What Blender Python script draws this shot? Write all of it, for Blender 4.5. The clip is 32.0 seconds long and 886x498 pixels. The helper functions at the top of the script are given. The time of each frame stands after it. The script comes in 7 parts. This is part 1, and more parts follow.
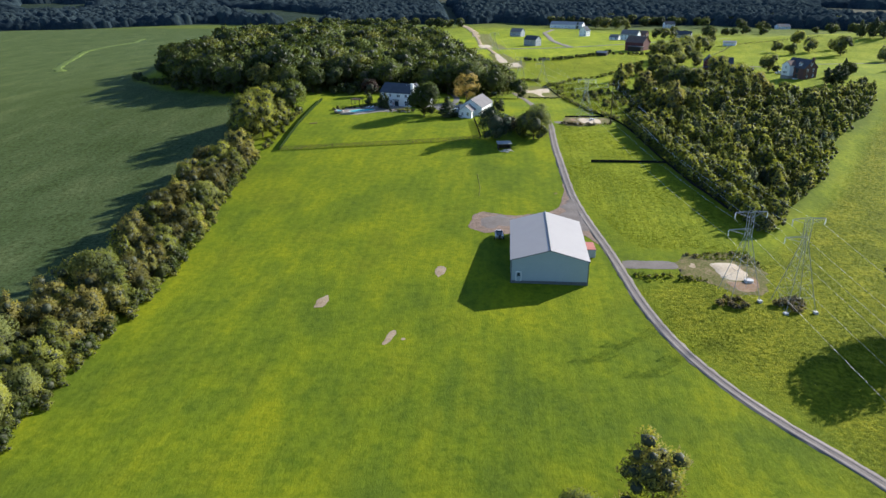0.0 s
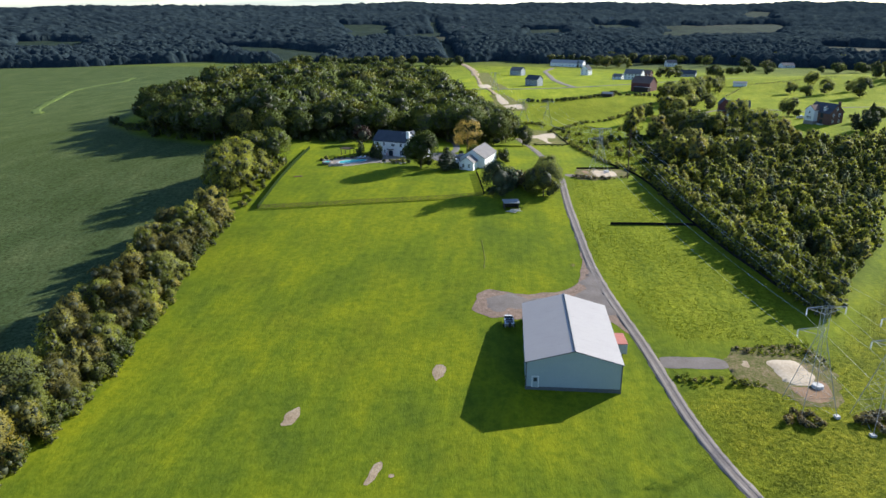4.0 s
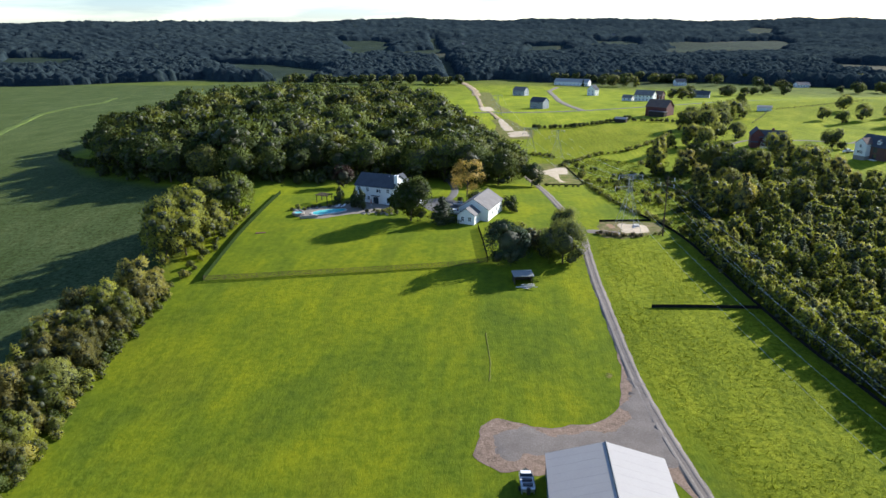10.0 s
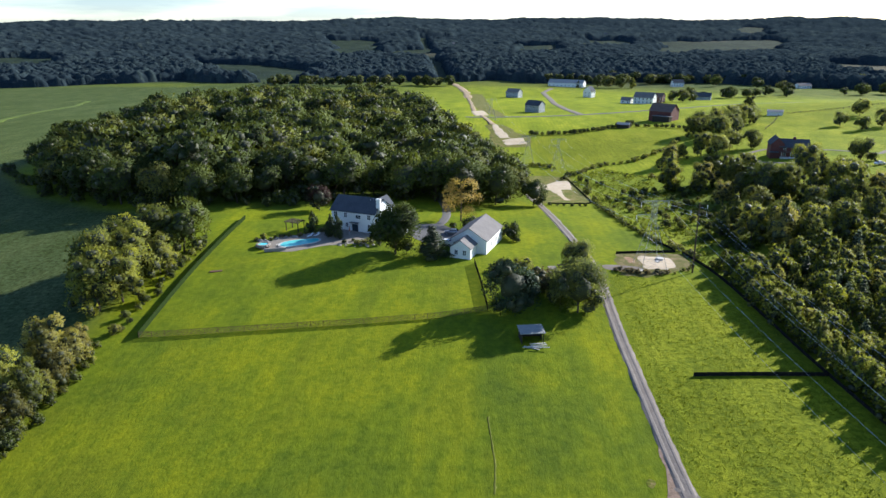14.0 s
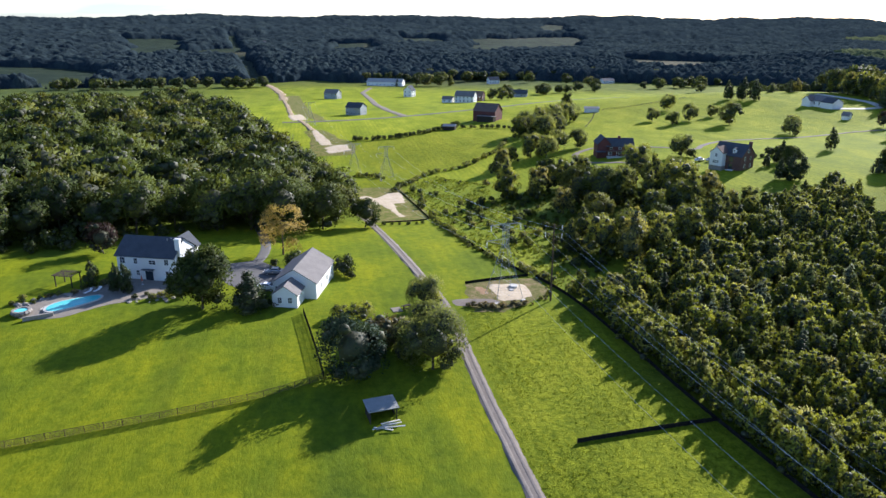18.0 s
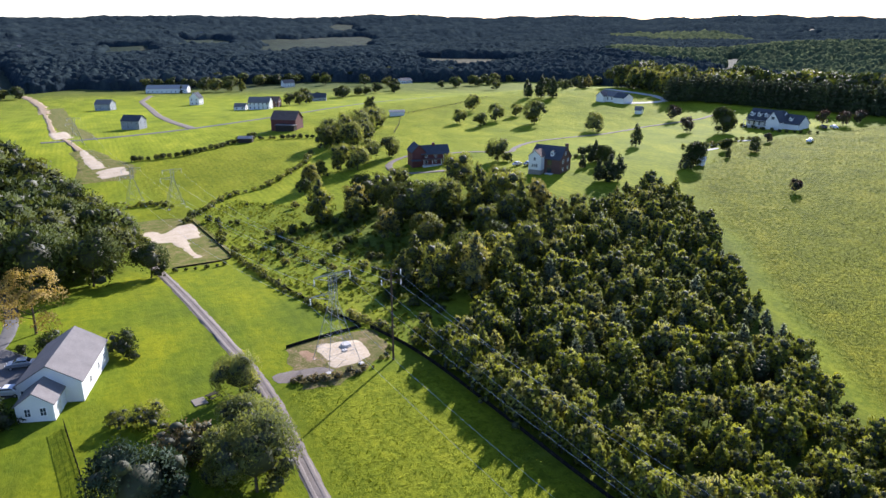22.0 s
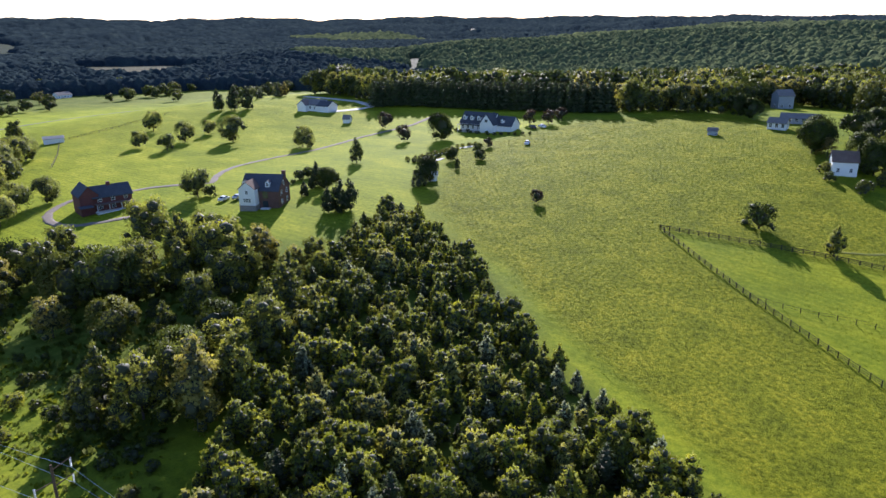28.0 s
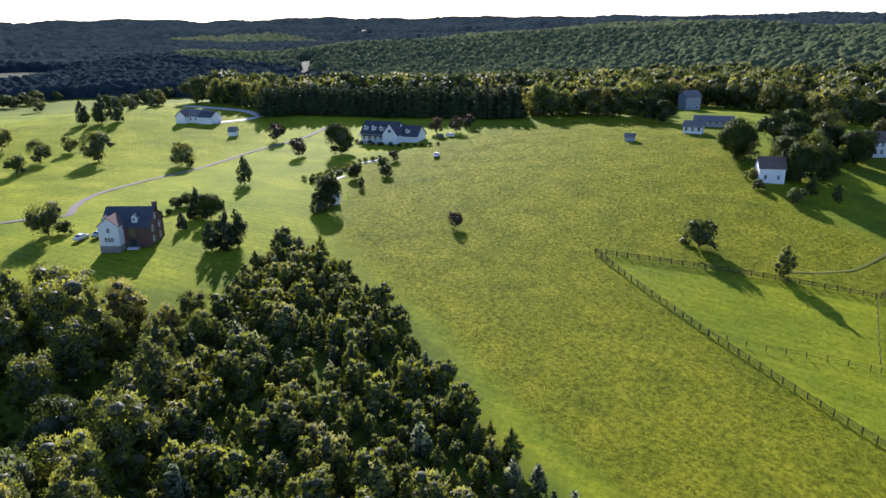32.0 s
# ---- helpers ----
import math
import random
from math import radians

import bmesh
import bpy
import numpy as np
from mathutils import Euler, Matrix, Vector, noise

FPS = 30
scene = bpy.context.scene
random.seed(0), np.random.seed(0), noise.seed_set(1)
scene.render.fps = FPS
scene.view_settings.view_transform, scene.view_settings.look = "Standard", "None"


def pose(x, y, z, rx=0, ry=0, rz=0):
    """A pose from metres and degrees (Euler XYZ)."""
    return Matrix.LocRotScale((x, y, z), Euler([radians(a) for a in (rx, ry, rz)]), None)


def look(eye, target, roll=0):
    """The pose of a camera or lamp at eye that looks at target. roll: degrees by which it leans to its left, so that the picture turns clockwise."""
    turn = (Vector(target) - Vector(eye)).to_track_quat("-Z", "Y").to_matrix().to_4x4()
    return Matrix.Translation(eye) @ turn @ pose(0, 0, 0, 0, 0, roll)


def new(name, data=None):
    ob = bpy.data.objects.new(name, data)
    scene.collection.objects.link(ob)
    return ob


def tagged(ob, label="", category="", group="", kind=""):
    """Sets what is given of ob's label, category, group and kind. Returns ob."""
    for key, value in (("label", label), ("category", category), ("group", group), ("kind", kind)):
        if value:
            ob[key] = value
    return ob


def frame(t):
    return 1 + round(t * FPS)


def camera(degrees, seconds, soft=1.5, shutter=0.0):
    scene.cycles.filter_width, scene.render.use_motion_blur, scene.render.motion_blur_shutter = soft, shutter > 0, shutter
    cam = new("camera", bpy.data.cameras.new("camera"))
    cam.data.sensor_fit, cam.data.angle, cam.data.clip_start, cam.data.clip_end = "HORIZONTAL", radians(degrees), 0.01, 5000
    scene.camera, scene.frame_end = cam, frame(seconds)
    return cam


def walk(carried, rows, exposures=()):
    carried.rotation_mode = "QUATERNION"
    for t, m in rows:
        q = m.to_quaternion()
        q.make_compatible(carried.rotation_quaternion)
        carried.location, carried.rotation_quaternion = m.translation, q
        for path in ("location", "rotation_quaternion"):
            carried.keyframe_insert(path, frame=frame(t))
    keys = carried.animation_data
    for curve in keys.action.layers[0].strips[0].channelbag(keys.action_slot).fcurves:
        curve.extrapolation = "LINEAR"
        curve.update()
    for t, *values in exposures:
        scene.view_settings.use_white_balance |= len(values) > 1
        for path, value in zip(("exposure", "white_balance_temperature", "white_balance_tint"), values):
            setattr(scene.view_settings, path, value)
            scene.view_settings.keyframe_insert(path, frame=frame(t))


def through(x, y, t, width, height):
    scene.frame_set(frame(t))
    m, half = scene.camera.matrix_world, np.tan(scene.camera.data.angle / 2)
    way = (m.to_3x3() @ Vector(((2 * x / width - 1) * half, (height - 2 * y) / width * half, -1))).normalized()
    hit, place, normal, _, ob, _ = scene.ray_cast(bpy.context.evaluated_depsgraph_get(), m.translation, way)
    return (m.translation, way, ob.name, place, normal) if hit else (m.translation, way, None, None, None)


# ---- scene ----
cam = camera(63.8, 32.0)
PATH = [
    (0, pose(-2.31, -140.83, 62.79, 68.428, 0, 5.003) @ pose(0, 0, 0, 0, 0, -0.284)),
    (1, pose(-2.87, -133.62, 62.98, 69.028, 0, 5.007) @ pose(0, 0, 0, 0, 0, -0.349)),
    (2, pose(-3.68, -126.03, 63.11, 69.672, 0, 4.930) @ pose(0, 0, 0, 0, 0, -0.298)),
    (3, pose(-4.25, -118.30, 63.11, 70.326, 0, 4.928) @ pose(0, 0, 0, 0, 0, -0.251)),
    (3.5, pose(-4.65, -114.57, 63.05, 70.712, 0, 4.872) @ pose(0, 0, 0, 0, 0, -0.232)),
    (5.5, pose(-5.83, -99.09, 63.31, 72.116, 0, 4.820) @ pose(0, 0, 0, 0, 0, -0.153)),
    (6, pose(-6.00, -94.95, 63.23, 72.207, 0, 4.810) @ pose(0, 0, 0, 0, 0, -0.154)),
    (7, pose(-6.24, -86.98, 63.34, 72.262, 0, 4.880) @ pose(0, 0, 0, 0, 0, -0.148)),
    (8, pose(-6.63, -79.30, 63.67, 72.314, 0, 4.864) @ pose(0, 0, 0, 0, 0, -0.160)),
    (9, pose(-7.00, -71.85, 64.12, 72.287, 0, 4.874) @ pose(0, 0, 0, 0, 0, -0.169)),
    (10, pose(-7.28, -64.10, 64.21, 72.283, 0, 4.890) @ pose(0, 0, 0, 0, 0, -0.157)),
    (11, pose(-7.64, -56.35, 63.99, 72.323, 0, 4.902) @ pose(0, 0, 0, 0, 0, -0.109)),
    (12, pose(-8.49, -48.99, 63.57, 72.434, 0, 4.772) @ pose(0, 0, 0, 0, 0, -0.139)),
    (13, pose(-9.35, -40.06, 63.72, 72.336, 0, 4.656) @ pose(0, 0, 0, 0, 0, -0.197)),
    (13.5, pose(-9.70, -35.80, 63.82, 72.295, 0, 4.607) @ pose(0, 0, 0, 0, 0, -0.199)),
    (15.5, pose(-9.85, -21.62, 64.19, 72.056, 0, -0.202) @ pose(0, 0, 0, 0, 0, 0.091)),
    (16, pose(-9.94, -18.11, 64.03, 72.142, 0, -2.223) @ pose(0, 0, 0, 0, 0, 0.049)),
    (17, pose(-10.09, -10.95, 64.19, 71.999, 0, -6.271) @ pose(0, 0, 0, 0, 0, 0.157)),
    (18, pose(-9.79, -3.78, 64.12, 72.032, 0, -10.225) @ pose(0, 0, 0, 0, 0, 0.054)),
    (19, pose(-9.08, 3.67, 64.05, 72.075, 0, -14.214) @ pose(0, 0, 0, 0, 0, -0.084)),
    (20, pose(-8.06, 10.76, 64.38, 72.021, 0, -18.250) @ pose(0, 0, 0, 0, 0, -0.071)),
    (21, pose(-6.41, 17.86, 64.38, 72.020, 0, -22.233) @ pose(0, 0, 0, 0, 0, -0.178)),
    (22, pose(-4.58, 24.72, 64.33, 71.962, 0, -26.237) @ pose(0, 0, 0, 0, 0, -0.270)),
    (23, pose(-1.96, 32.01, 64.25, 71.934, 0, -30.238) @ pose(0, 0, 0, 0, 0, -0.280)),
    (24, pose(1.30, 38.99, 64.08, 71.948, 0, -34.222) @ pose(0, 0, 0, 0, 0, -0.413)),
    (25, pose(4.49, 45.33, 64.20, 71.927, 0, -38.179) @ pose(0, 0, 0, 0, 0, -0.413)),
    (25.5, pose(6.30, 48.60, 64.27, 71.933, 0, -40.257) @ pose(0, 0, 0, 0, 0, -0.475)),
    (27.5, pose(13.96, 60.99, 64.10, 71.977, 0, -48.600) @ pose(0, 0, 0, 0, 0, -0.575)),
    (28, pose(16.30, 63.98, 64.12, 71.930, 0, -50.646) @ pose(0, 0, 0, 0, 0, -0.600)),
    (29, pose(21.40, 69.20, 63.71, 71.957, 0, -54.593) @ pose(0, 0, 0, 0, 0, -0.712)),
    (30, pose(26.59, 74.49, 63.78, 71.884, 0, -58.600) @ pose(0, 0, 0, 0, 0, -0.729)),
    (30.5, pose(29.26, 76.83, 63.85, 71.870, 0, -59.092) @ pose(0, 0, 0, 0, 0, -0.800)),
    (31, pose(31.99, 78.82, 63.91, 71.865, 0, -59.015) @ pose(0, 0, 0, 0, 0, -0.834)),
    (32, pose(37.46, 83.20, 63.89, 71.899, 0, -59.016) @ pose(0, 0, 0, 0, 0, -0.755)),
]
walk(cam, PATH, exposures=[(0, 0.94, 6200, 11), (14, 0.95, 6150, 11), (22, 1.08, 6080, 21), (32, 1.08, 6080, 21)])

# ---- light ----
SUN_AZ, SUN_EL = 39.5, 23.5
world = bpy.data.worlds.new("sky")
scene.world = world
world.use_nodes = True
wn = world.node_tree
sky = wn.nodes.new("ShaderNodeTexSky")
sky.sky_type = 'NISHITA'
sky.sun_disc = False
sky.sun_elevation = radians(SUN_EL)
sky.sun_rotation = radians(90 - SUN_AZ)
sky.air_density, sky.dust_density, sky.ozone_density = 0.8, 0.2, 3.0
sky_place, sky_map, cloud = wn.nodes.new("ShaderNodeTexCoord"), wn.nodes.new("ShaderNodeMapping"), wn.nodes.new("ShaderNodeTexNoise")
sky_map.inputs["Scale"].default_value = (1.0, 1.0, 9.0)
cloud.inputs["Scale"].default_value, cloud.inputs["Detail"].default_value = 5.0, 5.0
wn.links.new(sky_place.outputs["Generated"], sky_map.inputs["Vector"])
wn.links.new(sky_map.outputs[0], cloud.inputs["Vector"])
veil, veiled = wn.nodes.new("ShaderNodeValToRGB"), wn.nodes.new("ShaderNodeMix")
veil.color_ramp.elements[0].position, veil.color_ramp.elements[0].color = 0.38, (0.60, 0.64, 0.72, 1)
veil.color_ramp.elements[1].position, veil.color_ramp.elements[1].color = 0.62, (1.0, 0.99, 0.97, 1)
wn.links.new(cloud.outputs["Fac"], veil.inputs["Fac"])
veiled.data_type, veiled.blend_type = 'RGBA', 'MULTIPLY'
veiled.inputs[0].default_value = 1.0
wn.links.new(sky.outputs[0], veiled.inputs[6])
wn.links.new(veil.outputs[0], veiled.inputs[7])
wn.links.new(veiled.outputs[2], wn.nodes["Background"].inputs[0])
wn.nodes["Background"].inputs[1].default_value = 0.13
sun = new("sun", bpy.data.lights.new("sun", 'SUN'))
sun.data.energy, sun.data.angle, sun.data.color = 5.0, radians(0.6), (1.0, 0.95, 0.86)
sun.matrix_basis = look((100 * math.cos(radians(SUN_AZ)), 100 * math.sin(radians(SUN_AZ)), 100 * math.tan(radians(SUN_EL))), (0, 0, 0))


# ---- materials ----
def material(name):
    m = bpy.data.materials.new(name)
    m.use_nodes = True
    return m, m.node_tree, m.node_tree.nodes["Principled BSDF"]


def node(nt, kind, operation="", data_type="", blend_type="", attribute_name=""):
    n = nt.nodes.new(kind)
    if operation:
        n.operation = operation
    if data_type:
        n.data_type = data_type
    if blend_type:
        n.blend_type = blend_type
    if attribute_name:
        n.attribute_name = attribute_name
    return n


def noise_node(nt, scale, detail=3.0, rough=0.55, vec=None):
    n = node(nt, "ShaderNodeTexNoise")
    n.inputs["Scale"].default_value, n.inputs["Detail"].default_value, n.inputs["Roughness"].default_value = scale, detail, rough
    if vec is not None:
        nt.links.new(vec, n.inputs["Vector"])
    return n.outputs["Fac"]


def ramp(nt, fac, stops):
    r = node(nt, "ShaderNodeValToRGB")
    e = r.color_ramp.elements
    while len(e) < len(stops):
        e.new(0.5)
    for el, (p, c) in zip(e, stops):
        el.position, el.color = p, (*c, 1)
    nt.links.new(fac, r.inputs["Fac"])
    return r.outputs["Color"]


def mixed(nt, fac, a, b, blend='MIX'):
    n = node(nt, "ShaderNodeMix", data_type='RGBA', blend_type=blend)
    for sock, v in ((n.inputs[0], fac), (n.inputs[6], a), (n.inputs[7], b)):
        if isinstance(v, bpy.types.NodeSocket):
            nt.links.new(v, sock)
        elif isinstance(v, (int, float)):
            sock.default_value = v
        else:
            sock.default_value = (*v, 1)
    return n.outputs[2]


def bump(nt, b, height, strength, distance):
    n = node(nt, "ShaderNodeBump")
    n.inputs["Strength"].default_value, n.inputs["Distance"].default_value = strength, distance
    nt.links.new(height, n.inputs["Height"])
    nt.links.new(n.outputs[0], b.inputs["Normal"])


def position(nt):
    return node(nt, "ShaderNodeNewGeometry").outputs["Position"]


def surface(name, stops, scale, fine=None, rough=0.7, metal=0.0, bump_size=0.0, bump_scale=None, coat=0.0):
    """A plain surface whose colour wanders between the stops at two scales."""
    m, nt, b = material(name)
    p = position(nt)
    f = noise_node(nt, scale, 4.0, 0.6, p)
    if fine:
        g = noise_node(nt, fine, 2.0, 0.6, p)
        mth = node(nt, "ShaderNodeMath", operation='MULTIPLY_ADD')
        nt.links.new(g, mth.inputs[0])
        mth.inputs[1].default_value = 0.5
        sub = node(nt, "ShaderNodeMath", operation='MULTIPLY')
        nt.links.new(f, sub.inputs[0])
        sub.inputs[1].default_value = 0.5
        nt.links.new(sub.outputs[0], mth.inputs[2])
        f = mth.outputs[0]
    nt.links.new(ramp(nt, f, stops), b.inputs["Base Color"])
    b.inputs["Roughness"].default_value, b.inputs["Metallic"].default_value = rough, metal
    if rough >= 0.85:
        b.inputs["Specular IOR Level"].default_value = 0.12
    if bump_size:
        bump(nt, b, noise_node(nt, bump_scale or fine or scale * 4, 3.0, 0.6, p), 0.8, bump_size)
    return m


def leaf_material(name, dark, light, tint=None, tint_share=0.3, through=0.45):
    """Leaves: each clump and each tree takes its own tone; light passes through."""
    m, nt, b = material(name)
    geo, info = node(nt, "ShaderNodeNewGeometry"), node(nt, "ShaderNodeObjectInfo")
    c = ramp(nt, geo.outputs["Random Per Island"], [(0.0, dark), (0.7, [(x + y) / 2 for x, y in zip(dark, light)]), (1.0, light)])
    big = noise_node(nt, 0.2, 2.0, 0.5, geo.outputs["Position"])
    v = ramp(nt, big, [(0.32, (0.74, 0.78, 0.80)), (0.5, (1.0, 1.0, 1.0)), (0.68, (1.26, 1.21, 1.08))])
    c = mixed(nt, 1.0, c, v, 'MULTIPLY')
    own = node(nt, "ShaderNodeMath", operation='ADD')
    nt.links.new(node(nt, "ShaderNodeAttribute", attribute_name="tone").outputs["Fac"], own.inputs[0])
    nt.links.new(info.outputs["Random"], own.inputs[1])
    whole = node(nt, "ShaderNodeMath", operation='FRACT')
    nt.links.new(own.outputs[0], whole.inputs[0])
    turn = node(nt, "ShaderNodeMath", operation='MULTIPLY')
    nt.links.new(whole.outputs[0], turn.inputs[0])
    turn.inputs[1].default_value = 7.31
    part_ = node(nt, "ShaderNodeMath", operation='FRACT')
    nt.links.new(turn.outputs[0], part_.inputs[0])
    c = mixed(nt, 1.0, c, ramp(nt, part_.outputs[0], [(0.0, (0.62, 0.66, 0.70)), (0.5, (1.0, 1.0, 1.0)), (1.0, (1.38, 1.32, 1.15))]), 'MULTIPLY')
    if tint:
        k = ramp(nt, whole.outputs[0], [(1 - tint_share, (0, 0, 0)), (1.0, (0.9, 0.9, 0.9))])
        c = mixed(nt, k, c, mixed(nt, 1.0, tint, v, 'MULTIPLY'))
    nt.links.new(c, b.inputs["Base Color"])
    b.inputs["Roughness"].default_value = 0.6
    b.inputs["Specular IOR Level"].default_value = 0.04
    tr = node(nt, "ShaderNodeBsdfTranslucent")
    nt.links.new(mixed(nt, 1.0, c, (1.30, 1.25, 0.55), 'MULTIPLY'), tr.inputs["Color"])
    mx = node(nt, "ShaderNodeMixShader")
    mx.inputs[0].default_value = through
    nt.links.new(b.outputs[0], mx.inputs[1])
    nt.links.new(tr.outputs[0], mx.inputs[2])
    nt.links.new(mx.outputs[0], nt.nodes["Material Output"].inputs["Surface"])
    return m


LEAF = leaf_material("leaf_woodland", (0.056, 0.078, 0.025), (0.094, 0.120, 0.035), (0.150, 0.158, 0.046), 0.3, 0.28)
LEAF_THICKET = leaf_material("leaf_thicket", (0.160, 0.188, 0.034), (0.258, 0.282, 0.056), (0.34, 0.33, 0.12), 0.2, 0.38)
LEAF_SILVER = leaf_material("leaf_silver", (0.20, 0.24, 0.14), (0.36, 0.40, 0.25), through=0.3)
LEAF_OLIVE = leaf_material("leaf_olive", (0.166, 0.190, 0.053), (0.246, 0.264, 0.077), (0.30, 0.27, 0.10), 0.3, 0.52)
LEAF_YELLOW = leaf_material("leaf_turning", (0.20, 0.155, 0.065), (0.31, 0.25, 0.11), through=0.35)
LEAF_PLUM = leaf_material("leaf_plum", (0.034, 0.022, 0.022), (0.080, 0.048, 0.044), through=0.2)
LEAF_PINE = leaf_material("needles", (0.034, 0.052, 0.026), (0.074, 0.104, 0.046), through=0.2)
LEAF_BROWN = leaf_material("leaf_russet", (0.14, 0.115, 0.062), (0.25, 0.20, 0.12), through=0.3)
LEAF_TAWNY = leaf_material("leaf_tawny", (0.142, 0.134, 0.050), (0.206, 0.192, 0.073), through=0.45)
LEAF_BLUE = leaf_material("blue_green_needles", (0.036, 0.060, 0.042), (0.070, 0.108, 0.076), through=0.22)
LEAF_DEEP = leaf_material("leaf_deep_green", (0.032, 0.048, 0.014), (0.078, 0.104, 0.030), through=0.24)
LEAF_GREY = leaf_material("leaf_grey_green", (0.180, 0.205, 0.082), (0.262, 0.288, 0.118), through=0.54)
# inner foliage with the shade inside a crown put into its dark colour
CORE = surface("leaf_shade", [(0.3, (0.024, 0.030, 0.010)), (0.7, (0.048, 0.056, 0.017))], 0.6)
BARK = surface("bark", [(0.3, (0.05, 0.04, 0.03)), (0.7, (0.13, 0.10, 0.075))], 2.5, 14.0, 0.9, 0, 0.02)


def ground_material():
    m, nt, b = material("grassland")
    p = position(nt)

    def mask(name):
        return node(nt, "ShaderNodeAttribute", attribute_name=name).outputs["Fac"]
    big = noise_node(nt, 0.032, 7.0, 0.66, p)
    mid = noise_node(nt, 0.11, 4.0, 0.6, p)
    streak = node(nt, "ShaderNodeMapping")
    streak.inputs["Rotation"].default_value = (0, 0, radians(-8))
    streak.inputs["Scale"].default_value = (1.0, 0.42, 1.0)
    nt.links.new(p, streak.inputs["Vector"])
    ps = streak.outputs[0]
    fine = noise_node(nt, 2.2, 5.0, 0.7, ps)
    swath = noise_node(nt, 0.085, 5.0, 0.62, ps)
    lawn = ramp(nt, big, [(0.40, (0.068, 0.104, 0.013)), (0.5, (0.118, 0.154, 0.010)), (0.60, (0.212, 0.220, 0.009))])
    lawn = mixed(nt, 0.55, lawn, ramp(nt, swath, [(0.36, (0.056, 0.092, 0.011)), (0.5, (0.112, 0.154, 0.009)), (0.64, (0.210, 0.226, 0.007))]))
    lawn = mixed(nt, 1.0, lawn, ramp(nt, fine, [(0.30, (0.82, 0.85, 0.82)), (0.70, (1.12, 1.10, 1.1))]), 'MULTIPLY')
    speck = noise_node(nt, 0.55, 6.0, 0.75, p)
    lawn = mixed(nt, 1.0, lawn, ramp(nt, speck, [(0.40, (0.70, 0.78, 0.80)), (0.5, (0.95, 0.95, 0.95)), (0.62, (1.12, 1.09, 1.0))]), 'MULTIPLY')
    # mown swaths
    wave = node(nt, "ShaderNodeTexWave")
    wave.inputs["Scale"].default_value, wave.inputs["Distortion"].default_value, wave.inputs["Detail Scale"].default_value = 0.13, 1.5, 0.2
    nt.links.new(p, wave.inputs["Vector"])
    lawn = mixed(nt, 0.26, lawn, mixed(nt, 1.0, lawn, ramp(nt, wave.outputs["Fac"], [(0.0, (0.78, 0.8, 0.8)), (1.0, (1.12, 1.1, 1.1))]), 'MULTIPLY'))
    hay = ramp(nt, mid, [(0.3, (0.084, 0.102, 0.007)), (0.5, (0.130, 0.145, 0.008)), (0.72, (0.188, 0.188, 0.012))])
    tuft = noise_node(nt, 0.95, 7.0, 0.78, p)
    hay = mixed(nt, 1.0, hay, ramp(nt, tuft, [(0.40, (0.42, 0.50, 0.40)), (0.5, (0.95, 0.95, 0.95)), (0.60, (1.55, 1.45, 1.4))]), 'MULTIPLY')
    # rough grass, its colour raised for the glow of sun through the blades
    backlit_pasture = ramp(nt, swath, [(0.32, (0.115, 0.155, 0.008)), (0.5, (0.195, 0.232, 0.012)), (0.68, (0.285, 0.302, 0.022))])
    backlit_pasture = mixed(nt, 1.0, backlit_pasture, ramp(nt, tuft, [(0.41, (0.55, 0.62, 0.55)), (0.5, (1.0, 1.0, 1.0)), (0.59, (1.35, 1.28, 1.3))]), 'MULTIPLY')
    backlit_pasture = mixed(nt, 0.5, backlit_pasture, mixed(nt, 1.0, backlit_pasture, ramp(nt, wave.outputs["Fac"], [(0.0, (0.72, 0.76, 0.76)), (1.0, (1.12, 1.1, 1.1))]), 'MULTIPLY'))
    crop = ramp(nt, swath, [(0.3, (0.025, 0.044, 0.020)), (0.5, (0.040, 0.062, 0.030)), (0.7, (0.062, 0.082, 0.039))])
    crop = mixed(nt, 1.0, crop, ramp(nt, noise_node(nt, 0.9, 6.0, 0.8, p), [(0.36, (0.34, 0.36, 0.36)), (0.64, (1.75, 1.68, 1.6))]), 'MULTIPLY')
    scrub = ramp(nt, noise_node(nt, 0.35, 5.0, 0.65, p), [(0.3, (0.030, 0.048, 0.010)), (0.5, (0.062, 0.092, 0.014)), (0.72, (0.115, 0.135, 0.03))])
    soil = ramp(nt, tuft, [(0.3, (0.16, 0.12, 0.07)), (0.7, (0.30, 0.24, 0.15))])
    c = mixed(nt, mask("hay"), lawn, hay)
    c = mixed(nt, mask("backlit_pasture"), c, backlit_pasture)
    # this mask also dulls distant fields, in place of cloud shade
    c = mixed(nt, mask("crop"), c, crop)
    # haze and cloud shade over the distance, painted as a dull ground colour
    c = mixed(nt, mask("far_haze"), c, ramp(nt, big, [(0.36, (0.019, 0.030, 0.020)), (0.5, (0.027, 0.042, 0.026)), (0.66, (0.042, 0.056, 0.034))]))
    c = mixed(nt, mask("scrub"), c, scrub)
    c = mixed(nt, mask("soil"), c, soil)
    nt.links.new(c, b.inputs["Base Color"])
    b.inputs["Roughness"].default_value = 0.85
    b.inputs["Specular IOR Level"].default_value = 0.03
    # less sheen on crop and on the dulled far ground
    bare = node(nt, "ShaderNodeMath", operation='MAXIMUM')
    nt.links.new(mask("far_haze"), bare.inputs[0])
    low = node(nt, "ShaderNodeMath", operation='MULTIPLY')
    nt.links.new(mask("crop"), low.inputs[0])
    low.inputs[1].default_value = 0.56
    nt.links.new(low.outputs[0], bare.inputs[1])
    fuzz = node(nt, "ShaderNodeMath", operation='MULTIPLY_ADD')
    nt.links.new(bare.outputs[0], fuzz.inputs[0])
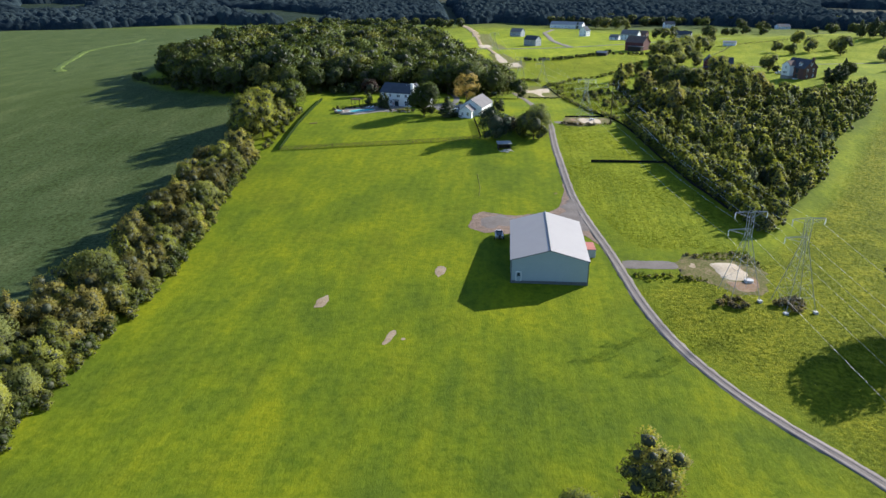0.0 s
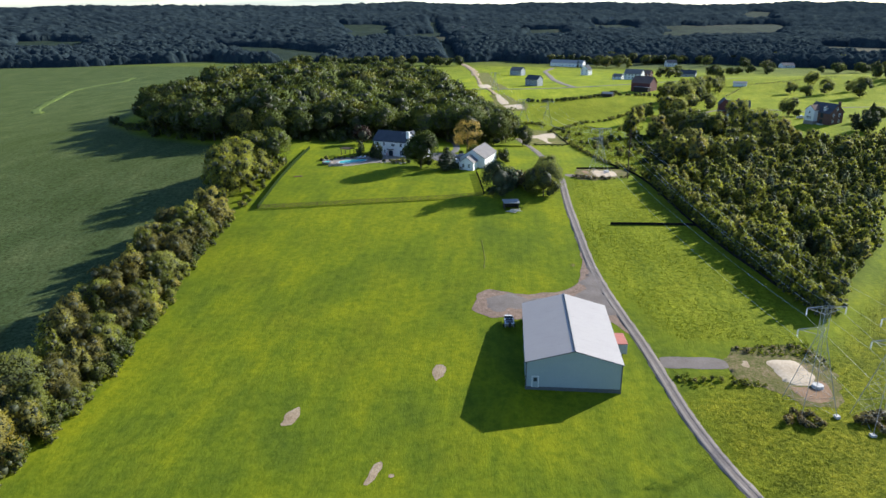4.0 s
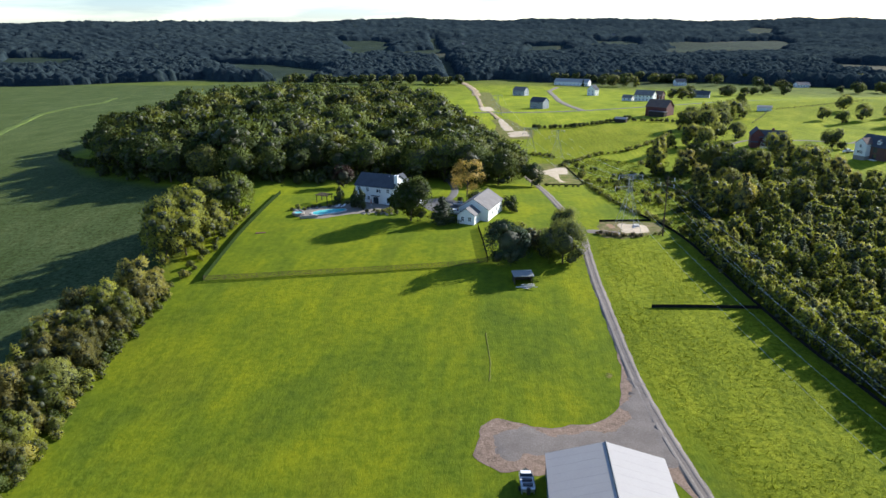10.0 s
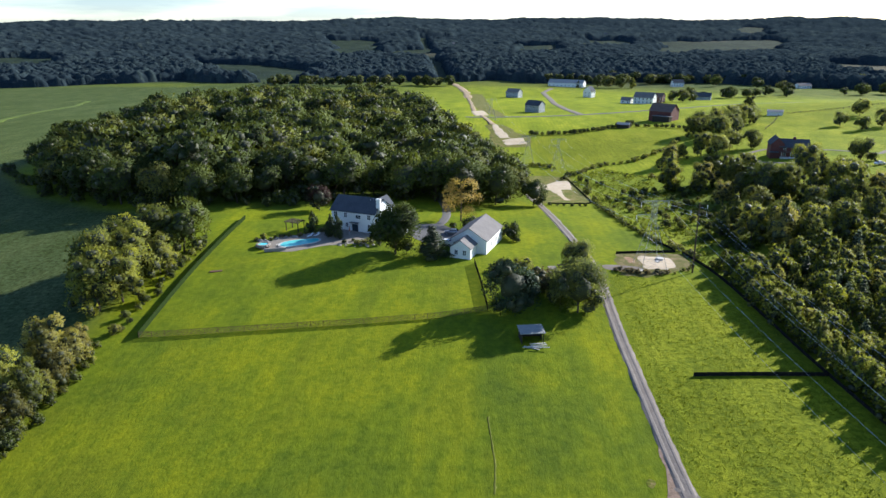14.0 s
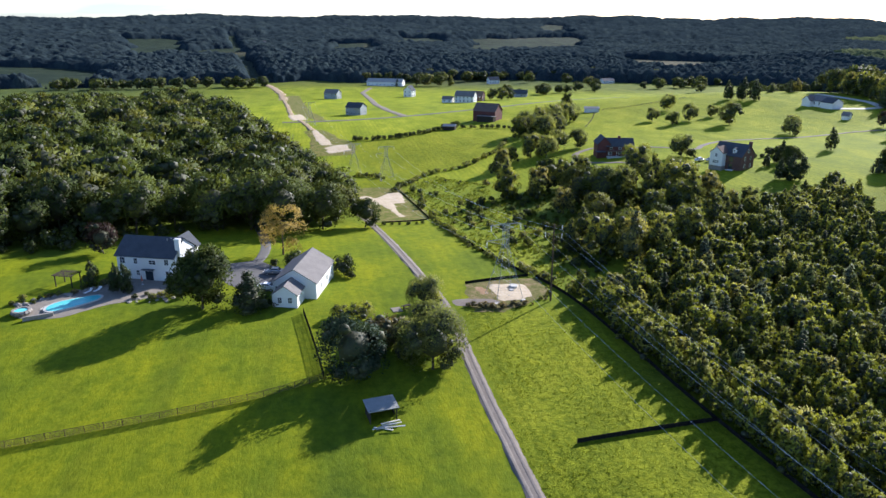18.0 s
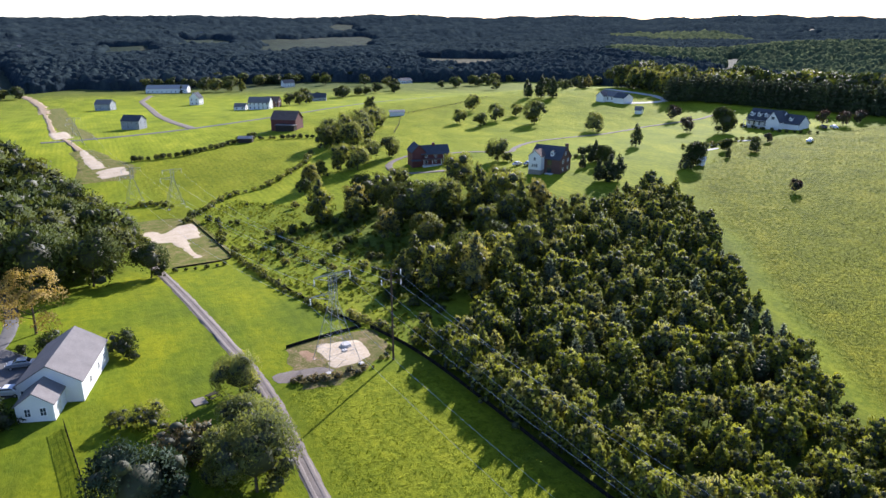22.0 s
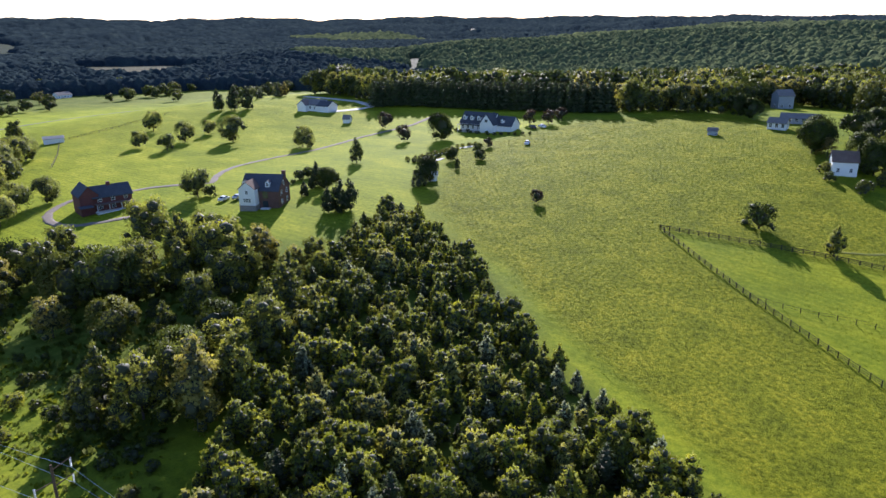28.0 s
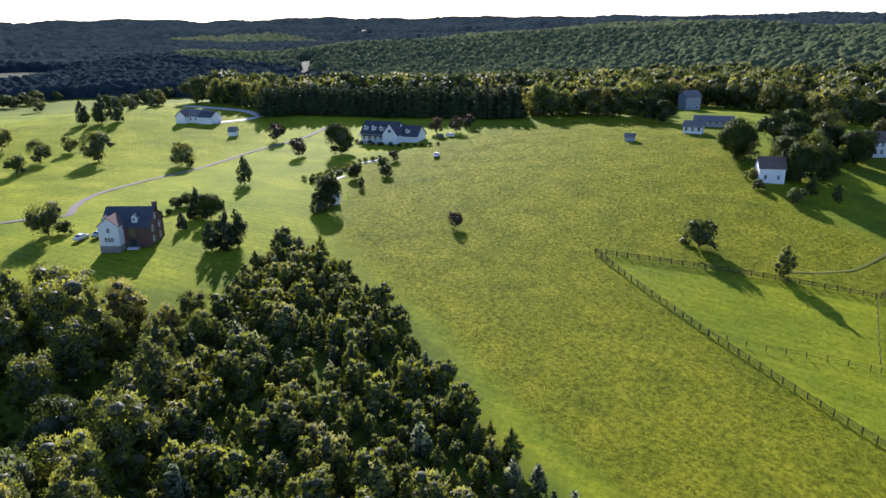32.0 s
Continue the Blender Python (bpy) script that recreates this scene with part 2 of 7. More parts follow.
    fuzz.inputs[1].default_value, fuzz.inputs[2].default_value = -0.11, 0.11
    nt.links.new(fuzz.outputs[0], b.inputs["Sheen Weight"])
    b.inputs["Sheen Roughness"].default_value = 0.6
    b.inputs["Sheen Tint"].default_value = (0.66, 0.8, 0.06, 1)
    add = node(nt, "ShaderNodeMath", operation='MULTIPLY_ADD')
    nt.links.new(mask("hay"), add.inputs[0])
    nt.links.new(tuft, add.inputs[1])
    nt.links.new(node(nt, "ShaderNodeMath", operation='MULTIPLY').outputs[0], add.inputs[2])
    half = add.inputs[2].links[0].from_node
    nt.links.new(fine, half.inputs[0])
    half.inputs[1].default_value = 0.2
    bump(nt, b, add.outputs[0], 0.8, 0.6)
    return m


GRASS = ground_material()
GRAVEL = surface("gravel", [(0.3, (0.150, 0.126, 0.108)), (0.55, (0.215, 0.185, 0.160)), (0.8, (0.30, 0.262, 0.228))], 0.35, 4.0, 0.95, 0, 0.04)
TRACK = surface("packed_gravel", [(0.3, (0.172, 0.147, 0.128)), (0.55, (0.240, 0.210, 0.185)), (0.8, (0.32, 0.284, 0.25))], 0.3, 4.0, 0.95, 0, 0.03)
WEEDY = surface("weedy_earth", [(0.34, (0.055, 0.085, 0.008)), (0.47, (0.115, 0.130, 0.012)), (0.56, (0.18, 0.155, 0.045)), (0.70, (0.33, 0.25, 0.14))], 0.3, 2.2, 0.95, 0, 0.12)
DRY = surface("dry_trampled_ground", [(0.34, (0.070, 0.088, 0.012)), (0.48, (0.125, 0.120, 0.032)), (0.60, (0.22, 0.165, 0.085)), (0.74, (0.38, 0.29, 0.18))], 0.45, 2.6, 0.95, 0, 0.12)
GRAVEL_EDGE = surface("earthy_gravel", [(0.34, (0.13, 0.10, 0.07)), (0.46, (0.235, 0.165, 0.12)), (0.6, (0.30, 0.215, 0.16)), (0.72, (0.42, 0.33, 0.25))], 0.9, 3.0, 0.95, 0, 0.08)
ASPHALT = surface("asphalt", [(0.3, (0.10, 0.10, 0.10)), (0.7, (0.17, 0.165, 0.16))], 0.3, 8.0, 0.9)
EARTH = surface("bare_earth", [(0.3, (0.24, 0.17, 0.10)), (0.55, (0.38, 0.29, 0.19)), (0.75, (0.50, 0.41, 0.29))], 0.35, 3.0, 0.95, 0, 0.08)
RED_SOIL = surface("red_soil", [(0.3, (0.19, 0.115, 0.065)), (0.55, (0.31, 0.20, 0.12)), (0.75, (0.44, 0.33, 0.22))], 0.5, 3.0, 0.95, 0, 0.08)
SAND = surface("pale_earth", [(0.3, (0.40, 0.31, 0.21)), (0.6, (0.58, 0.49, 0.36)), (0.8, (0.66, 0.58, 0.45))], 0.22, 2.0, 0.95, 0, 0.06)
WORN = surface("worn_turf", [(0.3, (0.075, 0.10, 0.012)), (0.7, (0.15, 0.15, 0.03))], 0.8, 4.0, 0.95)
PAVING = surface("flagstones", [(0.3, (0.20, 0.175, 0.145)), (0.7, (0.32, 0.285, 0.24))], 0.8, 6.0, 0.85)
STONE = surface("stone", [(0.3, (0.20, 0.18, 0.16)), (0.7, (0.38, 0.35, 0.31))], 1.5, 9.0, 0.85, 0, 0.03)
CONCRETE = surface("concrete", [(0.3, (0.45, 0.43, 0.40)), (0.7, (0.62, 0.60, 0.56))], 0.8, 9.0, 0.8)
WHITE = surface("white_siding", [(0.3, (0.70, 0.71, 0.71)), (0.7, (0.82, 0.82, 0.80))], 0.5, 7.0, 0.55)
TRIM = surface("white_trim", [(0.3, (0.76, 0.76, 0.75)), (0.7, (0.84, 0.84, 0.83))], 1.5, 9.0, 0.45)
STEEL_WALL = surface("pale_blue_grey_steel", [(0.3, (0.27, 0.335, 0.36)), (0.7, (0.32, 0.385, 0.41))], 0.4, 4.0, 0.45)
STEEL_ROOF = surface("pale_steel_roof", [(0.3, (0.355, 0.335, 0.322)), (0.7, (0.39, 0.37, 0.352))], 0.3, 3.0, 0.7)
STEEL_ROOF.node_tree.nodes["Principled BSDF"].inputs["Specular IOR Level"].default_value = 0.12
STEEL_TRIM = surface("dark_steel_trim", [(0.3, (0.06, 0.07, 0.08)), (0.7, (0.10, 0.11, 0.12))], 1.0, 6.0, 0.5)
SHINGLE = surface("slate_blue_shingles", [(0.3, (0.055, 0.062, 0.075)), (0.7, (0.10, 0.11, 0.125))], 0.5, 9.0, 0.9, 0, 0.02)
SHINGLE_GREY = surface("grey_shingles", [(0.3, (0.15, 0.14, 0.135)), (0.7, (0.25, 0.235, 0.225))], 0.5, 9.0, 0.9, 0, 0.02)
SHINGLE_BROWN = surface("brown_shingles", [(0.3, (0.13, 0.09, 0.075)), (0.7, (0.21, 0.15, 0.125))], 0.5, 9.0, 0.9, 0, 0.02)
BRICK = surface("red_brick", [(0.3, (0.105, 0.058, 0.046)), (0.7, (0.185, 0.105, 0.086))], 0.7, 9.0, 0.9, 0, 0.02)
REDWOOD = surface("barn_red_boards", [(0.3, (0.095, 0.028, 0.026)), (0.7, (0.165, 0.052, 0.044))], 0.7, 6.0, 0.8)
RED_ROOF = surface("faded_red_roof", [(0.3, (0.40, 0.12, 0.08)), (0.7, (0.52, 0.18, 0.13))], 0.7, 6.0, 0.6)
GREY_SIDING = surface("grey_siding", [(0.3, (0.26, 0.29, 0.32)), (0.7, (0.36, 0.39, 0.42))], 0.7, 6.0, 0.7)
DARK_WOOD = surface("dark_wood", [(0.3, (0.03, 0.026, 0.022)), (0.7, (0.07, 0.058, 0.047))], 1.2, 10.0, 0.85)
POLE_WOOD = surface("pole_wood", [(0.3, (0.06, 0.04, 0.03)), (0.7, (0.13, 0.09, 0.06))], 1.2, 10.0, 0.9)
RAIL_WOOD = surface("dark_fence_boards", [(0.3, (0.045, 0.038, 0.03)), (0.7, (0.10, 0.085, 0.065))], 1.0, 8.0, 0.85)
GALV = surface("galvanised_steel", [(0.3, (0.30, 0.31, 0.32)), (0.7, (0.42, 0.43, 0.44))], 1.0, 8.0, 0.6, 0.1)
WIRE = surface("aluminium_wire", [(0.3, (0.60, 0.61, 0.62)), (0.7, (0.72, 0.73, 0.74))], 1.0, None, 0.35, 0.7)
BLACK = surface("black_paint", [(0.3, (0.012, 0.012, 0.013)), (0.7, (0.03, 0.03, 0.03))], 1.0, 6.0, 0.6)
RUBBER = surface("rubber", [(0.3, (0.015, 0.015, 0.015)), (0.7, (0.03, 0.03, 0.03))], 2.0, None, 0.9)
SILVER_PAINT = surface("silver_car_paint", [(0.3, (0.45, 0.47, 0.50)), (0.7, (0.52, 0.54, 0.57))], 0.8, None, 0.25, 0.58)
WHITE_PAINT = surface("white_car_paint", [(0.3, (0.74, 0.75, 0.76)), (0.7, (0.80, 0.81, 0.82))], 0.8, None, 0.25)
DARK_PAINT = surface("dark_car_paint", [(0.3, (0.03, 0.035, 0.045)), (0.7, (0.05, 0.055, 0.065))], 0.8, None, 0.25)
CAMO = surface("olive_grey_paint", [(0.3, (0.10, 0.105, 0.08)), (0.7, (0.30, 0.30, 0.26))], 1.2, 6.0, 0.5)
GLASS_M, gnt, gb = material("window_glass")
gb.inputs["Base Color"].default_value = (0.03, 0.045, 0.06, 1)
gb.inputs["Roughness"].default_value, gb.inputs["IOR"].default_value = 0.06, 1.5
gb.inputs["Specular IOR Level"].default_value = 0.8
WATER, wnt, wb = material("pool_water")
wnt.links.new(ramp(wnt, noise_node(wnt, 0.6, 3.0, 0.6, position(wnt)), [(0.3, (0.09, 0.56, 0.56)), (0.7, (0.17, 0.68, 0.66))]), wb.inputs["Base Color"])
wb.inputs["Roughness"].default_value = 0.15
wb.inputs["Specular IOR Level"].default_value = 0.25
bump(wnt, wb, noise_node(wnt, 3.0, 2.0, 0.5, position(wnt)), 0.3, 0.03)


# ---- the lie of the land ----
HILLS_NEAR = [-1.6, -3.1, 7.1, 3.7, 3.5, 1.4, -0.9, 3.0, 4.0, -9.5, -2.5, -0.2, -1.6, 3.0, -1.4, -4.2, 1.2, -2.0, -2.5, -4.3, 1.3, 5.9, -0.9, 0.9, -2.0, 0.6, 1.6, -2.7, -6.9, 5.6, 0.7, 6.2, 1.6, 5.2, 6.1, 7.4, -1.7, 2.1, 1.3, -0.3, -0.5, 0.6]
HILLS_WIDE = [-1.6, -2.7, -3.2, -1.3, -1.8, -2.7, 0.4, 0.7, 0.7, 2.3, -1.7, -4.8, -2.1, -1.4, 1.5, 1.8, -3.8, -6.4, -4.7, -2.0, 4.6, 5.0, -1.0, -7.1, -2.4, 3.8, 6.3, -1.9, -2.5, -3.0, -0.5, 2.1, 0.0, -7.3, -5.2, -1.4]
HILLS = [(x, y, 80.0) for x in range(-120, 421, 90) for y in range(0, 451, 90)] + [(x, y, 230.0) for x in range(-600, 801, 280) for y in range(-300, 901, 240)]
HILLS = [(x, y, s, h) for (x, y, s), h in zip(HILLS, HILLS_NEAR + HILLS_WIDE)]
# long far ridges: azimuth, distance, length, depth, height
RIDGES = [(104, 4300, 1300, 600, 44), (122, 3700, 900, 500, 26), (84, 4500, 1300, 500, 48), (62, 4500, 900, 500, 44), (38, 4500, 1000, 500, 52), (10, 4300, 1100, 500, 44), (-12, 3600, 900, 500, 34),
          (97, 2700, 700, 380, 26), (130, 2300, 700, 380, 34), (70, 3100, 800, 340, 20), (45, 3000, 700, 380, 22), (20, 2600, 700, 380, 38), (6, 1500, 480, 300, 30),
          (27, 1500, 380, 300, 12), (32, 1250, 360, 130, 13), (16, 1850, 450, 170, 15), (12, 1180, 260, 110, -8), (-8, 1000, 420, 260, 24), (150, 3500, 1500, 700, 50), (-35, 3000, 1200, 700, 50)]


def height(x, y):
    """The ground's height at arrays x, y."""
    x, y = np.asarray(x, float), np.asarray(y, float)
    z = np.zeros(x.shape)
    for hx, hy, s, h in HILLS:
        z += h * np.exp(-((x - hx) ** 2 + (y - hy) ** 2) / (2 * s * s))
    far = np.clip((np.hypot(x - 60, y - 150) - 620) / 900, 0, 1)
    z -= 16 * far * far * (3 - 2 * far)
    for az, d, ln, dp, h in RIDGES:
        c, s = math.cos(radians(az)), math.sin(radians(az))
        u, v = (x - d * c) * c + (y - d * s) * s, -(x - d * c) * s + (y - d * s) * c
        z += h * np.exp(-(u / dp) ** 2 / 2 - (v / ln) ** 2 / 2) * (1 + 0.12 * np.sin(v / 170 + az) * far)
    z += far * (5.0 * np.sin(x / 118 + 0.4) * np.sin(y / 87 + 1.2) + 4.0 * np.sin(x / 61 - y / 74 + 2.0))
    return z


def gz(x, y):
    return float(height(np.array([x]), np.array([y]))[0])


def inside(poly, x, y):
    """Which of the points lie inside the polygon."""
    hit = np.zeros(np.shape(x), bool)
    for (x0, y0), (x1, y1) in zip(poly, poly[1:] + poly[:1]):
        if y0 != y1:
            hit ^= ((y0 > y) != (y1 > y)) & (x < (x1 - x0) * (y - y0) / (y1 - y0) + x0)
    return hit


def soft_inside(poly, x, y, edge=4.0):
    s = np.zeros(np.shape(x))
    for a in np.arange(8) * math.pi / 4:
        s += inside(poly, x + edge * math.cos(a), y + edge * math.sin(a))
    return s / 8


CROP_FIELD = [(-86, -400), (-84, 20), (-90, 90), (-93, 160), (-125, 166), (-160, 186), (-196, 226), (-216, 300), (-220, 400), (-205, 505), (-330, 860), (-660, 780), (-1500, 600), (-1500, -400)]
FOREST = [(-184, 232), (-156, 192), (-117, 166), (-77, 174), (-64, 184), (-40, 199), (-16, 200), (-1, 211), (-5, 255), (-28, 330), (-58, 420), (-88, 520), (-188, 500), (-205, 400), (-200, 290)]
THICKET = [(45.5, 128), (48, 107), (50.5, 89), (54, 71), (57.8, 56), (60.5, 44), (63.5, 33), (71.5, 43), (87, 67), (94, 78), (105, 101), (114, 117.5), (124, 134), (142, 158), (157, 186), (162, 202), (147, 199), (124, 186), (100, 172), (70, 150)]
TALLWOOD = [(44, 150), (60, 150), (100, 172), (124, 186), (116, 218), (98, 232), (80, 236), (58, 240), (44, 222), (58, 190)]
SCRUB_STRIP = [(30, 178), (38, 150), (44, 128), (60, 150), (60, 190), (50, 230), (56, 262), (40, 290), (22, 275), (26, 215)]
HAY_EAST = [(63, 22), (70, 34), (98, 74), (121, 116), (150, 160), (172, 196), (235, 240), (300, 222), (345, 190), (345, 140), (300, 125), (255, 100), (230, 55), (200, 0), (240, -200), (60, -200), (48, -45), (30, -20), (27, 0)]
HAY_MEADOW = [(17, 60), (23, 38), (30, 20), (56, 20), (58, 44), (52, 66), (46, 100), (42, 125), (18, 125), (17, 90)]
HORSE_PADDOCK = [(195.5, 134), (183.6, 120), (155.4, 80.5), (131, 43), (150, 20), (215, 45), (209, 68), (204, 96)]
MOWN_EDGE = [(57, 24), (64, 25), (76, 40), (92, 62), (117, 104), (132, 130), (150, 156), (147, 160), (126, 132), (108, 102), (90, 70), (72, 44), (63, 31)]
PADDOCKS = [(170, 290), (330, 330), (330, 520), (150, 520), (60, 470), (70, 360), (120, 320)]
VALLEY = [(-140, 900), (-70, 560), (-40, 440), (-2, 320), (24, 280), (60, 262), (84, 250), (120, 222), (150, 200), (172, 200), (235, 242), (300, 226), (335, 250), (330, 430), (560, 560), (620, 700), (300, 900)]
FAR_HAY = [(18, 268), (34, 292), (58, 300), (84, 356), (66, 412), (14, 390), (8, 330)]


def axis_steps(fine_lo, fine_hi, step, limit):
    """Coordinates that lie close within the fine stretch and spread out towards the limit."""
    mid = list(np.arange(fine_lo, fine_hi + step, step))
    out, s = [], step
    v = mid[-1]
    while v < limit:
        s *= 1.09
        v += s
        out.append(v)
    lo, s, v = [], step, mid[0]
    while v > -limit:
        s *= 1.09
        v -= s
        lo.append(v)
    return np.array(lo[::-1] + mid + out)


def grid_mesh(name, X, Y, Z):
    n, m = X.shape
    me = bpy.data.meshes.new(name)
    me.vertices.add(n * m)
    me.vertices.foreach_set("co", np.stack([X, Y, Z], -1).astype(np.float32).ravel())
    i = np.arange(n * m).reshape(n, m)
    q = np.stack([i[:-1, :-1], i[1:, :-1], i[1:, 1:], i[:-1, 1:]], -1).reshape(-1, 4)
    me.loops.add(q.size)
    me.loops.foreach_set("vertex_index", q.ravel().astype(np.int32))
    me.polygons.add(len(q))
    me.polygons.foreach_set("loop_start", (np.arange(len(q)) * 4).astype(np.int32))
    me.update(calc_edges=True)
    me.polygons.foreach_set("use_smooth", np.ones(len(q), bool))
    return me


gx, gy = axis_steps(-240, 380, 3.0, 4900), axis_steps(-150, 540, 3.0, 4900)
GX, GY = np.meshgrid(gx, gy, indexing='ij')
GZ = height(GX, GY)
ground_mesh = grid_mesh("ground", GX, GY, GZ)
jx, jy = GX + 2.5 * np.sin(GY * 0.21) + 2 * np.sin(GY * 0.07 + 1), GY + 2.5 * np.sin(GX * 0.19 + 2) + 2 * np.sin(GX * 0.06)
hay = np.maximum.reduce([soft_inside(HAY_EAST, GX, GY), 0.6 * soft_inside(HAY_MEADOW, GX, GY, 2), 0.8 * soft_inside(PADDOCKS, jx, jy, 10), soft_inside(FAR_HAY, jx, jy)])
hay *= 1 - 0.9 * soft_inside(HORSE_PADDOCK, GX, GY, 1.5)
hay *= 1 - 0.85 * soft_inside(MOWN_EDGE, GX, GY, 1.5)
crop = soft_inside(CROP_FIELD, GX, GY, 3)
scrub = np.maximum.reduce([soft_inside(p, jx, jy) for p in (FOREST, THICKET, TALLWOOD)] + [0.35 * soft_inside(SCRUB_STRIP, jx, jy)])
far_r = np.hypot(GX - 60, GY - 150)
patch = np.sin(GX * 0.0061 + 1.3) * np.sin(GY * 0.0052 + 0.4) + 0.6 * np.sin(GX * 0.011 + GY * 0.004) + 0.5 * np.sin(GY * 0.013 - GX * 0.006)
# distant fields take the dull crop colour as painted cloud shade
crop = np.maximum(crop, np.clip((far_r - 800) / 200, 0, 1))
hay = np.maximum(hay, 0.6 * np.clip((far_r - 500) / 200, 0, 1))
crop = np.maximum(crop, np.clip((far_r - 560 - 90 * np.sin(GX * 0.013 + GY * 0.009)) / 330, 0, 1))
# where the grass colour carries that painted backlight
backlit_pasture = np.maximum.reduce([soft_inside(VALLEY, jx, jy, 6) * (0.75 + 0.25 * np.sin(GX * 0.019 + 1) * np.sin(GY * 0.031)), 0.55 * soft_inside(HAY_MEADOW, GX, GY, 2), 0.35 * soft_inside(HORSE_PADDOCK, GX, GY, 2), 0.6 * soft_inside(SCRUB_STRIP, jx, jy, 3), 0.5 * soft_inside(MOWN_EDGE, GX, GY, 1.5)])
# grows with distance: where painted haze dulls the ground, crop field left out
far_haze = np.clip((far_r - 760) / 160, 0, 1) * np.where((GX > -660) & (GX < -330) & (GY < 880), 0.0, 1.0) * (~inside(CROP_FIELD, GX, GY))
soil = np.clip((far_r - 700) / 300, 0, 1) * 0.25 * (patch < -0.9)
for key, values in (("hay", hay), ("crop", crop), ("scrub", scrub), ("soil", soil), ("backlit_pasture", backlit_pasture), ("far_haze", far_haze)):
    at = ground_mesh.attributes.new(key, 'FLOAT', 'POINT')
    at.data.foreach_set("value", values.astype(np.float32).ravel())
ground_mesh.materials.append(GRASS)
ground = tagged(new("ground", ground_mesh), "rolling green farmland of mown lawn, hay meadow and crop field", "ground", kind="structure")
import mathutils.geometry


# ---- helpers for things ----
def part(name, bm, mat, parent=None, label="", smooth=False):
    """Links a bmesh as one mesh object, under its thing if one is given."""
    me = bpy.data.meshes.new(name)
    bm.normal_update()
    bm.to_mesh(me)
    bm.free()
    if smooth:
        me.polygons.foreach_set("use_smooth", np.ones(len(me.polygons), bool))
    me.materials.append(mat)
    ob = new(name, me)
    ob.parent = parent
    if label:
        tagged(ob, label)
    return ob


def shared(name, me, parent, m):
    """One more object on a mesh that is already there."""
    ob = new(name, me)
    ob.parent = parent
    ob.matrix_basis = m
    return ob


def thing(name, x, y, turn=0.0, label="", category="", group="", z=None, scale=1.0):
    ob = new(name)
    ob.matrix_basis = pose(x, y, gz(x, y) if z is None else z, 0, 0, turn) @ Matrix.Scale(scale, 4)
    return tagged(ob, label, category, group)


def box(bm, x0, x1, y0, y1, z0, z1, m=None):
    v = [bm.verts.new((x, y, z)) for z in (z0, z1) for y in (y0, y1) for x in (x0, x1)]
    for f in ((0, 2, 3, 1), (4, 5, 7, 6), (0, 1, 5, 4), (2, 6, 7, 3), (0, 4, 6, 2), (1, 3, 7, 5)):
        bm.faces.new([v[i] for i in f])
    if m is not None:
        bmesh.ops.transform(bm, matrix=m, verts=v)
    return v


def boxed(*dims):
    bm = bmesh.new()
    box(bm, *dims)
    return bm


def bevelled(bm, size=0.03, segments=1):
    bmesh.ops.bevel(bm, geom=list(bm.edges), offset=size, segments=segments, affect='EDGES')
    return bm


def rod(bm, a, b, r0, r1=None, sides=6):
    """A tapered bar from a to b."""
    a, b = Vector(a), Vector(b)
    q = (b - a).to_track_quat('Z', 'Y').to_matrix()
    r1 = r0 if r1 is None else r1
    rings = []
    for p, r in ((a, r0), (b, r1)):
        rings.append([bm.verts.new(p + q @ Vector((r * math.cos(k * 2 * math.pi / sides), r * math.sin(k * 2 * math.pi / sides), 0))) for k in range(sides)])
    for k in range(sides):
        bm.faces.new((rings[0][k], rings[0][(k + 1) % sides], rings[1][(k + 1) % sides], rings[1][k]))
    bm.faces.new(rings[0][::-1])
    bm.faces.new(rings[1])


def raw_mesh(name, co, faces_of, mat, sizes):
    """A mesh from arrays: vertices, flat loop indices, and the corner count of each face."""
    me = bpy.data.meshes.new(name)
    me.vertices.add(len(co))
    me.vertices.foreach_set("co", co.astype(np.float32).ravel())
    me.loops.add(len(faces_of))
    me.loops.foreach_set("vertex_index", faces_of.astype(np.int32))
    me.polygons.add(len(sizes))
    me.polygons.foreach_set("loop_start", np.concatenate([[0], np.cumsum(sizes)[:-1]]).astype(np.int32))
    me.update(calc_edges=True)
    for mm in mat if isinstance(mat, (list, tuple)) else [mat]:
        me.materials.append(mm)
    return me


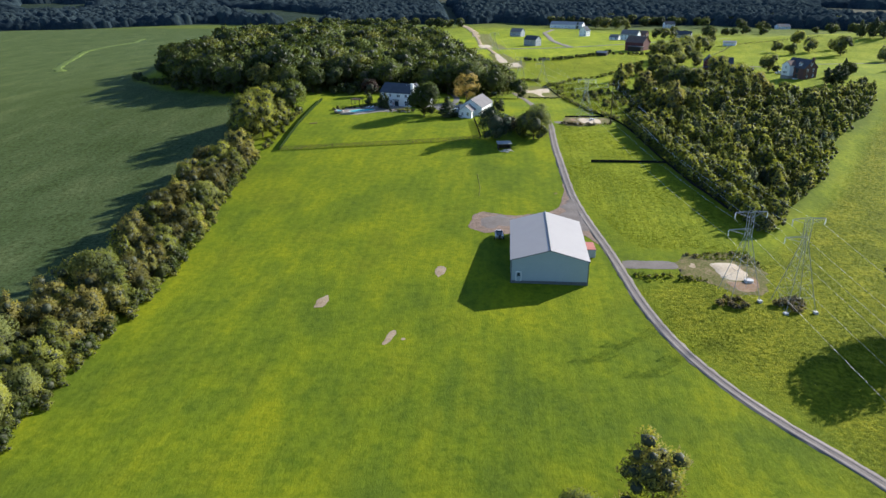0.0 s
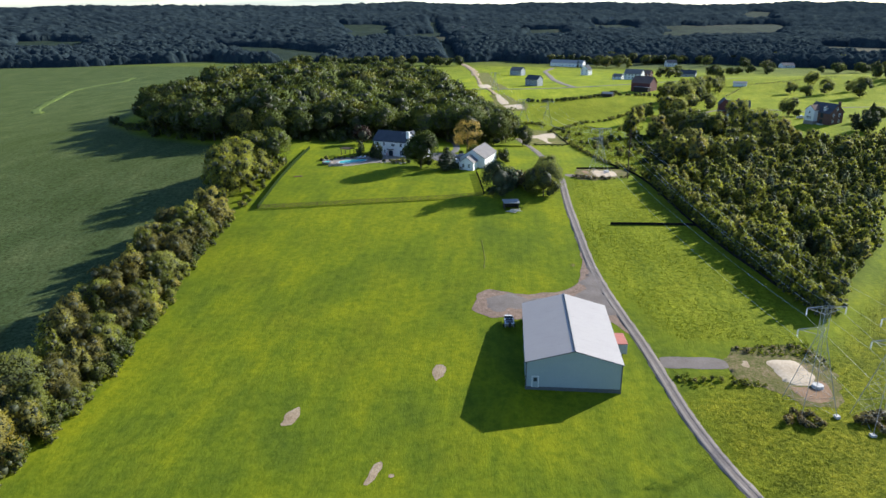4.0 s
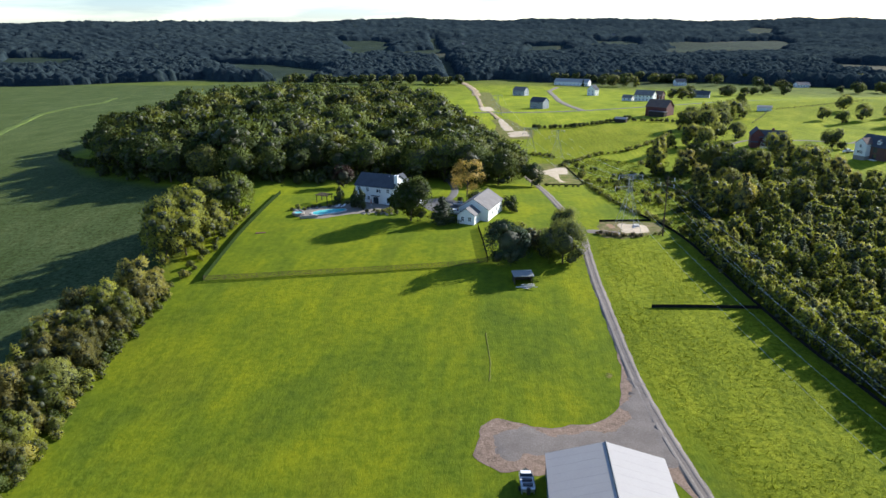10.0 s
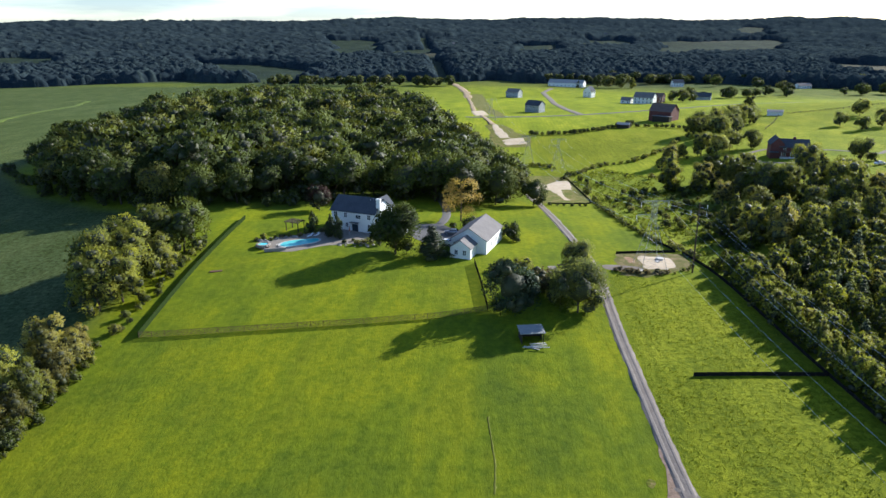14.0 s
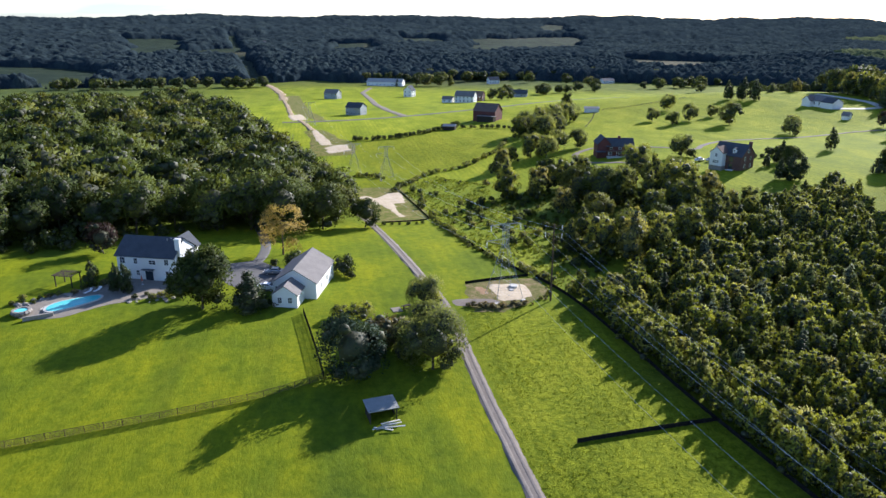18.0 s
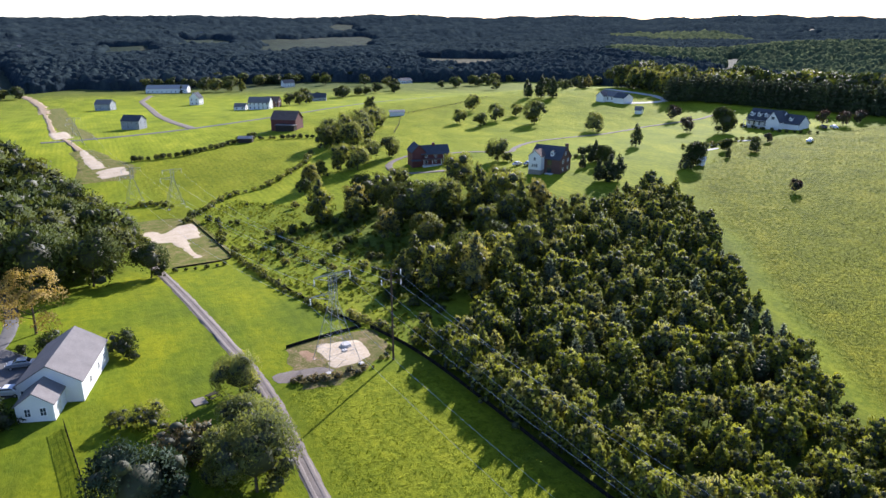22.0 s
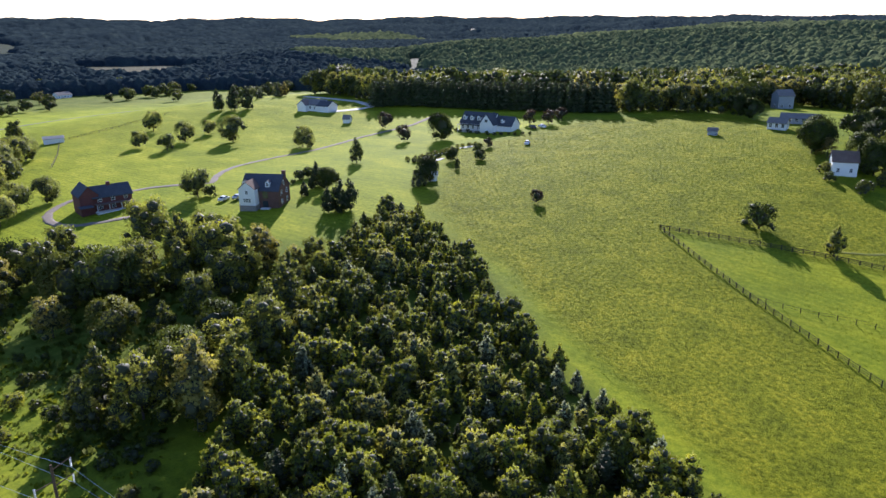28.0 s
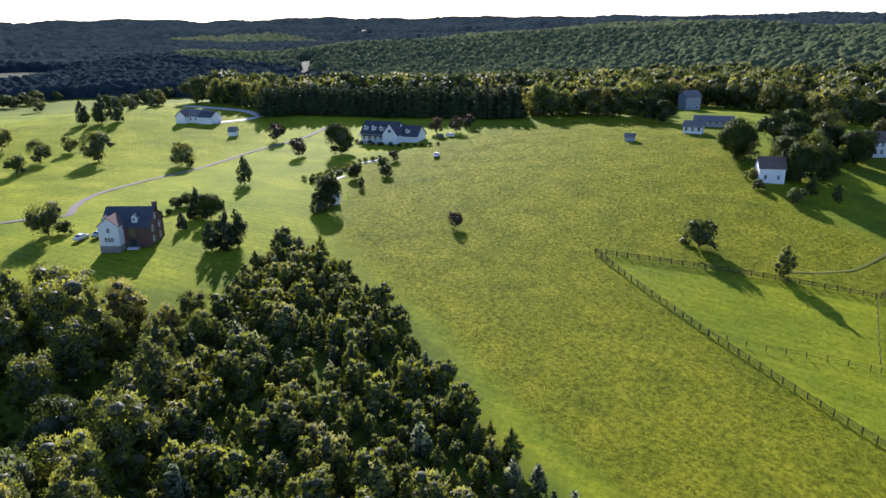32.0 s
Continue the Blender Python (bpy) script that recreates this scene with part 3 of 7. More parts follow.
def sheet(name, outline, mat, lift=0.06, wobble=0.5, seed=0, step=1.2, label="", category="", kind="structure"):
    """A patch of ground cover that lies on the land inside an outline, with an uneven edge."""
    rng = np.random.default_rng(seed)
    pts = []
    for (x0, y0), (x1, y1) in zip(outline, outline[1:] + outline[:1]):
        k = max(2, int(math.hypot(x1 - x0, y1 - y0) / step))
        for i in range(k):
            pts.append((x0 + (x1 - x0) * i / k, y0 + (y1 - y0) * i / k))
    pts = np.array(pts) + rng.normal(0, wobble * 0.45, (len(pts), 2))
    pts = (np.roll(pts, 1, 0) + 2 * pts + np.roll(pts, -1, 0)) / 4 + rng.normal(0, wobble * 0.12, (len(pts), 2))
    n = len(pts)
    lo, hi = pts.min(0), pts.max(0)
    cell = max(1.4, (hi - lo).max() / 40)
    ax, ay = np.meshgrid(np.arange(lo[0], hi[0], cell), np.arange(lo[1], hi[1], cell))
    inner = np.c_[ax.ravel(), ay.ravel()] + rng.uniform(-0.2, 0.2, (ax.size, 2)) * cell
    inner = inner[inside([tuple(p) for p in pts], inner[:, 0], inner[:, 1])]
    gap = np.array([np.hypot(*(pts - p).T).min() for p in inner]) if len(inner) else np.zeros(0)
    every = np.concatenate([pts, inner[gap > 0.35]]) if len(inner) else pts
    out = mathutils.geometry.delaunay_2d_cdt([Vector(p) for p in every.tolist()], [(k, (k + 1) % n) for k in range(n)], [], 0, 1e-4)
    flat = np.array([v[:] for v in out[0]])
    rim = np.array([any(s < n for s in src) for src in out[3]])
    co = np.c_[flat, height(flat[:, 0], flat[:, 1]) + np.where(rim, 0.03, lift)]
    tri = np.array([f for f in out[2]])
    mid = flat[tri].mean(1)
    tri = tri[inside([tuple(p) for p in pts], mid[:, 0], mid[:, 1])]
    me = raw_mesh(name, co, tri.ravel(), mat, np.full(len(tri), 3))
    return tagged(new(name, me), label, category, kind=kind)


def smooth_line(points, step):
    """Points along a curve through the given ones."""
    p = np.array(points, float)
    d = np.r_[0, np.cumsum(np.hypot(*np.diff(p, axis=0).T))]
    s = np.linspace(0, d[-1], max(2, int(d[-1] / step)))
    q = np.stack([np.interp(s, d, p[:, 0]), np.interp(s, d, p[:, 1])], -1)
    for _ in range(max(2, int(6 / step))):
        q[1:-1] = (q[:-2] + 2 * q[1:-1] + q[2:]) / 4
    return q


def ribbon(name, points, width, mat, lift=0.07, ragged=0.15, seed=0, label="", category="road", step=1.5):
    """A road or track that follows the land."""
    rng = np.random.default_rng(seed)
    q = smooth_line(points, step)
    t = np.gradient(q, axis=0)
    t /= np.linalg.norm(t, axis=1, keepdims=True)
    nrm = np.stack([-t[:, 1], t[:, 0]], -1)
    w = np.broadcast_to(np.asarray(width, float), (len(q),)) / 2
    cols = []
    for k, o in enumerate((-1.12, -1, -0.5, 0, 0.5, 1, 1.12)):
        jit = rng.normal(0, ragged, len(q)) if abs(o) >= 1 else 0
        p = q + nrm * (o * w + jit)[:, None]
        cols.append(np.c_[p, height(p[:, 0], p[:, 1]) + (-0.04 if abs(o) > 1 else lift - 0.03 * abs(o))])
    A = np.stack(cols, 1)
    me = grid_mesh(name, A[..., 0], A[..., 1], A[..., 2])
    me.materials.append(mat)
    return tagged(new(name, me), label, category, kind="structure")


# ---- drives, yards and bare ground ----
DRIVE = [(66, -90), (58, -68), (51, -56.8), (46.9, -50.7), (42.6, -45.5), (36.8, -36.3), (32.5, -27.4), (29.4, -18.6), (26.6, -7.2), (24.7, 6.5), (22.8, 18.6), (20.5, 29.7), (18.5, 40.4), (17.1, 50), (16.4, 60), (15.6, 75), (14.8, 92), (14.6, 110), (14.9, 121), (14.1, 134), (12.3, 147), (9.7, 170), (6.2, 201), (4, 218), (2, 240)]
ribbon("driveway", DRIVE, 2.3, GRAVEL, 0.08, 0.10, 1, "narrow grey gravel farm drive across the lawn")
for side in (-0.62, 0.62):
    q = smooth_line(DRIVE, 3.0)
    tq = np.gradient(q, axis=0)
    tq /= np.linalg.norm(tq, axis=1, keepdims=True)
    ribbon("wheel_track", [tuple(p) for p in q + side * np.stack([-tq[:, 1], tq[:, 0]], -1)], 0.66, TRACK, 0.1, 0.03, 26, "pale compacted wheel track of the farm drive", "wheel track")
sheet("yard", [(-9.8, 36.6), (-8.2, 38.1), (-6.5, 38.2), (-3.2, 37.3), (-0.3, 36.4), (3, 36.8), (7.4, 37.9), (10.5, 39.7), (12.8, 42.4), (13.9, 45.9), (14.5, 50.7), (14.9, 55.9), (14.9, 61), (16.8, 61), (18.1, 51.1), (19.4, 40.2), (20.7, 32.4), (21.8, 26), (22.4, 20), (20.9, 20.5), (19.6, 24), (17.6, 25.4), (8, 26), (2, 26), (-1.2, 24.4), (-2.9, 25.8), (-5.5, 25.4), (-7.8, 26), (-10.3, 27.6), (-11.3, 29.5), (-10.2, 32.2)], GRAVEL_EDGE, 0.05, 0.7, 2, label="reddish gravel apron behind the steel barn", category="yard")
sheet("yard_surface", [(-7.8, 36), (-5.1, 36.2), (-2.2, 35.4), (0.6, 35), (5.3, 35.3), (9.2, 36.3), (12.1, 36.9), (13.9, 39.7), (14.8, 44.1), (15.3, 50.8), (15.5, 57), (16.8, 58.3), (18.5, 41), (19.6, 34), (20.6, 28), (18, 27), (14, 29), (0, 29.8), (-2.4, 29.6), (-3.8, 28.1), (-5.1, 28.1), (-6.9, 28.9), (-8.6, 31.8)], GRAVEL, 0.09, 1.7, 3, label="worn grey gravel of the yard beside the barn", category="yard")
sheet("house_drive", [(-31.5, 160), (-24.5, 162.5), (-20.5, 157), (-18.6, 150), (-19.6, 141), (-24.4, 139.6), (-30.4, 146), (-33, 152)], ASPHALT, 0.08, 0.2, 4, label="grey asphalt forecourt between the house and garage", category="driveway")
ribbon("house_lane", [(-25.5, 159), (-24.1, 164), (-23.4, 172), (-24.4, 185), (-27.3, 200), (-29.7, 209)], 2.4, ASPHALT, 0.07, 0.08, 5, "asphalt lane leading from the forecourt into the woods")
sheet("access_track", [(25, 12.6), (31, 13.2), (37, 13.4), (38.6, 11.6), (37.2, 9.8), (31, 9.2), (25.4, 8.6)], GRAVEL, 0.07, 0.4, 6, label="grey gravel spur towards the pylon", category="track")
sheet("tower_clearing", [(38, 13.5), (40.4, 17.6), (48, 19.6), (55.4, 20.6), (57, 15), (55.8, 8), (54.8, 2.8), (51, -0.8), (46, 0.6), (42, 4.5), (38.5, 5.2), (36.6, 8)], DRY, 0.06, 2.2, 7, label="trampled weedy clearing round the pylon foot", category="bare earth")
sheet("bare_patch", [(46.1, 6.6), (48.3, 4.8), (51.8, 6.2), (52.7, 8.9), (54.7, 6.1), (53.3, 2.9), (50.1, -0.3), (45.7, 2.5)], RED_SOIL, 0.12, 1.0, 8, 0.8, "reddish churned soil in the pylon clearing", "bare earth")
sheet("bare_patch", [(39.7, 12.4), (42, 13.3), (41.9, 10.3), (39.6, 9.6)], EARTH, 0.11, 0.5, 33, 0.7, "pale earth patch beside the gravel spur", "bare earth")
sheet("bare_patch", [(44.9, 13.9), (50.5, 14.9), (52.6, 9.4), (51.8, 6.2), (48.3, 4.8), (46.1, 6.6)], SAND, 0.16, 0.8, 34, 0.8, "pale bare slab of earth at the pylon foot", "bare earth")
sheet("access_track", [(16.2, 131.6), (20.5, 132.4), (24.8, 132), (27, 130), (26.5, 128.2), (23.4, 128.6), (19.5, 128.5), (17, 128.3)], GRAVEL, 0.09, 0.5, 9, label="grey gravel spur off the drive towards the pylon", category="track")
sheet("tower_clearing", [(21.6, 141), (27, 142.6), (33, 143.8), (38, 144), (39, 136), (36.5, 130.5), (32.6, 129.6), (27.8, 126.4), (23, 124.2), (20.6, 126.4), (20, 133)], DRY, 0.06, 2.2, 10, label="worn weedy clearing round the pylon", category="bare earth")
sheet("tower_clearing", [(26.7, 140.8), (31.7, 140.9), (34.7, 139), (34.9, 133.5), (32.6, 131), (28.6, 129.8), (26.1, 129.6), (25.9, 135.2)], SAND, 0.11, 1.7, 11, label="pale bare soil round the pylon foot", category="bare earth")
sheet("bare_patch", [(22.4, 139.5), (25.4, 140), (25.2, 134.6), (22.6, 133.6)], RED_SOIL, 0.1, 1.2, 42, 0.8, "reddish churned soil beside the pylon", "bare earth")
sheet("work_pad", [(4, 208), (17, 206), (25.5, 212), (24.6, 250), (23, 274), (12, 279), (2, 278), (3.5, 255), (2.8, 236)], WEEDY, 0.05, 1.0, 12, label="weedy bare earth pad in the pipeline clearing", category="bare earth")
sheet("work_pad", [(3.5, 260.6), (9, 261.5), (10.8, 255.4), (15, 260.8), (15.8, 264.3), (21.6, 265.4), (21.9, 256.1), (21.3, 242.5), (17.2, 242.3), (16.3, 224.2), (18, 215.4), (15.1, 214.6), (13.8, 230.3), (12.4, 240.6), (6.6, 242.1), (6.1, 254.2)], SAND, 0.10, 0.7, 13, label="pale T-shaped gravel pad in the pipeline clearing", category="bare earth")
sheet("work_pad", [(-6, 371), (-4, 356), (2, 357), (9, 361), (7, 378), (0, 377)], SAND, 0.2, 0.9, 14, label="pale stripped earth along the pipeline route", category="bare earth")
sheet("work_pad", [(-12, 426), (-9.5, 392), (-7, 376), (0, 378), (-3, 396), (-8.5, 430)], SAND, 0.2, 0.9, 35, label="pale stripped earth along the pipeline route", category="bare earth")
sheet("work_pad", [(-28, 517), (-24, 478), (-14, 484), (-17, 512), (-19, 525)], SAND, 0.25, 1.2, 36, label="pale stripped earth along the pipeline route", category="bare earth")
ribbon("pipeline_track", [(-11, 428), (-17, 470), (-25, 515), (-27, 545), (-31, 620), (-37, 708)], 3.0, EARTH, 0.25, 0.5, 15, "pale earth strip of the pipeline route", step=5)
ribbon("pipeline_track", [(-37, 708), (-43, 800), (-54, 880), (-66, 930)], 7.0, EARTH, 0.3, 1.2, 37, "broad earth strip at the end of the pipeline route", step=6)
sheet("pipeline_verge", [(-36, 774), (-33, 640), (-22, 530), (-8, 473), (-1, 473), (-12, 560), (-24, 772)], WEEDY, 0.12, 2.0, 38, 4.0, "weedy brown verge beside the pipeline route", "bare earth")
sheet("pipeline_verge", [(-14, 352), (-8, 350), (8, 352), (12, 364), (10, 384), (4, 396), (-4, 430), (-10, 432), (-16, 424), (-12, 392)], WEEDY, 0.12, 1.6, 39, 3.0, "weedy trampled verge round the stripped earth", "bare earth")
sheet("bare_patch", [(-40.2, -13), (-40.2, -9.8), (-38.2, -7.4), (-37.6, -8.4), (-38, -11.8), (-38.9, -13.4)], EARTH, 0.05, 0.5, 16, 0.7, "small bare earth patch in the lawn", "bare earth")
sheet("bare_patch", [(-16.7, 3.1), (-16.6, 6.2), (-15.4, 7), (-14.6, 6.4), (-14.5, 3), (-15.8, 1.2)], EARTH, 0.05, 0.4, 17, 0.7, "small bare earth patch in the lawn", "bare earth")
sheet("bare_patch", [(-24, -26.2), (-23.4, -22.8), (-22.3, -20.6), (-21.7, -22), (-22.3, -25), (-23.2, -26.8)], EARTH, 0.05, 0.4, 18, 0.7, "small bare earth patch in the lawn", "bare earth")
sheet("bare_patch", [(-20.6, -24.6), (-19.6, -24.4), (-19.8, -23.6), (-20.6, -23.8)], EARTH, 0.05, 0.2, 19, 0.5, "small bare earth patch in the lawn", "bare earth")
ribbon("rut", [(-9.9, 66), (-9.2, 59.4), (-8.7, 55), (-8.8, 49)], 0.28, WORN, 0.04, 0.06, 30, "old wheel rut worn into the lawn", "rut", step=0.6)
sheet("bare_patch", [(11.6, 52), (12.2, 53.7), (13.2, 53.2), (12.8, 51.4)], WEEDY, 0.05, 0.4, 32, 0.5, "thin weedy patch beside the drive", "bare earth")
ribbon("lane", [(118, 303), (130, 300), (139.6, 297), (146, 291), (151.7, 282), (154.8, 281), (158.8, 287), (166.5, 294), (175.5, 299), (185, 300), (197.5, 299.8), (215.7, 297), (246, 299), (274, 294), (300, 300)], 2.4, GRAVEL, 0.12, 0.15, 20, "gravel lane winding between the farmhouses")
ribbon("lane", [(119.5, 308.1), (113.4, 306.2), (106.0, 299.7), (102.4, 292.3), (101.6, 283.4), (104.0, 275.8), (116.5, 267.8)], 2.6, GRAVEL, 0.12, 0.2, 21, "gravel lane curving to the red farmhouse")
ribbon("concrete_drive", [(284, 363), (296, 353), (306, 351), (314, 372), (315, 420)], 4.0, CONCRETE, 0.14, 0.1, 22, "pale concrete drive to the white ranch house")
ribbon("country_road", [(-30, 468), (-15, 470), (20, 478), (52, 488), (95, 505), (136, 522), (200, 560), (290, 590), (420, 600), (600, 560)], 5.0, ASPHALT, 0.2, 0.1, 23, "grey asphalt country road across the valley", step=4)
ribbon("country_road", [(52, 488), (46, 540), (43, 607), (45, 700), (45, 806), (60, 880)], 5.0, GRAVEL, 0.25, 0.1, 24, "pale gravel farm road to the long white shed", step=4)
ribbon("field_track", [(-285, 300), (-302, 324), (-335, 400), (-359, 456), (-368, 510), (-371, 566), (-390, 620)], 5.0, surface("dry_grass", [(0.3, (0.085, 0.125, 0.024)), (0.7, (0.135, 0.178, 0.038))], 0.2, 2.0, 0.9), 0.12, 0.8, 25, "yellowed grass track through the crop field", "track", step=4)


# ---- trees ----
def icosphere(level):
    bm = bmesh.new()
    bmesh.ops.create_icosphere(bm, subdivisions=level, radius=1.0)
    co = np.array([v.co[:] for v in bm.verts])
    f = np.array([[v.index for v in fc.verts] for fc in bm.faces])
    bm.free()
    return co, f


ICO, ICO_F = icosphere(2)
ICO_LOW, ICO_LOW_F = icosphere(1)


def unit(v):
    return v / np.linalg.norm(v, axis=1, keepdims=True)


def crown_arrays(rng, lobes, leaves, leaf, droop=0.0, bare=0.0):
    """Pointed leaf sprays in tufts over a set of lobes (centre, radii), three corners each, and their soft normals."""
    lobes = np.array(lobes, float)
    share = lobes[:, 3] * lobes[:, 5] * np.where(lobes[:, 3] > 0.24, 2.0, 1.0)
    pick = rng.choice(len(lobes), leaves, p=share / share.sum())
    tufts = rng.normal(size=(len(lobes), 9, 3))
    tufts[:, :7, 2] = np.abs(tufts[:, :7, 2])
    tufts /= np.linalg.norm(tufts, axis=2, keepdims=True)
    reach = rng.uniform(0.74, 1.30, (len(lobes), 9))
    which = rng.integers(9, size=leaves)
    d = unit(tufts[pick, which] + 0.46 * rng.normal(size=(leaves, 3)))
    rad = (reach[pick, which] * rng.uniform(0.74, 1.06, leaves))[:, None]
    c = lobes[pick, :3] + d * lobes[pick, 3:6] * rad
    deep = np.zeros(leaves, bool)
    for lb in lobes:
        deep |= (((c - lb[:3]) / lb[3:6]) ** 2).sum(1) < 0.42
    # thins low leaves so the dark core stands in for shade there
    low = (c[:, 2] < lobes[:, 2].min() + 0.36 * (lobes[:, 2].max() - lobes[:, 2].min())) & (rng.random(leaves) < bare)
    c, d = c[~deep & ~low], d[~deep & ~low]
    mid = (lobes[:, :3] * lobes[:, 3:4]).sum(0) / lobes[:, 3].sum()
    soft = unit((c - mid) / np.array([1, 1, 1.3]))
    soft = unit(0.95 * soft + 0.3 * d + 0.2 * rng.normal(size=c.shape))
    g = unit(0.45 * d + 0.75 * rng.normal(size=c.shape) + np.array([0, 0, 0.45 - 1.2 * droop]))
    a = unit(np.cross(g, rng.normal(size=c.shape)))
    n = np.cross(a, g)
    a *= np.where((n * soft).sum(1, keepdims=True) < 0, -1, 1)
    s = leaf * rng.uniform(0.7, 1.35, (len(c), 1))
    w = s * rng.uniform(0.24, 0.36, (len(c), 1))
    q = np.stack([c - a * w - g * s * 0.4, c + a * w - g * s * 0.4, c + g * s * 0.6], 1)
    return q.reshape(-1, 3), np.repeat(soft, 3, 0)


def core_arrays(rng, lobes, size=0.8, ball=None):
    co, fs = [], []
    verts, tris = ball or (ICO, ICO_F)
    for i, lb in enumerate(np.array(lobes, float)):
        r = verts * (lb[3:6] * size) * rng.uniform(0.82, 1.12, (len(verts), 1))
        co.append(r + lb[:3])
        fs.append(tris + i * len(verts))
    return np.concatenate(co), np.concatenate(fs)


def foliage_mesh(name, quads, soft, core, mats, tone=None):
    """Leaf sprays that take the roundness of the crown in their shading, over a core coloured dark for inner shade."""
    cc, cf = core
    n = len(quads)
    co = np.concatenate([quads, cc])
    loops = np.concatenate([np.arange(n), (cf + n).ravel()])
    sizes = np.full(n // 3 + len(cf), 3)
    me = raw_mesh(name, co, loops, mats, sizes)
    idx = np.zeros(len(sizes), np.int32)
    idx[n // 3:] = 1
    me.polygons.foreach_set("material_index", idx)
    me.polygons.foreach_set("use_smooth", np.ones(len(sizes), bool))
    vn = np.zeros(len(co) * 3, np.float32)
    me.vertices.foreach_get("normal", vn)
    vn = vn.reshape(-1, 3)
    vn[:n] = soft
    me.normals_split_custom_set_from_vertices(vn)
    if tone is not None:
        at = me.attributes.new("tone", 'FLOAT', 'POINT')
        at.data.foreach_set("value", np.concatenate([tone, np.zeros(len(cc))]).astype(np.float32))
    return me


def lobes_for(rng, shape):
    """Lobes of a crown that is 1 high and about 1 wide, from z 0 to 1."""
    out = []
    if shape == "round":
        out.append((0, 0, 0.50, 0.40, 0.40, 0.44))
        for k in range(28):
            a, h = k * 2.4 + rng.uniform(0, 0.7), 0.10 + 0.82 * ((k * 11 % 28) + rng.uniform(0, 1)) / 28
            r = 0.40 * math.sqrt(max(0.02, 1 - ((h - 0.5) / 0.46) ** 2)) * rng.uniform(0.8, 1.02)
            s = rng.uniform(0.09, 0.16)
            out.append((r * math.cos(a), r * math.sin(a), h, s, s, s * rng.uniform(0.8, 1.1)))
    elif shape == "oval":
        for h, s in ((0.14, 0.25), (0.32, 0.30), (0.50, 0.26), (0.66, 0.20), (0.80, 0.13), (0.93, 0.07)):
            out.append((rng.uniform(-.05, .05), rng.uniform(-.05, .05), h, s * 0.85, s * 0.85, 0.13))
            for k in range(4):
                a = rng.uniform(0, 6.28)
                out.append((0.8 * s * math.cos(a), 0.8 * s * math.sin(a), h + rng.uniform(-.08, .08), s * 0.38, s * 0.38, s * 0.5))
    elif shape == "open":
        for k in range(24):
            a, h = k * 2.4 + rng.uniform(0, .9), 0.10 + 0.82 * ((k * 7 % 24) + rng.uniform(0, 1)) / 24
            r = rng.uniform(0.16, 0.42) * (1.16 - 0.7 * h)
            s = rng.uniform(0.08, 0.16)
            out.append((r * math.cos(a), r * math.sin(a), h, s, s, s * 1.15))
        out.append((0, 0, 0.42, 0.27, 0.27, 0.36))
    elif shape == "airy":
        for k in range(16):
            a, h = k * 2.4 + rng.uniform(0, .9), 0.22 + 0.74 * ((k * 5 % 16) + rng.uniform(0, 1)) / 16
            r = rng.uniform(0.12, 0.42) * (1.2 - 0.7 * h)
            s = rng.uniform(0.11, 0.17)
            out.append((r * math.cos(a), r * math.sin(a), h, s, s, s * 1.25))
    elif shape == "cone":
        for k in range(7):
            h = 0.1 + 0.8 * k / 6
            s = 0.40 * (1 - h) + 0.06
            out.append((0, 0, h, s, s, 0.10))
            for j in range(3):
                a = rng.uniform(0, 6.28)
                out.append((s * 0.7 * math.cos(a), s * 0.7 * math.sin(a), h - 0.03, s * 0.5, s * 0.5, 0.07))
    elif shape == "shrub":
        out.append((0, 0, 0.36, 0.38, 0.38, 0.44))
        for k in range(15):
            a, h = k * 2.4 + rng.uniform(0, .8), 0.10 + 0.72 * ((k * 4 % 15) + rng.uniform(0, 1)) / 15
            r = 0.38 * math.sqrt(max(0.03, 1 - (max(0, h - 0.3) / 0.56) ** 2)) * rng.uniform(0.75, 1.05)
            s = rng.uniform(0.09, 0.17)
            out.append((r * math.cos(a), r * math.sin(a), h, s, s, s * 1.1))
    return out


def trunk_mesh(rng, name, top, r, limbs, reach):
    bm = bmesh.new()
    bend = rng.uniform(-0.03, 0.03, 2)
    p = [(0, 0, -0.04), (bend[0], bend[1], top * 0.45), (bend[0] * 1.6, bend[1] * 1.4, top)]
    rod(bm, p[0], p[1], r, r * 0.72, 7)
    rod(bm, p[1], p[2], r * 0.72, r * 0.35, 6)
    for k in range(limbs):
        a, h = k * 2.4 + rng.uniform(0, .7), rng.uniform(0.45, 0.9) * top
        e = (reach * math.cos(a) * rng.uniform(.6, 1), reach * math.sin(a) * rng.uniform(.6, 1), h + rng.uniform(0.12, 0.25))
        rod(bm, (bend[0] * h / top, bend[1] * h / top, h), e, r * 0.36, r * 0.1, 5)
    me = bpy.data.meshes.new(name)
    bm.normal_update()
    bm.to_mesh(me)
    bm.free()
    me.materials.append(BARK)
    return me


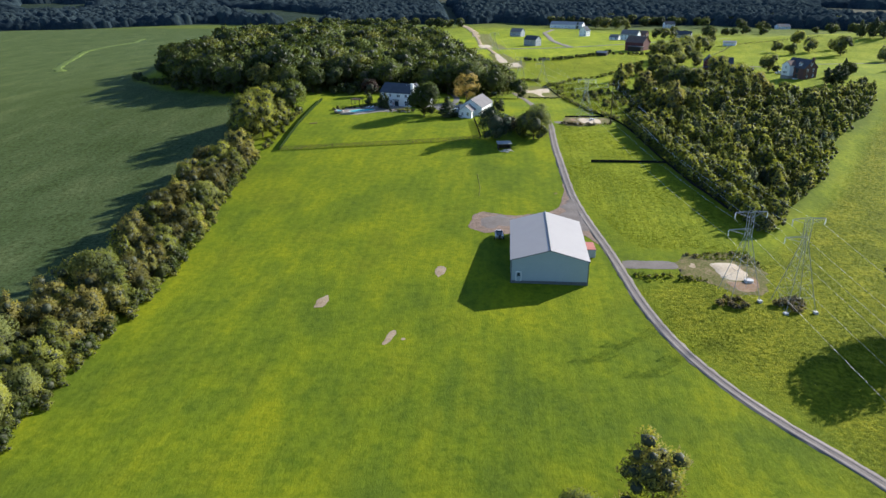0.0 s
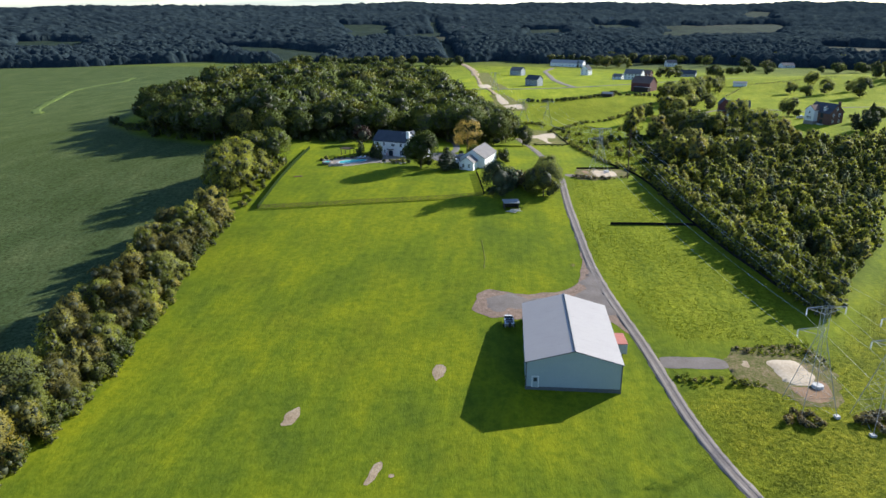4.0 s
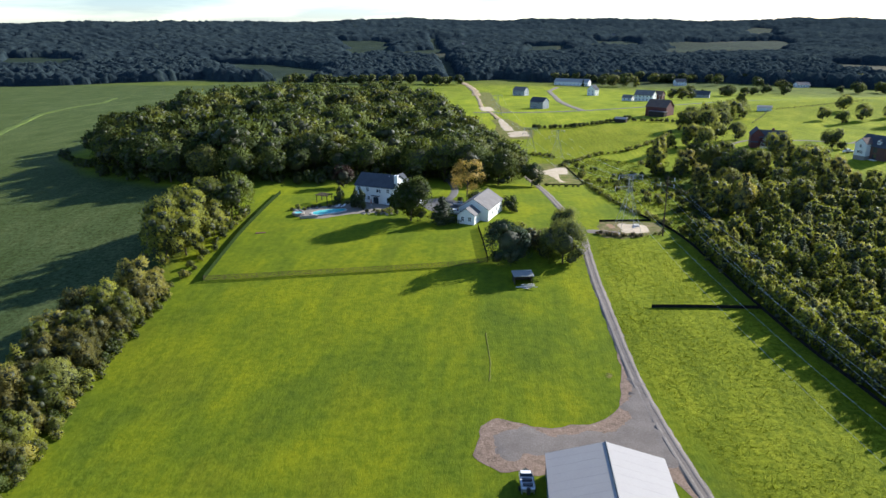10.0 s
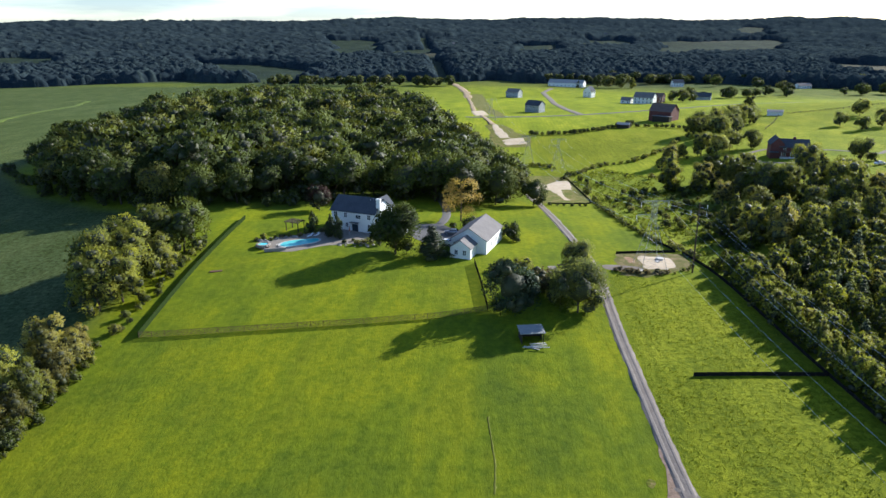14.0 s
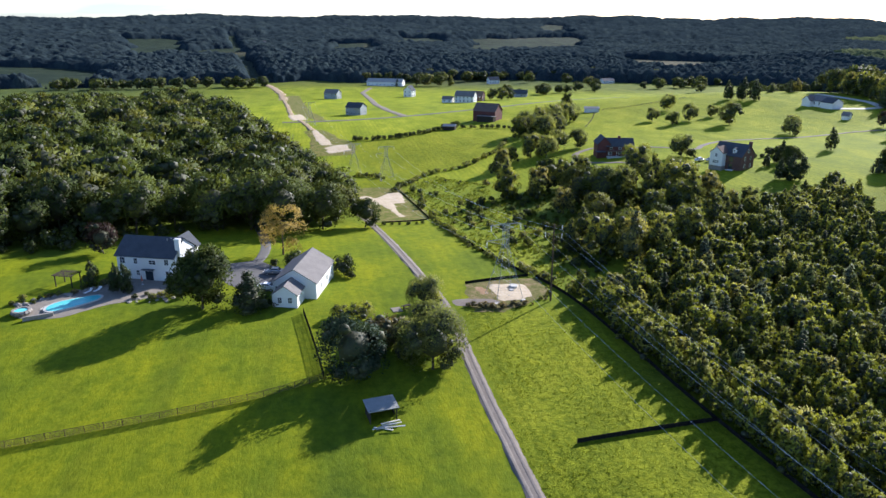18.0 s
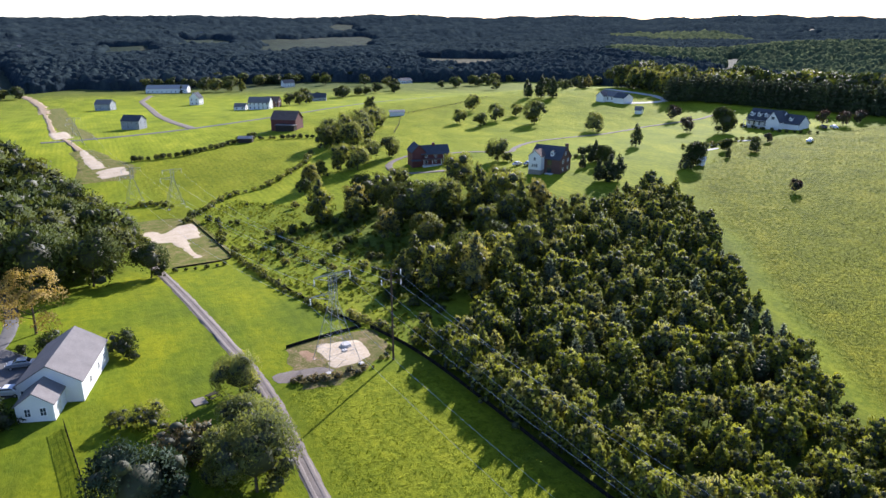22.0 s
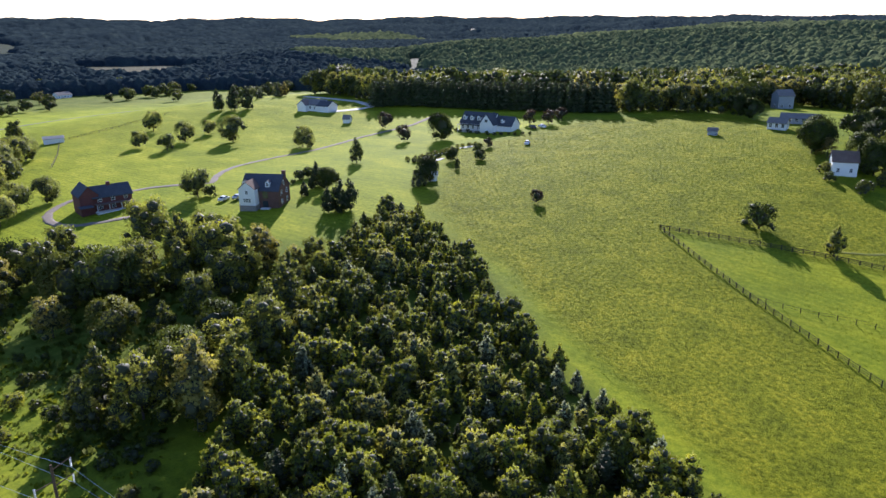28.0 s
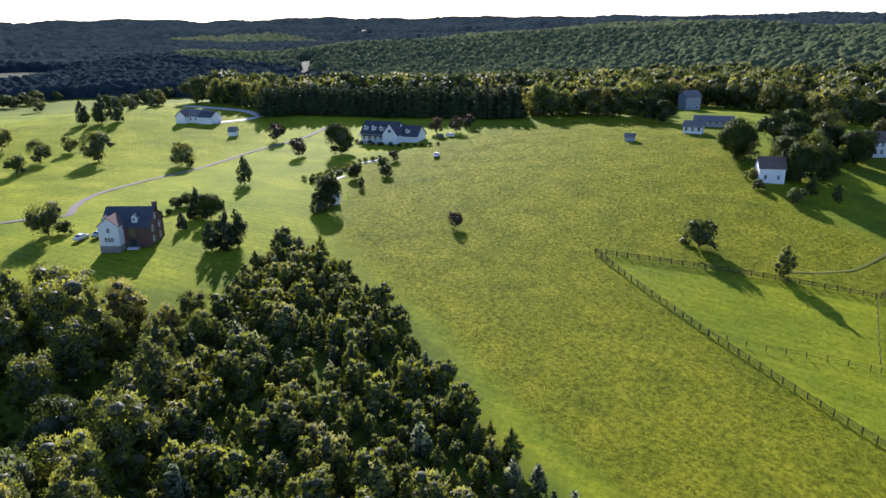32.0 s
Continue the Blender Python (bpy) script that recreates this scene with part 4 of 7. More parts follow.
# a species: shape, leaf material, clumps, clump size (share of height), clear stem (share), width/height
SPECIES = {
    "broadleaf": ("round", LEAF, 3400, 0.052, 0.06, 1.10),
    "maple": ("round", LEAF_DEEP, 10500, 0.039, 0.02, 1.05),
    "oak": ("round", LEAF, 2850, 0.058, 0.08, 1.18),
    "walnut": ("open", LEAF_OLIVE, 3800, 0.043, 0.06, 1.15),
    "grey_tree": ("round", LEAF_GREY, 8800, 0.036, 0.02, 1.05),
    "field_tree": ("round", LEAF_GREY, 3600, 0.054, 0.04, 1.08),
    "hedge_tree": ("open", LEAF_OLIVE, 5900, 0.041, 0.0, 1.15),
    "tawny_tree": ("open", LEAF_TAWNY, 5600, 0.040, 0.0, 1.12),
    "ash": ("oval", LEAF_OLIVE, 3200, 0.043, 0.03, 1.0),
    "sapling": ("oval", LEAF_THICKET, 1350, 0.079, 0.0, 1.02),
    "young_tree": ("open", LEAF_THICKET, 1350, 0.079, 0.0, 1.2),
    "silver_sapling": ("oval", LEAF_SILVER, 1000, 0.073, 0.0, 0.95),
    "cedar": ("cone", LEAF_PINE, 1600, 0.053, 0.0, 0.85),
    "pine": ("cone", LEAF_PINE, 3800, 0.043, 0.02, 1.3),
    "white_pine": ("round", LEAF_BLUE, 9200, 0.038, 0.0, 1.15),
    "shrub": ("shrub", LEAF, 1250, 0.082, 0.0, 1.3),
    "olive_shrub": ("shrub", LEAF_OLIVE, 1350, 0.077, 0.0, 1.3),
    "bramble": ("shrub", LEAF_THICKET, 650, 0.120, 0.0, 1.7),
    "russet_shrub": ("shrub", LEAF_BROWN, 1150, 0.073, 0.0, 1.5),
    "turning_tree": ("airy", LEAF_YELLOW, 5200, 0.030, 0.05, 1.1),
    "plum_round": ("round", LEAF_PLUM, 2450, 0.047, 0.05, 1.0),
    "arborvitae": ("oval", LEAF_PINE, 3150, 0.043, 0.0, 0.95),
    "cone_tree": ("oval", LEAF, 2250, 0.043, 0.05, 0.95),
}
GROWN = {}


def grown(kind, variants=4):
    """The meshes of a species, made once: (trunk, crown) pairs of height 1."""
    if kind not in GROWN:
        shape, mat, n, leaf, stem, wide = SPECIES[kind]
        rng = np.random.default_rng(sum(map(ord, kind)))
        made = []
        for v in range(variants):
            lobes = np.array(lobes_for(rng, shape))
            lobes[:, 2] = stem + (1 - stem) * lobes[:, 2]
            lobes[:, 5] *= (1 - stem)
            lobes[:, [0, 1, 3, 4]] *= wide
            q, soft = crown_arrays(rng, lobes, n, leaf, 0.25 if shape == "cone" else 0.0, 0.7 if mat == LEAF_THICKET and shape != "shrub" else 0.0 if mat in (LEAF_PINE, LEAF_DEEP) else 0.2)
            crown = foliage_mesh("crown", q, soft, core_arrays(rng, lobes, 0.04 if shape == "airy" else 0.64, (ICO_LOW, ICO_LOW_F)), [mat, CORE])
            made.append((trunk_mesh(rng, "trunk", stem + 0.6 * (1 - stem), 0.022 if shape != "shrub" else 0.03, 5, 0.26 * wide), crown, (q, soft), lobes))
        GROWN[kind] = made
    return GROWN[kind]


place_rng = np.random.default_rng(11)


def plant(kind, x, y, h, label, category="tree", group="", name="tree", wide=1.0):
    me = grown(kind)
    t, c, _, _ = me[int(place_rng.integers(len(me)))]
    ob = new(name)
    w = h * wide
    ob.matrix_basis = pose(x, y, gz(x, y) - 0.02 * h, 0, 0, float(place_rng.uniform(0, 360))) @ Matrix.Diagonal((w, w, h, 1))
    shared("trunk", t, ob, Matrix())
    shared("crown", c, ob, Matrix())
    return tagged(ob, label, category, group)


def scatter(poly, n, gap, rng, tries=40):
    """Places inside a polygon that keep a distance from one another."""
    p = np.array(poly)
    lo, hi = p.min(0), p.max(0)
    out = []
    cand = rng.uniform(lo, hi, (n * tries, 2))
    cand = cand[inside(poly, cand[:, 0], cand[:, 1])]
    cell = {}
    for x, y in cand:
        k = (int(x // gap), int(y // gap))
        if all((x - a) ** 2 + (y - b) ** 2 > gap * gap for i in (-1, 0, 1) for j in (-1, 0, 1) for a, b in cell.get((k[0] + i, k[1] + j), ())):
            cell.setdefault(k, []).append((x, y))
            out.append((x, y))
            if len(out) == n:
                break
    return np.array(out)


def massed(name, spots, heights, kinds, thin, mats, label, category, rng):
    """Many plants too far off or too dense to count, as one object."""
    qs, ns, cs, fs, ts, off = [], [], [], [], [], 0
    for (x, y), h in zip(spots, heights):
        kind = kinds[int(rng.integers(len(kinds)))]
        made = grown(kind)
        _, _, (q, soft), lobes = made[int(rng.integers(len(made)))]
        a = rng.uniform(0, 6.28)
        R = np.array([[math.cos(a), -math.sin(a), 0], [math.sin(a), math.cos(a), 0], [0, 0, 1]])
        base = np.array([x, y, gz(x, y) - 0.03 * h])
        pick = rng.permutation(len(q) // 3)[:int(len(q) // 3 * thin)]
        keep = q.reshape(-1, 3, 3)[pick]
        ns.append(soft.reshape(-1, 3, 3)[pick].reshape(-1, 3) @ R.T)
        mid = keep.mean(1, keepdims=True)
        keep = mid + (keep - mid) * (thin ** -0.5)
        qs.append((keep.reshape(-1, 3) * h) @ R.T + base)
        ts.append(np.full(len(pick) * 3, rng.random()))
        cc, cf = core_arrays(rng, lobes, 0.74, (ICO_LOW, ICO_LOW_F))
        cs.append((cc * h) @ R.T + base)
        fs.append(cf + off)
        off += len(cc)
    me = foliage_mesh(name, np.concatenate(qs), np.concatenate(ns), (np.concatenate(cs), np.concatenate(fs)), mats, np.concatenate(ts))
    return tagged(new(name, me), label, category, kind="stuff")


# the woods behind the house: the rows that face the lawn are single trees, the rest is massed
rng = np.random.default_rng(5)
spots = scatter(FOREST, 480, 8.8, rng)
front = [(-184, 232), (-156, 192), (-117, 166), (-77, 174), (-64, 184), (-40, 199), (-16, 200), (-1, 211), (-5, 255), (-20, 300)]
fl = smooth_line(front, 3)
dist = np.array([np.hypot(*(fl - s).T).min() for s in spots])
near = dist < 13
for x, y in spots[near]:
    plant("broadleaf" if rng.random() < 0.75 else "oak", x, y, rng.uniform(11, 16), "tall dark green broadleaf tree at the edge of the woods", "tree", "woodland edge trees", "woodland_tree")
massed("woodland", spots[~near], rng.choice([12.5, 14, 15.5, 17, 19], (~near).sum()) * rng.uniform(0.93, 1.07, (~near).sum()), ["oak", "broadleaf"], 0.42, [LEAF, CORE], "dense dark green broadleaf woodland behind the house", "woodland", rng)
for x, y in scatter([(-195, 224), (-160, 186), (-119, 163), (-77, 171), (-60, 180), (-36, 194), (-36, 200), (-77, 180), (-119, 172), (-160, 195)], 40, 4.0, rng):
    plant("shrub", x, y, rng.uniform(2.5, 5), "leafy shrub under the woodland edge", "shrub", "woodland edge shrubs", "shrub")

# the young thicket
spots = scatter(THICKET, 1250, 2.7, rng)
order = np.argsort(spots[:, 0] * 0.5 + spots[:, 1])
spots = spots[order]
single = np.zeros(len(spots), bool)
single[:250] = True
for x, y in spots[single]:
    k = rng.choice(["sapling", "young_tree", "cedar", "silver_sapling"], p=[0.31, 0.54, 0.07, 0.08])
    plant(k, x, y, 2.6 + 4.0 * rng.random() ** 1.7, {"cedar": "small dark green cedar in the thicket", "silver_sapling": "silvery-leaved young tree in the thicket"}.get(k, "young leafy green tree in the dense thicket"), "sapling", "thicket trees", "sapling")
for x, y in smooth_line([(45, 131), (47.2, 107), (49.6, 90), (51.6, 80), (54.2, 68), (57.3, 57), (60, 45), (63.5, 34)], 2.3):
    plant("sapling" if rng.random() < 0.6 else "young_tree", x + rng.normal(0.4, 0.4), y + rng.normal(0, 0.4), rng.uniform(4.2, 6.2), "leafy green tree along the thicket's edge", "sapling", "thicket trees", "sapling")
rest = spots[~single]
cut = rng.random(len(rest))
for lo, hi, kinds, mats, label in ((0, .85, ["sapling", "young_tree", "young_tree"], [LEAF_THICKET, CORE], "dense thicket of young green trees"), (.85, .92, ["cedar"], [LEAF_PINE, CORE], "small dark cedars scattered through the thicket"), (.92, 1, ["silver_sapling"], [LEAF_SILVER, CORE], "silvery young trees scattered through the thicket")):
    sel = (cut >= lo) & (cut < hi)
    massed("thicket", rest[sel], 2.4 + 4.0 * rng.random(sel.sum()) ** 1.7, kinds, 0.72, mats, label, "thicket", rng)

# taller trees between thicket and farmhouses
for x, y, h, k in (
        (55.6, 233.1, 14.5, "ash"), (75.5, 244.9, 11, "broadleaf"), (77.6, 235, 12, "walnut"), (75.3, 213.6, 12.5, "broadleaf"), (79.9, 207.2, 13.5, "broadleaf"), (85.4, 206.2, 12.5, "broadleaf"), (81, 216, 12, "broadleaf"), (90, 213, 11, "broadleaf"),
        (102.3, 229.2, 15, "walnut"), (99.1, 209.8, 15, "ash"), (101.7, 200.2, 14.5, "walnut"), (103.3, 192.1, 13.5, "ash"), (112, 197.1, 10, "broadleaf"), (108, 206, 13, "walnut"), (94, 202, 12, "ash"), (109, 215, 12, "walnut"), (97, 190, 11, "walnut"),
        (58.2, 166.6, 11, "ash"), (60.5, 159.1, 10.5, "walnut"), (64.7, 151, 14, "ash"), (73.2, 153.9, 11, "ash"), (67.5, 158, 11, "walnut"), (70, 164, 10, "broadleaf"), (53.5, 163, 8.5, "ash"), (77, 160, 10, "walnut"),
        (96.8, 169.3, 12.5, "ash"), (86.1, 162.4, 11, "walnut"), (91, 168, 11.5, "ash"), (82, 172, 9, "broadleaf"), (104, 178, 11, "ash"), (113.9, 187.8, 6.5, "broadleaf"), (115.8, 181.5, 6.4, "broadleaf"), (120, 188, 7, "broadleaf"),
        (68.8, 237.5, 9.5, "walnut"), (85.6, 242.9, 11, "walnut"), (64, 226, 8, "walnut"), (72, 190, 9, "broadleaf"), (66, 203, 8.5, "walnut"), (88, 186, 9.5, "walnut"), (78, 182, 8, "ash")):
    plant("hedge_tree" if k == "broadleaf" and x > 84 else k, x, y, h, "tall loose-crowned green tree beyond the thicket", "tree", "trees beyond the thicket")
for x, y in scatter(TALLWOOD, 80, 5.0, rng):
    plant("shrub", x, y, rng.uniform(1.0, 2.6), "tangled green undergrowth below the tall trees", "shrub", "undergrowth beyond the thicket", "bramble")
spots = scatter(SCRUB_STRIP, 150, 3.4, rng)
spots = spots[np.sin(spots[:, 0] * 0.22 + 1) * np.sin(spots[:, 1] * 0.13) + 0.5 * np.sin(spots[:, 1] * 0.05 + spots[:, 0] * 0.1) > 0.05]
for x, y in spots:
    plant("shrub" if rng.random() < 0.6 else "olive_shrub", x, y, rng.uniform(0.9, 3.0), "low tangled green bramble in the rough strip", "shrub", "brambles of the rough strip", "bramble")

# the hedgerow along the crop field
HEDGE = [(-74.5, -75), (-76, -42), (-75.8, -12), (-76.4, 6), (-78.4, 26), (-80.6, 52), (-81.4, 87), (-81.6, 110), (-82, 140)]
hl = smooth_line(HEDGE, 1.0)
for i in range(0, len(hl), 3):
    x, y = hl[i] + rng.normal(0, 0.8, 2)
    if y < 88:
        for row in (0, 1, 2):
            k = rng.choice(["hedge_tree", "ash", "walnut", "tawny_tree", "grey_tree"], p=[0.25, 0.15, 0.12, 0.44, 0.04] if y > -38 else [0.3, 0.1, 0.1, 0.12, 0.38])
            if row == 0 or y < 66 and i % 6 == 3 * (row - 1):
                plant(k, x - 4.4 - 4.8 * row, y + 1.5 * row, (rng.uniform(7.5, 12.0) if y < 10 else rng.uniform(6, 10)) * (1 if row else 0.85), "bushy olive-green hedgerow tree beside the crop field", "tree", "hedgerow trees", "hedgerow_tree")
    plant("olive_shrub" if rng.random() < 0.5 else "shrub", x - 1.6, y + 1.2, rng.uniform(2.2, 4.6) if y < 60 else rng.uniform(1.2, 2.4), "rough green hedgerow shrub along the lawn", "shrub", "hedgerow shrubs", "shrub")
    if y < 60:
        plant("bramble", x - 0.4, y - 0.4, rng.uniform(0.8, 1.8), "pale green bramble along the lawn's edge", "shrub", "hedgerow brambles", "bramble")
for x, y, h, k in ((-91, 100, 13, "hedge_tree"), (-88, 104, 12, "hedge_tree"), (-96, 108, 14, "hedge_tree"), (-90, 113, 13, "hedge_tree"), (-94, 120, 13, "hedge_tree"), (-86, 131, 13.5, "broadleaf"), (-91, 128, 13, "hedge_tree"), (-86, 118, 9, "hedge_tree"), (-88, 77, 10.5, "hedge_tree"), (-89, 66, 10, "hedge_tree")):
    plant(k, x, y, h, "tall full hedgerow tree beside the crop field", "tree", "hedgerow trees", "hedgerow_tree")


# ---- buildings ----
def gable_walls(w, d, eave, ridge, base=-1.0):
    """Walls of a gabled block, ridge along x."""
    bm = bmesh.new()
    x, y = w / 2, d / 2
    ring = []
    for sx in (-x, x):
        ring.append([bm.verts.new(p) for p in ((sx, -y, base), (sx, y, base), (sx, y, eave), (sx, 0, ridge), (sx, -y, eave))])
    bm.faces.new(ring[0][::-1])
    bm.faces.new(ring[1])
    for i, j in ((0, 1), (1, 2), (2, 3), (3, 4), (4, 0)):
        bm.faces.new((ring[0][i], ring[0][j], ring[1][j], ring[1][i]))
    return bm


def gable_roof(w, d, eave, ridge, over=0.45, thick=0.16):
    """Two roof slopes with overhang and thickness."""
    bm = bmesh.new()
    x, y = w / 2 + over * 0.8, d / 2
    slope = (ridge - eave) / y
    e = eave - slope * over
    for s in (-1, 1):
        v = []
        for dz in (0.03, 0.03 + thick):
            v += [bm.verts.new(p) for p in ((-x, s * (y + over), e + dz), (x, s * (y + over), e + dz), (x, 0, ridge + dz), (-x, 0, ridge + dz))]
        for f in ((0, 1, 2, 3), (7, 6, 5, 4), (0, 4, 5, 1), (1, 5, 6, 2), (2, 6, 7, 3), (3, 7, 4, 0)):
            bm.faces.new([v[i] for i in (f if s > 0 else f[::-1])])
    bmesh.ops.recalc_face_normals(bm, faces=bm.faces)
    return bm


WINDOWS = {}


def window_meshes(w, h):
    """Shared meshes of a window w wide and h high that looks towards -y."""
    key = (round(w, 2), round(h, 2))
    if key not in WINDOWS:
        t = 0.09
        bm = bmesh.new()
        rings = []
        for y, grow in ((-0.07, t), (-0.07, 0.0), (0.02, 0.0), (0.02, t)):
            rings.append([bm.verts.new((sx * (w / 2 + grow), y, -grow if low else h + grow)) for sx, low in ((-1, 1), (1, 1), (1, 0), (-1, 0))])
        for a, b in zip(rings, rings[1:] + rings[:1]):
            for k in range(4):
                bm.faces.new((a[k], a[(k + 1) % 4], b[(k + 1) % 4], b[k]))
        bmesh.ops.recalc_face_normals(bm, faces=bm.faces)
        fr = bpy.data.meshes.new("frame")
        bm.to_mesh(fr)
        bm.free()
        fr.materials.append(TRIM)
        bm = bmesh.new()
        c, m = 0.03, h / 2
        cross = [(-c, 0), (c, 0), (c, m - c), (w / 2, m - c), (w / 2, m + c), (c, m + c), (c, h), (-c, h), (-c, m + c), (-w / 2, m + c), (-w / 2, m - c), (-c, m - c)]
        front = bm.faces.new([bm.verts.new((x, -0.06, z)) for x, z in cross])
        out = bmesh.ops.extrude_face_region(bm, geom=[front])
        bmesh.ops.translate(bm, vec=(0, 0.05, 0), verts=[v for v in out["geom"] if isinstance(v, bmesh.types.BMVert)])
        bmesh.ops.recalc_face_normals(bm, faces=bm.faces)
        gb = bpy.data.meshes.new("glazing_bar")
        bm.to_mesh(gb)
        bm.free()
        gb.materials.append(TRIM)
        bm = boxed(-w / 2, w / 2, -0.035, 0.01, 0, h)
        pn = bpy.data.meshes.new("pane")
        bm.to_mesh(pn)
        bm.free()
        pn.materials.append(GLASS_M)
        WINDOWS[key] = fr, pn, gb
    return WINDOWS[key]


def add_window(parent, x, y, z, turn, w=1.0, h=1.4):
    """A window on a wall: turn 0 looks to -y, 90 to +x, -90 to -x, 180 to +y."""
    fr, pn, gb = window_meshes(w, h)
    win = new("window", fr)
    win.parent = parent
    win.matrix_basis = pose(x, y, z, 0, 0, turn)
    shared("pane", pn, win, Matrix())
    shared("glazing_bar", gb, win, Matrix())


def add_door(parent, x, y, z, turn, w=0.95, h=2.05, mat=None, name="door"):
    d = part(name, bevelled(boxed(-w / 2, w / 2, -0.06, 0.02, 0, h), 0.012), mat or TRIM, parent)
    d.matrix_basis = pose(x, y, z, 0, 0, turn)
    return d


def face_windows(ob, w, d, eave, floors, front, side, size=(1.0, 1.4), base=0.9):
    storey = eave / floors
    for f in range(floors):
        z = base + f * storey
        for sy, turn in ((-1, 0), (1, 180)):
            for k in range(front):
                add_window(ob, -w / 2 + w * (k + 0.5) / front, sy * d / 2, z, turn, *size)
        for sx, turn in ((-1, -90), (1, 90)):
            for k in range(side):
                add_window(ob, sx * w / 2, -d / 2 + d * (k + 0.5) / side, z, turn, *size)


def block(ob, w, d, eave, ridge, wall, roof, at=(0, 0, 0, 0), over=0.45, base=-1.0):
    """One gabled block of a building, as walls and roof parts."""
    m = pose(*at[:3], 0, 0, at[3])
    a = part("wall", gable_walls(w, d, eave, ridge, base), wall, ob)
    b = part("roof", gable_roof(w, d, eave, ridge, over), roof, ob)
    a.matrix_basis = b.matrix_basis = m
    return a, b


def chimney(ob, x, y, z0, z1, mat=None, s=0.5):
    bm = boxed(x - s, x + s, y - s * 0.8, y + s * 0.8, z0, z1)
    box(bm, x - s * 1.2, x + s * 1.2, y - s, y + s, z1 - 0.25, z1 - 0.05)
    part("chimney", bm, mat or BRICK, ob)


def dormer(ob, x, y, z, w=1.3, h=1.5, deep=2.2, wall=None, roof=None):
    bm = gable_walls(deep, w, h, h + w * 0.42, 0)
    d = part("dormer", bm, wall or WHITE, ob)
    d.matrix_basis = pose(x, y, z, 0, 0, 90)
    r = part("dormer_roof", gable_roof(deep, w, h, h + w * 0.42, 0.18, 0.08), roof or SHINGLE, ob)
    r.matrix_basis = pose(x, y, z, 0, 0, 90)
    add_window(ob, x, y - deep / 2, z + 0.35, 0, w * 0.5, h * 0.6)


def house(name, x, y, turn, w, d, eave, ridge, wall, roof, label, category="house", floors=2, front=4, side=2, z=None, group=""):
    ob = thing(name, x, y, turn, label, category, group, z)
    block(ob, w, d, eave, ridge, wall, roof)
    if floors:
        face_windows(ob, w, d, eave, floors, front, side)
    return ob


# the steel barn
barn = thing("steel_barn", 0, 0, 0, "long pale steel barn with a low white metal roof", "barn", z=0)
BW, BL, BE, BR = 16.3, 25.2, 4.9, 7.2
m_barn = pose(BW / 2, BL / 2, 0, 0, 0, 90)
w_ = part("wall", gable_walls(BL, BW, BE, BR, -1.4), STEEL_WALL, barn)
w_.matrix_basis = m_barn
for s in (-1, 1):
    bm = bmesh.new()
    y1, z1 = s * (BW / 2 + 0.3), BE - 0.08
    v = []
    for dz in (0.05, 0.14):
        v += [bm.verts.new(p) for p in ((-BL / 2 - 0.3, y1, z1 + dz), (BL / 2 + 0.3, y1, z1 + dz), (BL / 2 + 0.3, 0, BR + dz), (-BL / 2 - 0.3, 0, BR + dz))]
    for f in ((0, 1, 2, 3), (7, 6, 5, 4), (0, 4, 5, 1), (1, 5, 6, 2), (2, 6, 7, 3), (3, 7, 4, 0)):
        bm.faces.new([v[i] for i in f])
    bmesh.ops.recalc_face_normals(bm, faces=bm.faces)
    slope = part("roof_slope", bm, STEEL_ROOF, barn)
    slope.matrix_basis = m_barn
    k = -BL / 2
    while k < BL / 2 + 0.2:
        bm = bmesh.new()
        rod(bm, (k, y1, z1 + 0.134), (k, 0, BR + 0.134), 0.011, 0.011, 4)
        part("seam", bm, STEEL_ROOF, slope)
        k += 1.83
bm = bmesh.new()
rod(bm, (BW / 2, -0.32, BR + 0.14), (BW / 2, BL + 0.32, BR + 0.14), 0.13, 0.13, 8)
part("ridge_cap", bm, STEEL_TRIM, barn)
for ya, yb in ((-0.34, -0.28), (BL + 0.28, BL + 0.34)):
    for s in (0, 1):
        bm = bmesh.new()
        rod(bm, (BW / 2, (ya + yb) / 2, BR + 0.06), (-0.32 if s else BW + 0.32, (ya + yb) / 2, BE - 0.02), 0.08, 0.08, 4)
        part("rake_trim", bm, STEEL_TRIM, barn)
for xx in (-0.02, BW + 0.02):
    for yy in (-0.02, BL + 0.02):
        part("corner_trim", boxed(xx - 0.09, xx + 0.09, yy - 0.09, yy + 0.09, -1.4, BE - 0.1), STEEL_TRIM, barn)
k = 0.9
while k < BW - 0.5:
    top = BE + (BR - BE) * (1 - abs(k - BW / 2) / (BW / 2)) - 0.15
    part("wall_rib", boxed(k - 0.03, k + 0.03, -0.035, 0, -1.2, top), STEEL_WALL, barn)
    k += 0.915
part("skirt_board", boxed(0.1, BW - 0.1, -0.05, -0.005, -1.2, 0.12), STEEL_TRIM, barn, "dark skirt board along the foot of the wall")
frame_ = part("door_frame", boxed(1.0, 2.2, -0.06, 0.0, 0.0, 2.2), TRIM, barn)
door_ = part("door", bevelled(boxed(1.1, 2.1, -0.09, -0.05, 0.02, 2.1), 0.01), STEEL_WALL, barn, "white steel walk-in door with a small window")
part("door_pane", boxed(1.3, 1.9, -0.105, -0.085, 1.15, 1.9), GLASS_M, door_)
for yy in (4, 10.5, 17):
    dr = part("sliding_door", boxed(-0.07, 0.0, yy, yy + 4.2, 0.0, 4.0), STEEL_WALL, barn)
part("rear_door", boxed(4, 12, BL, BL + 0.08, 0.8, 4.4), TRIM, barn)

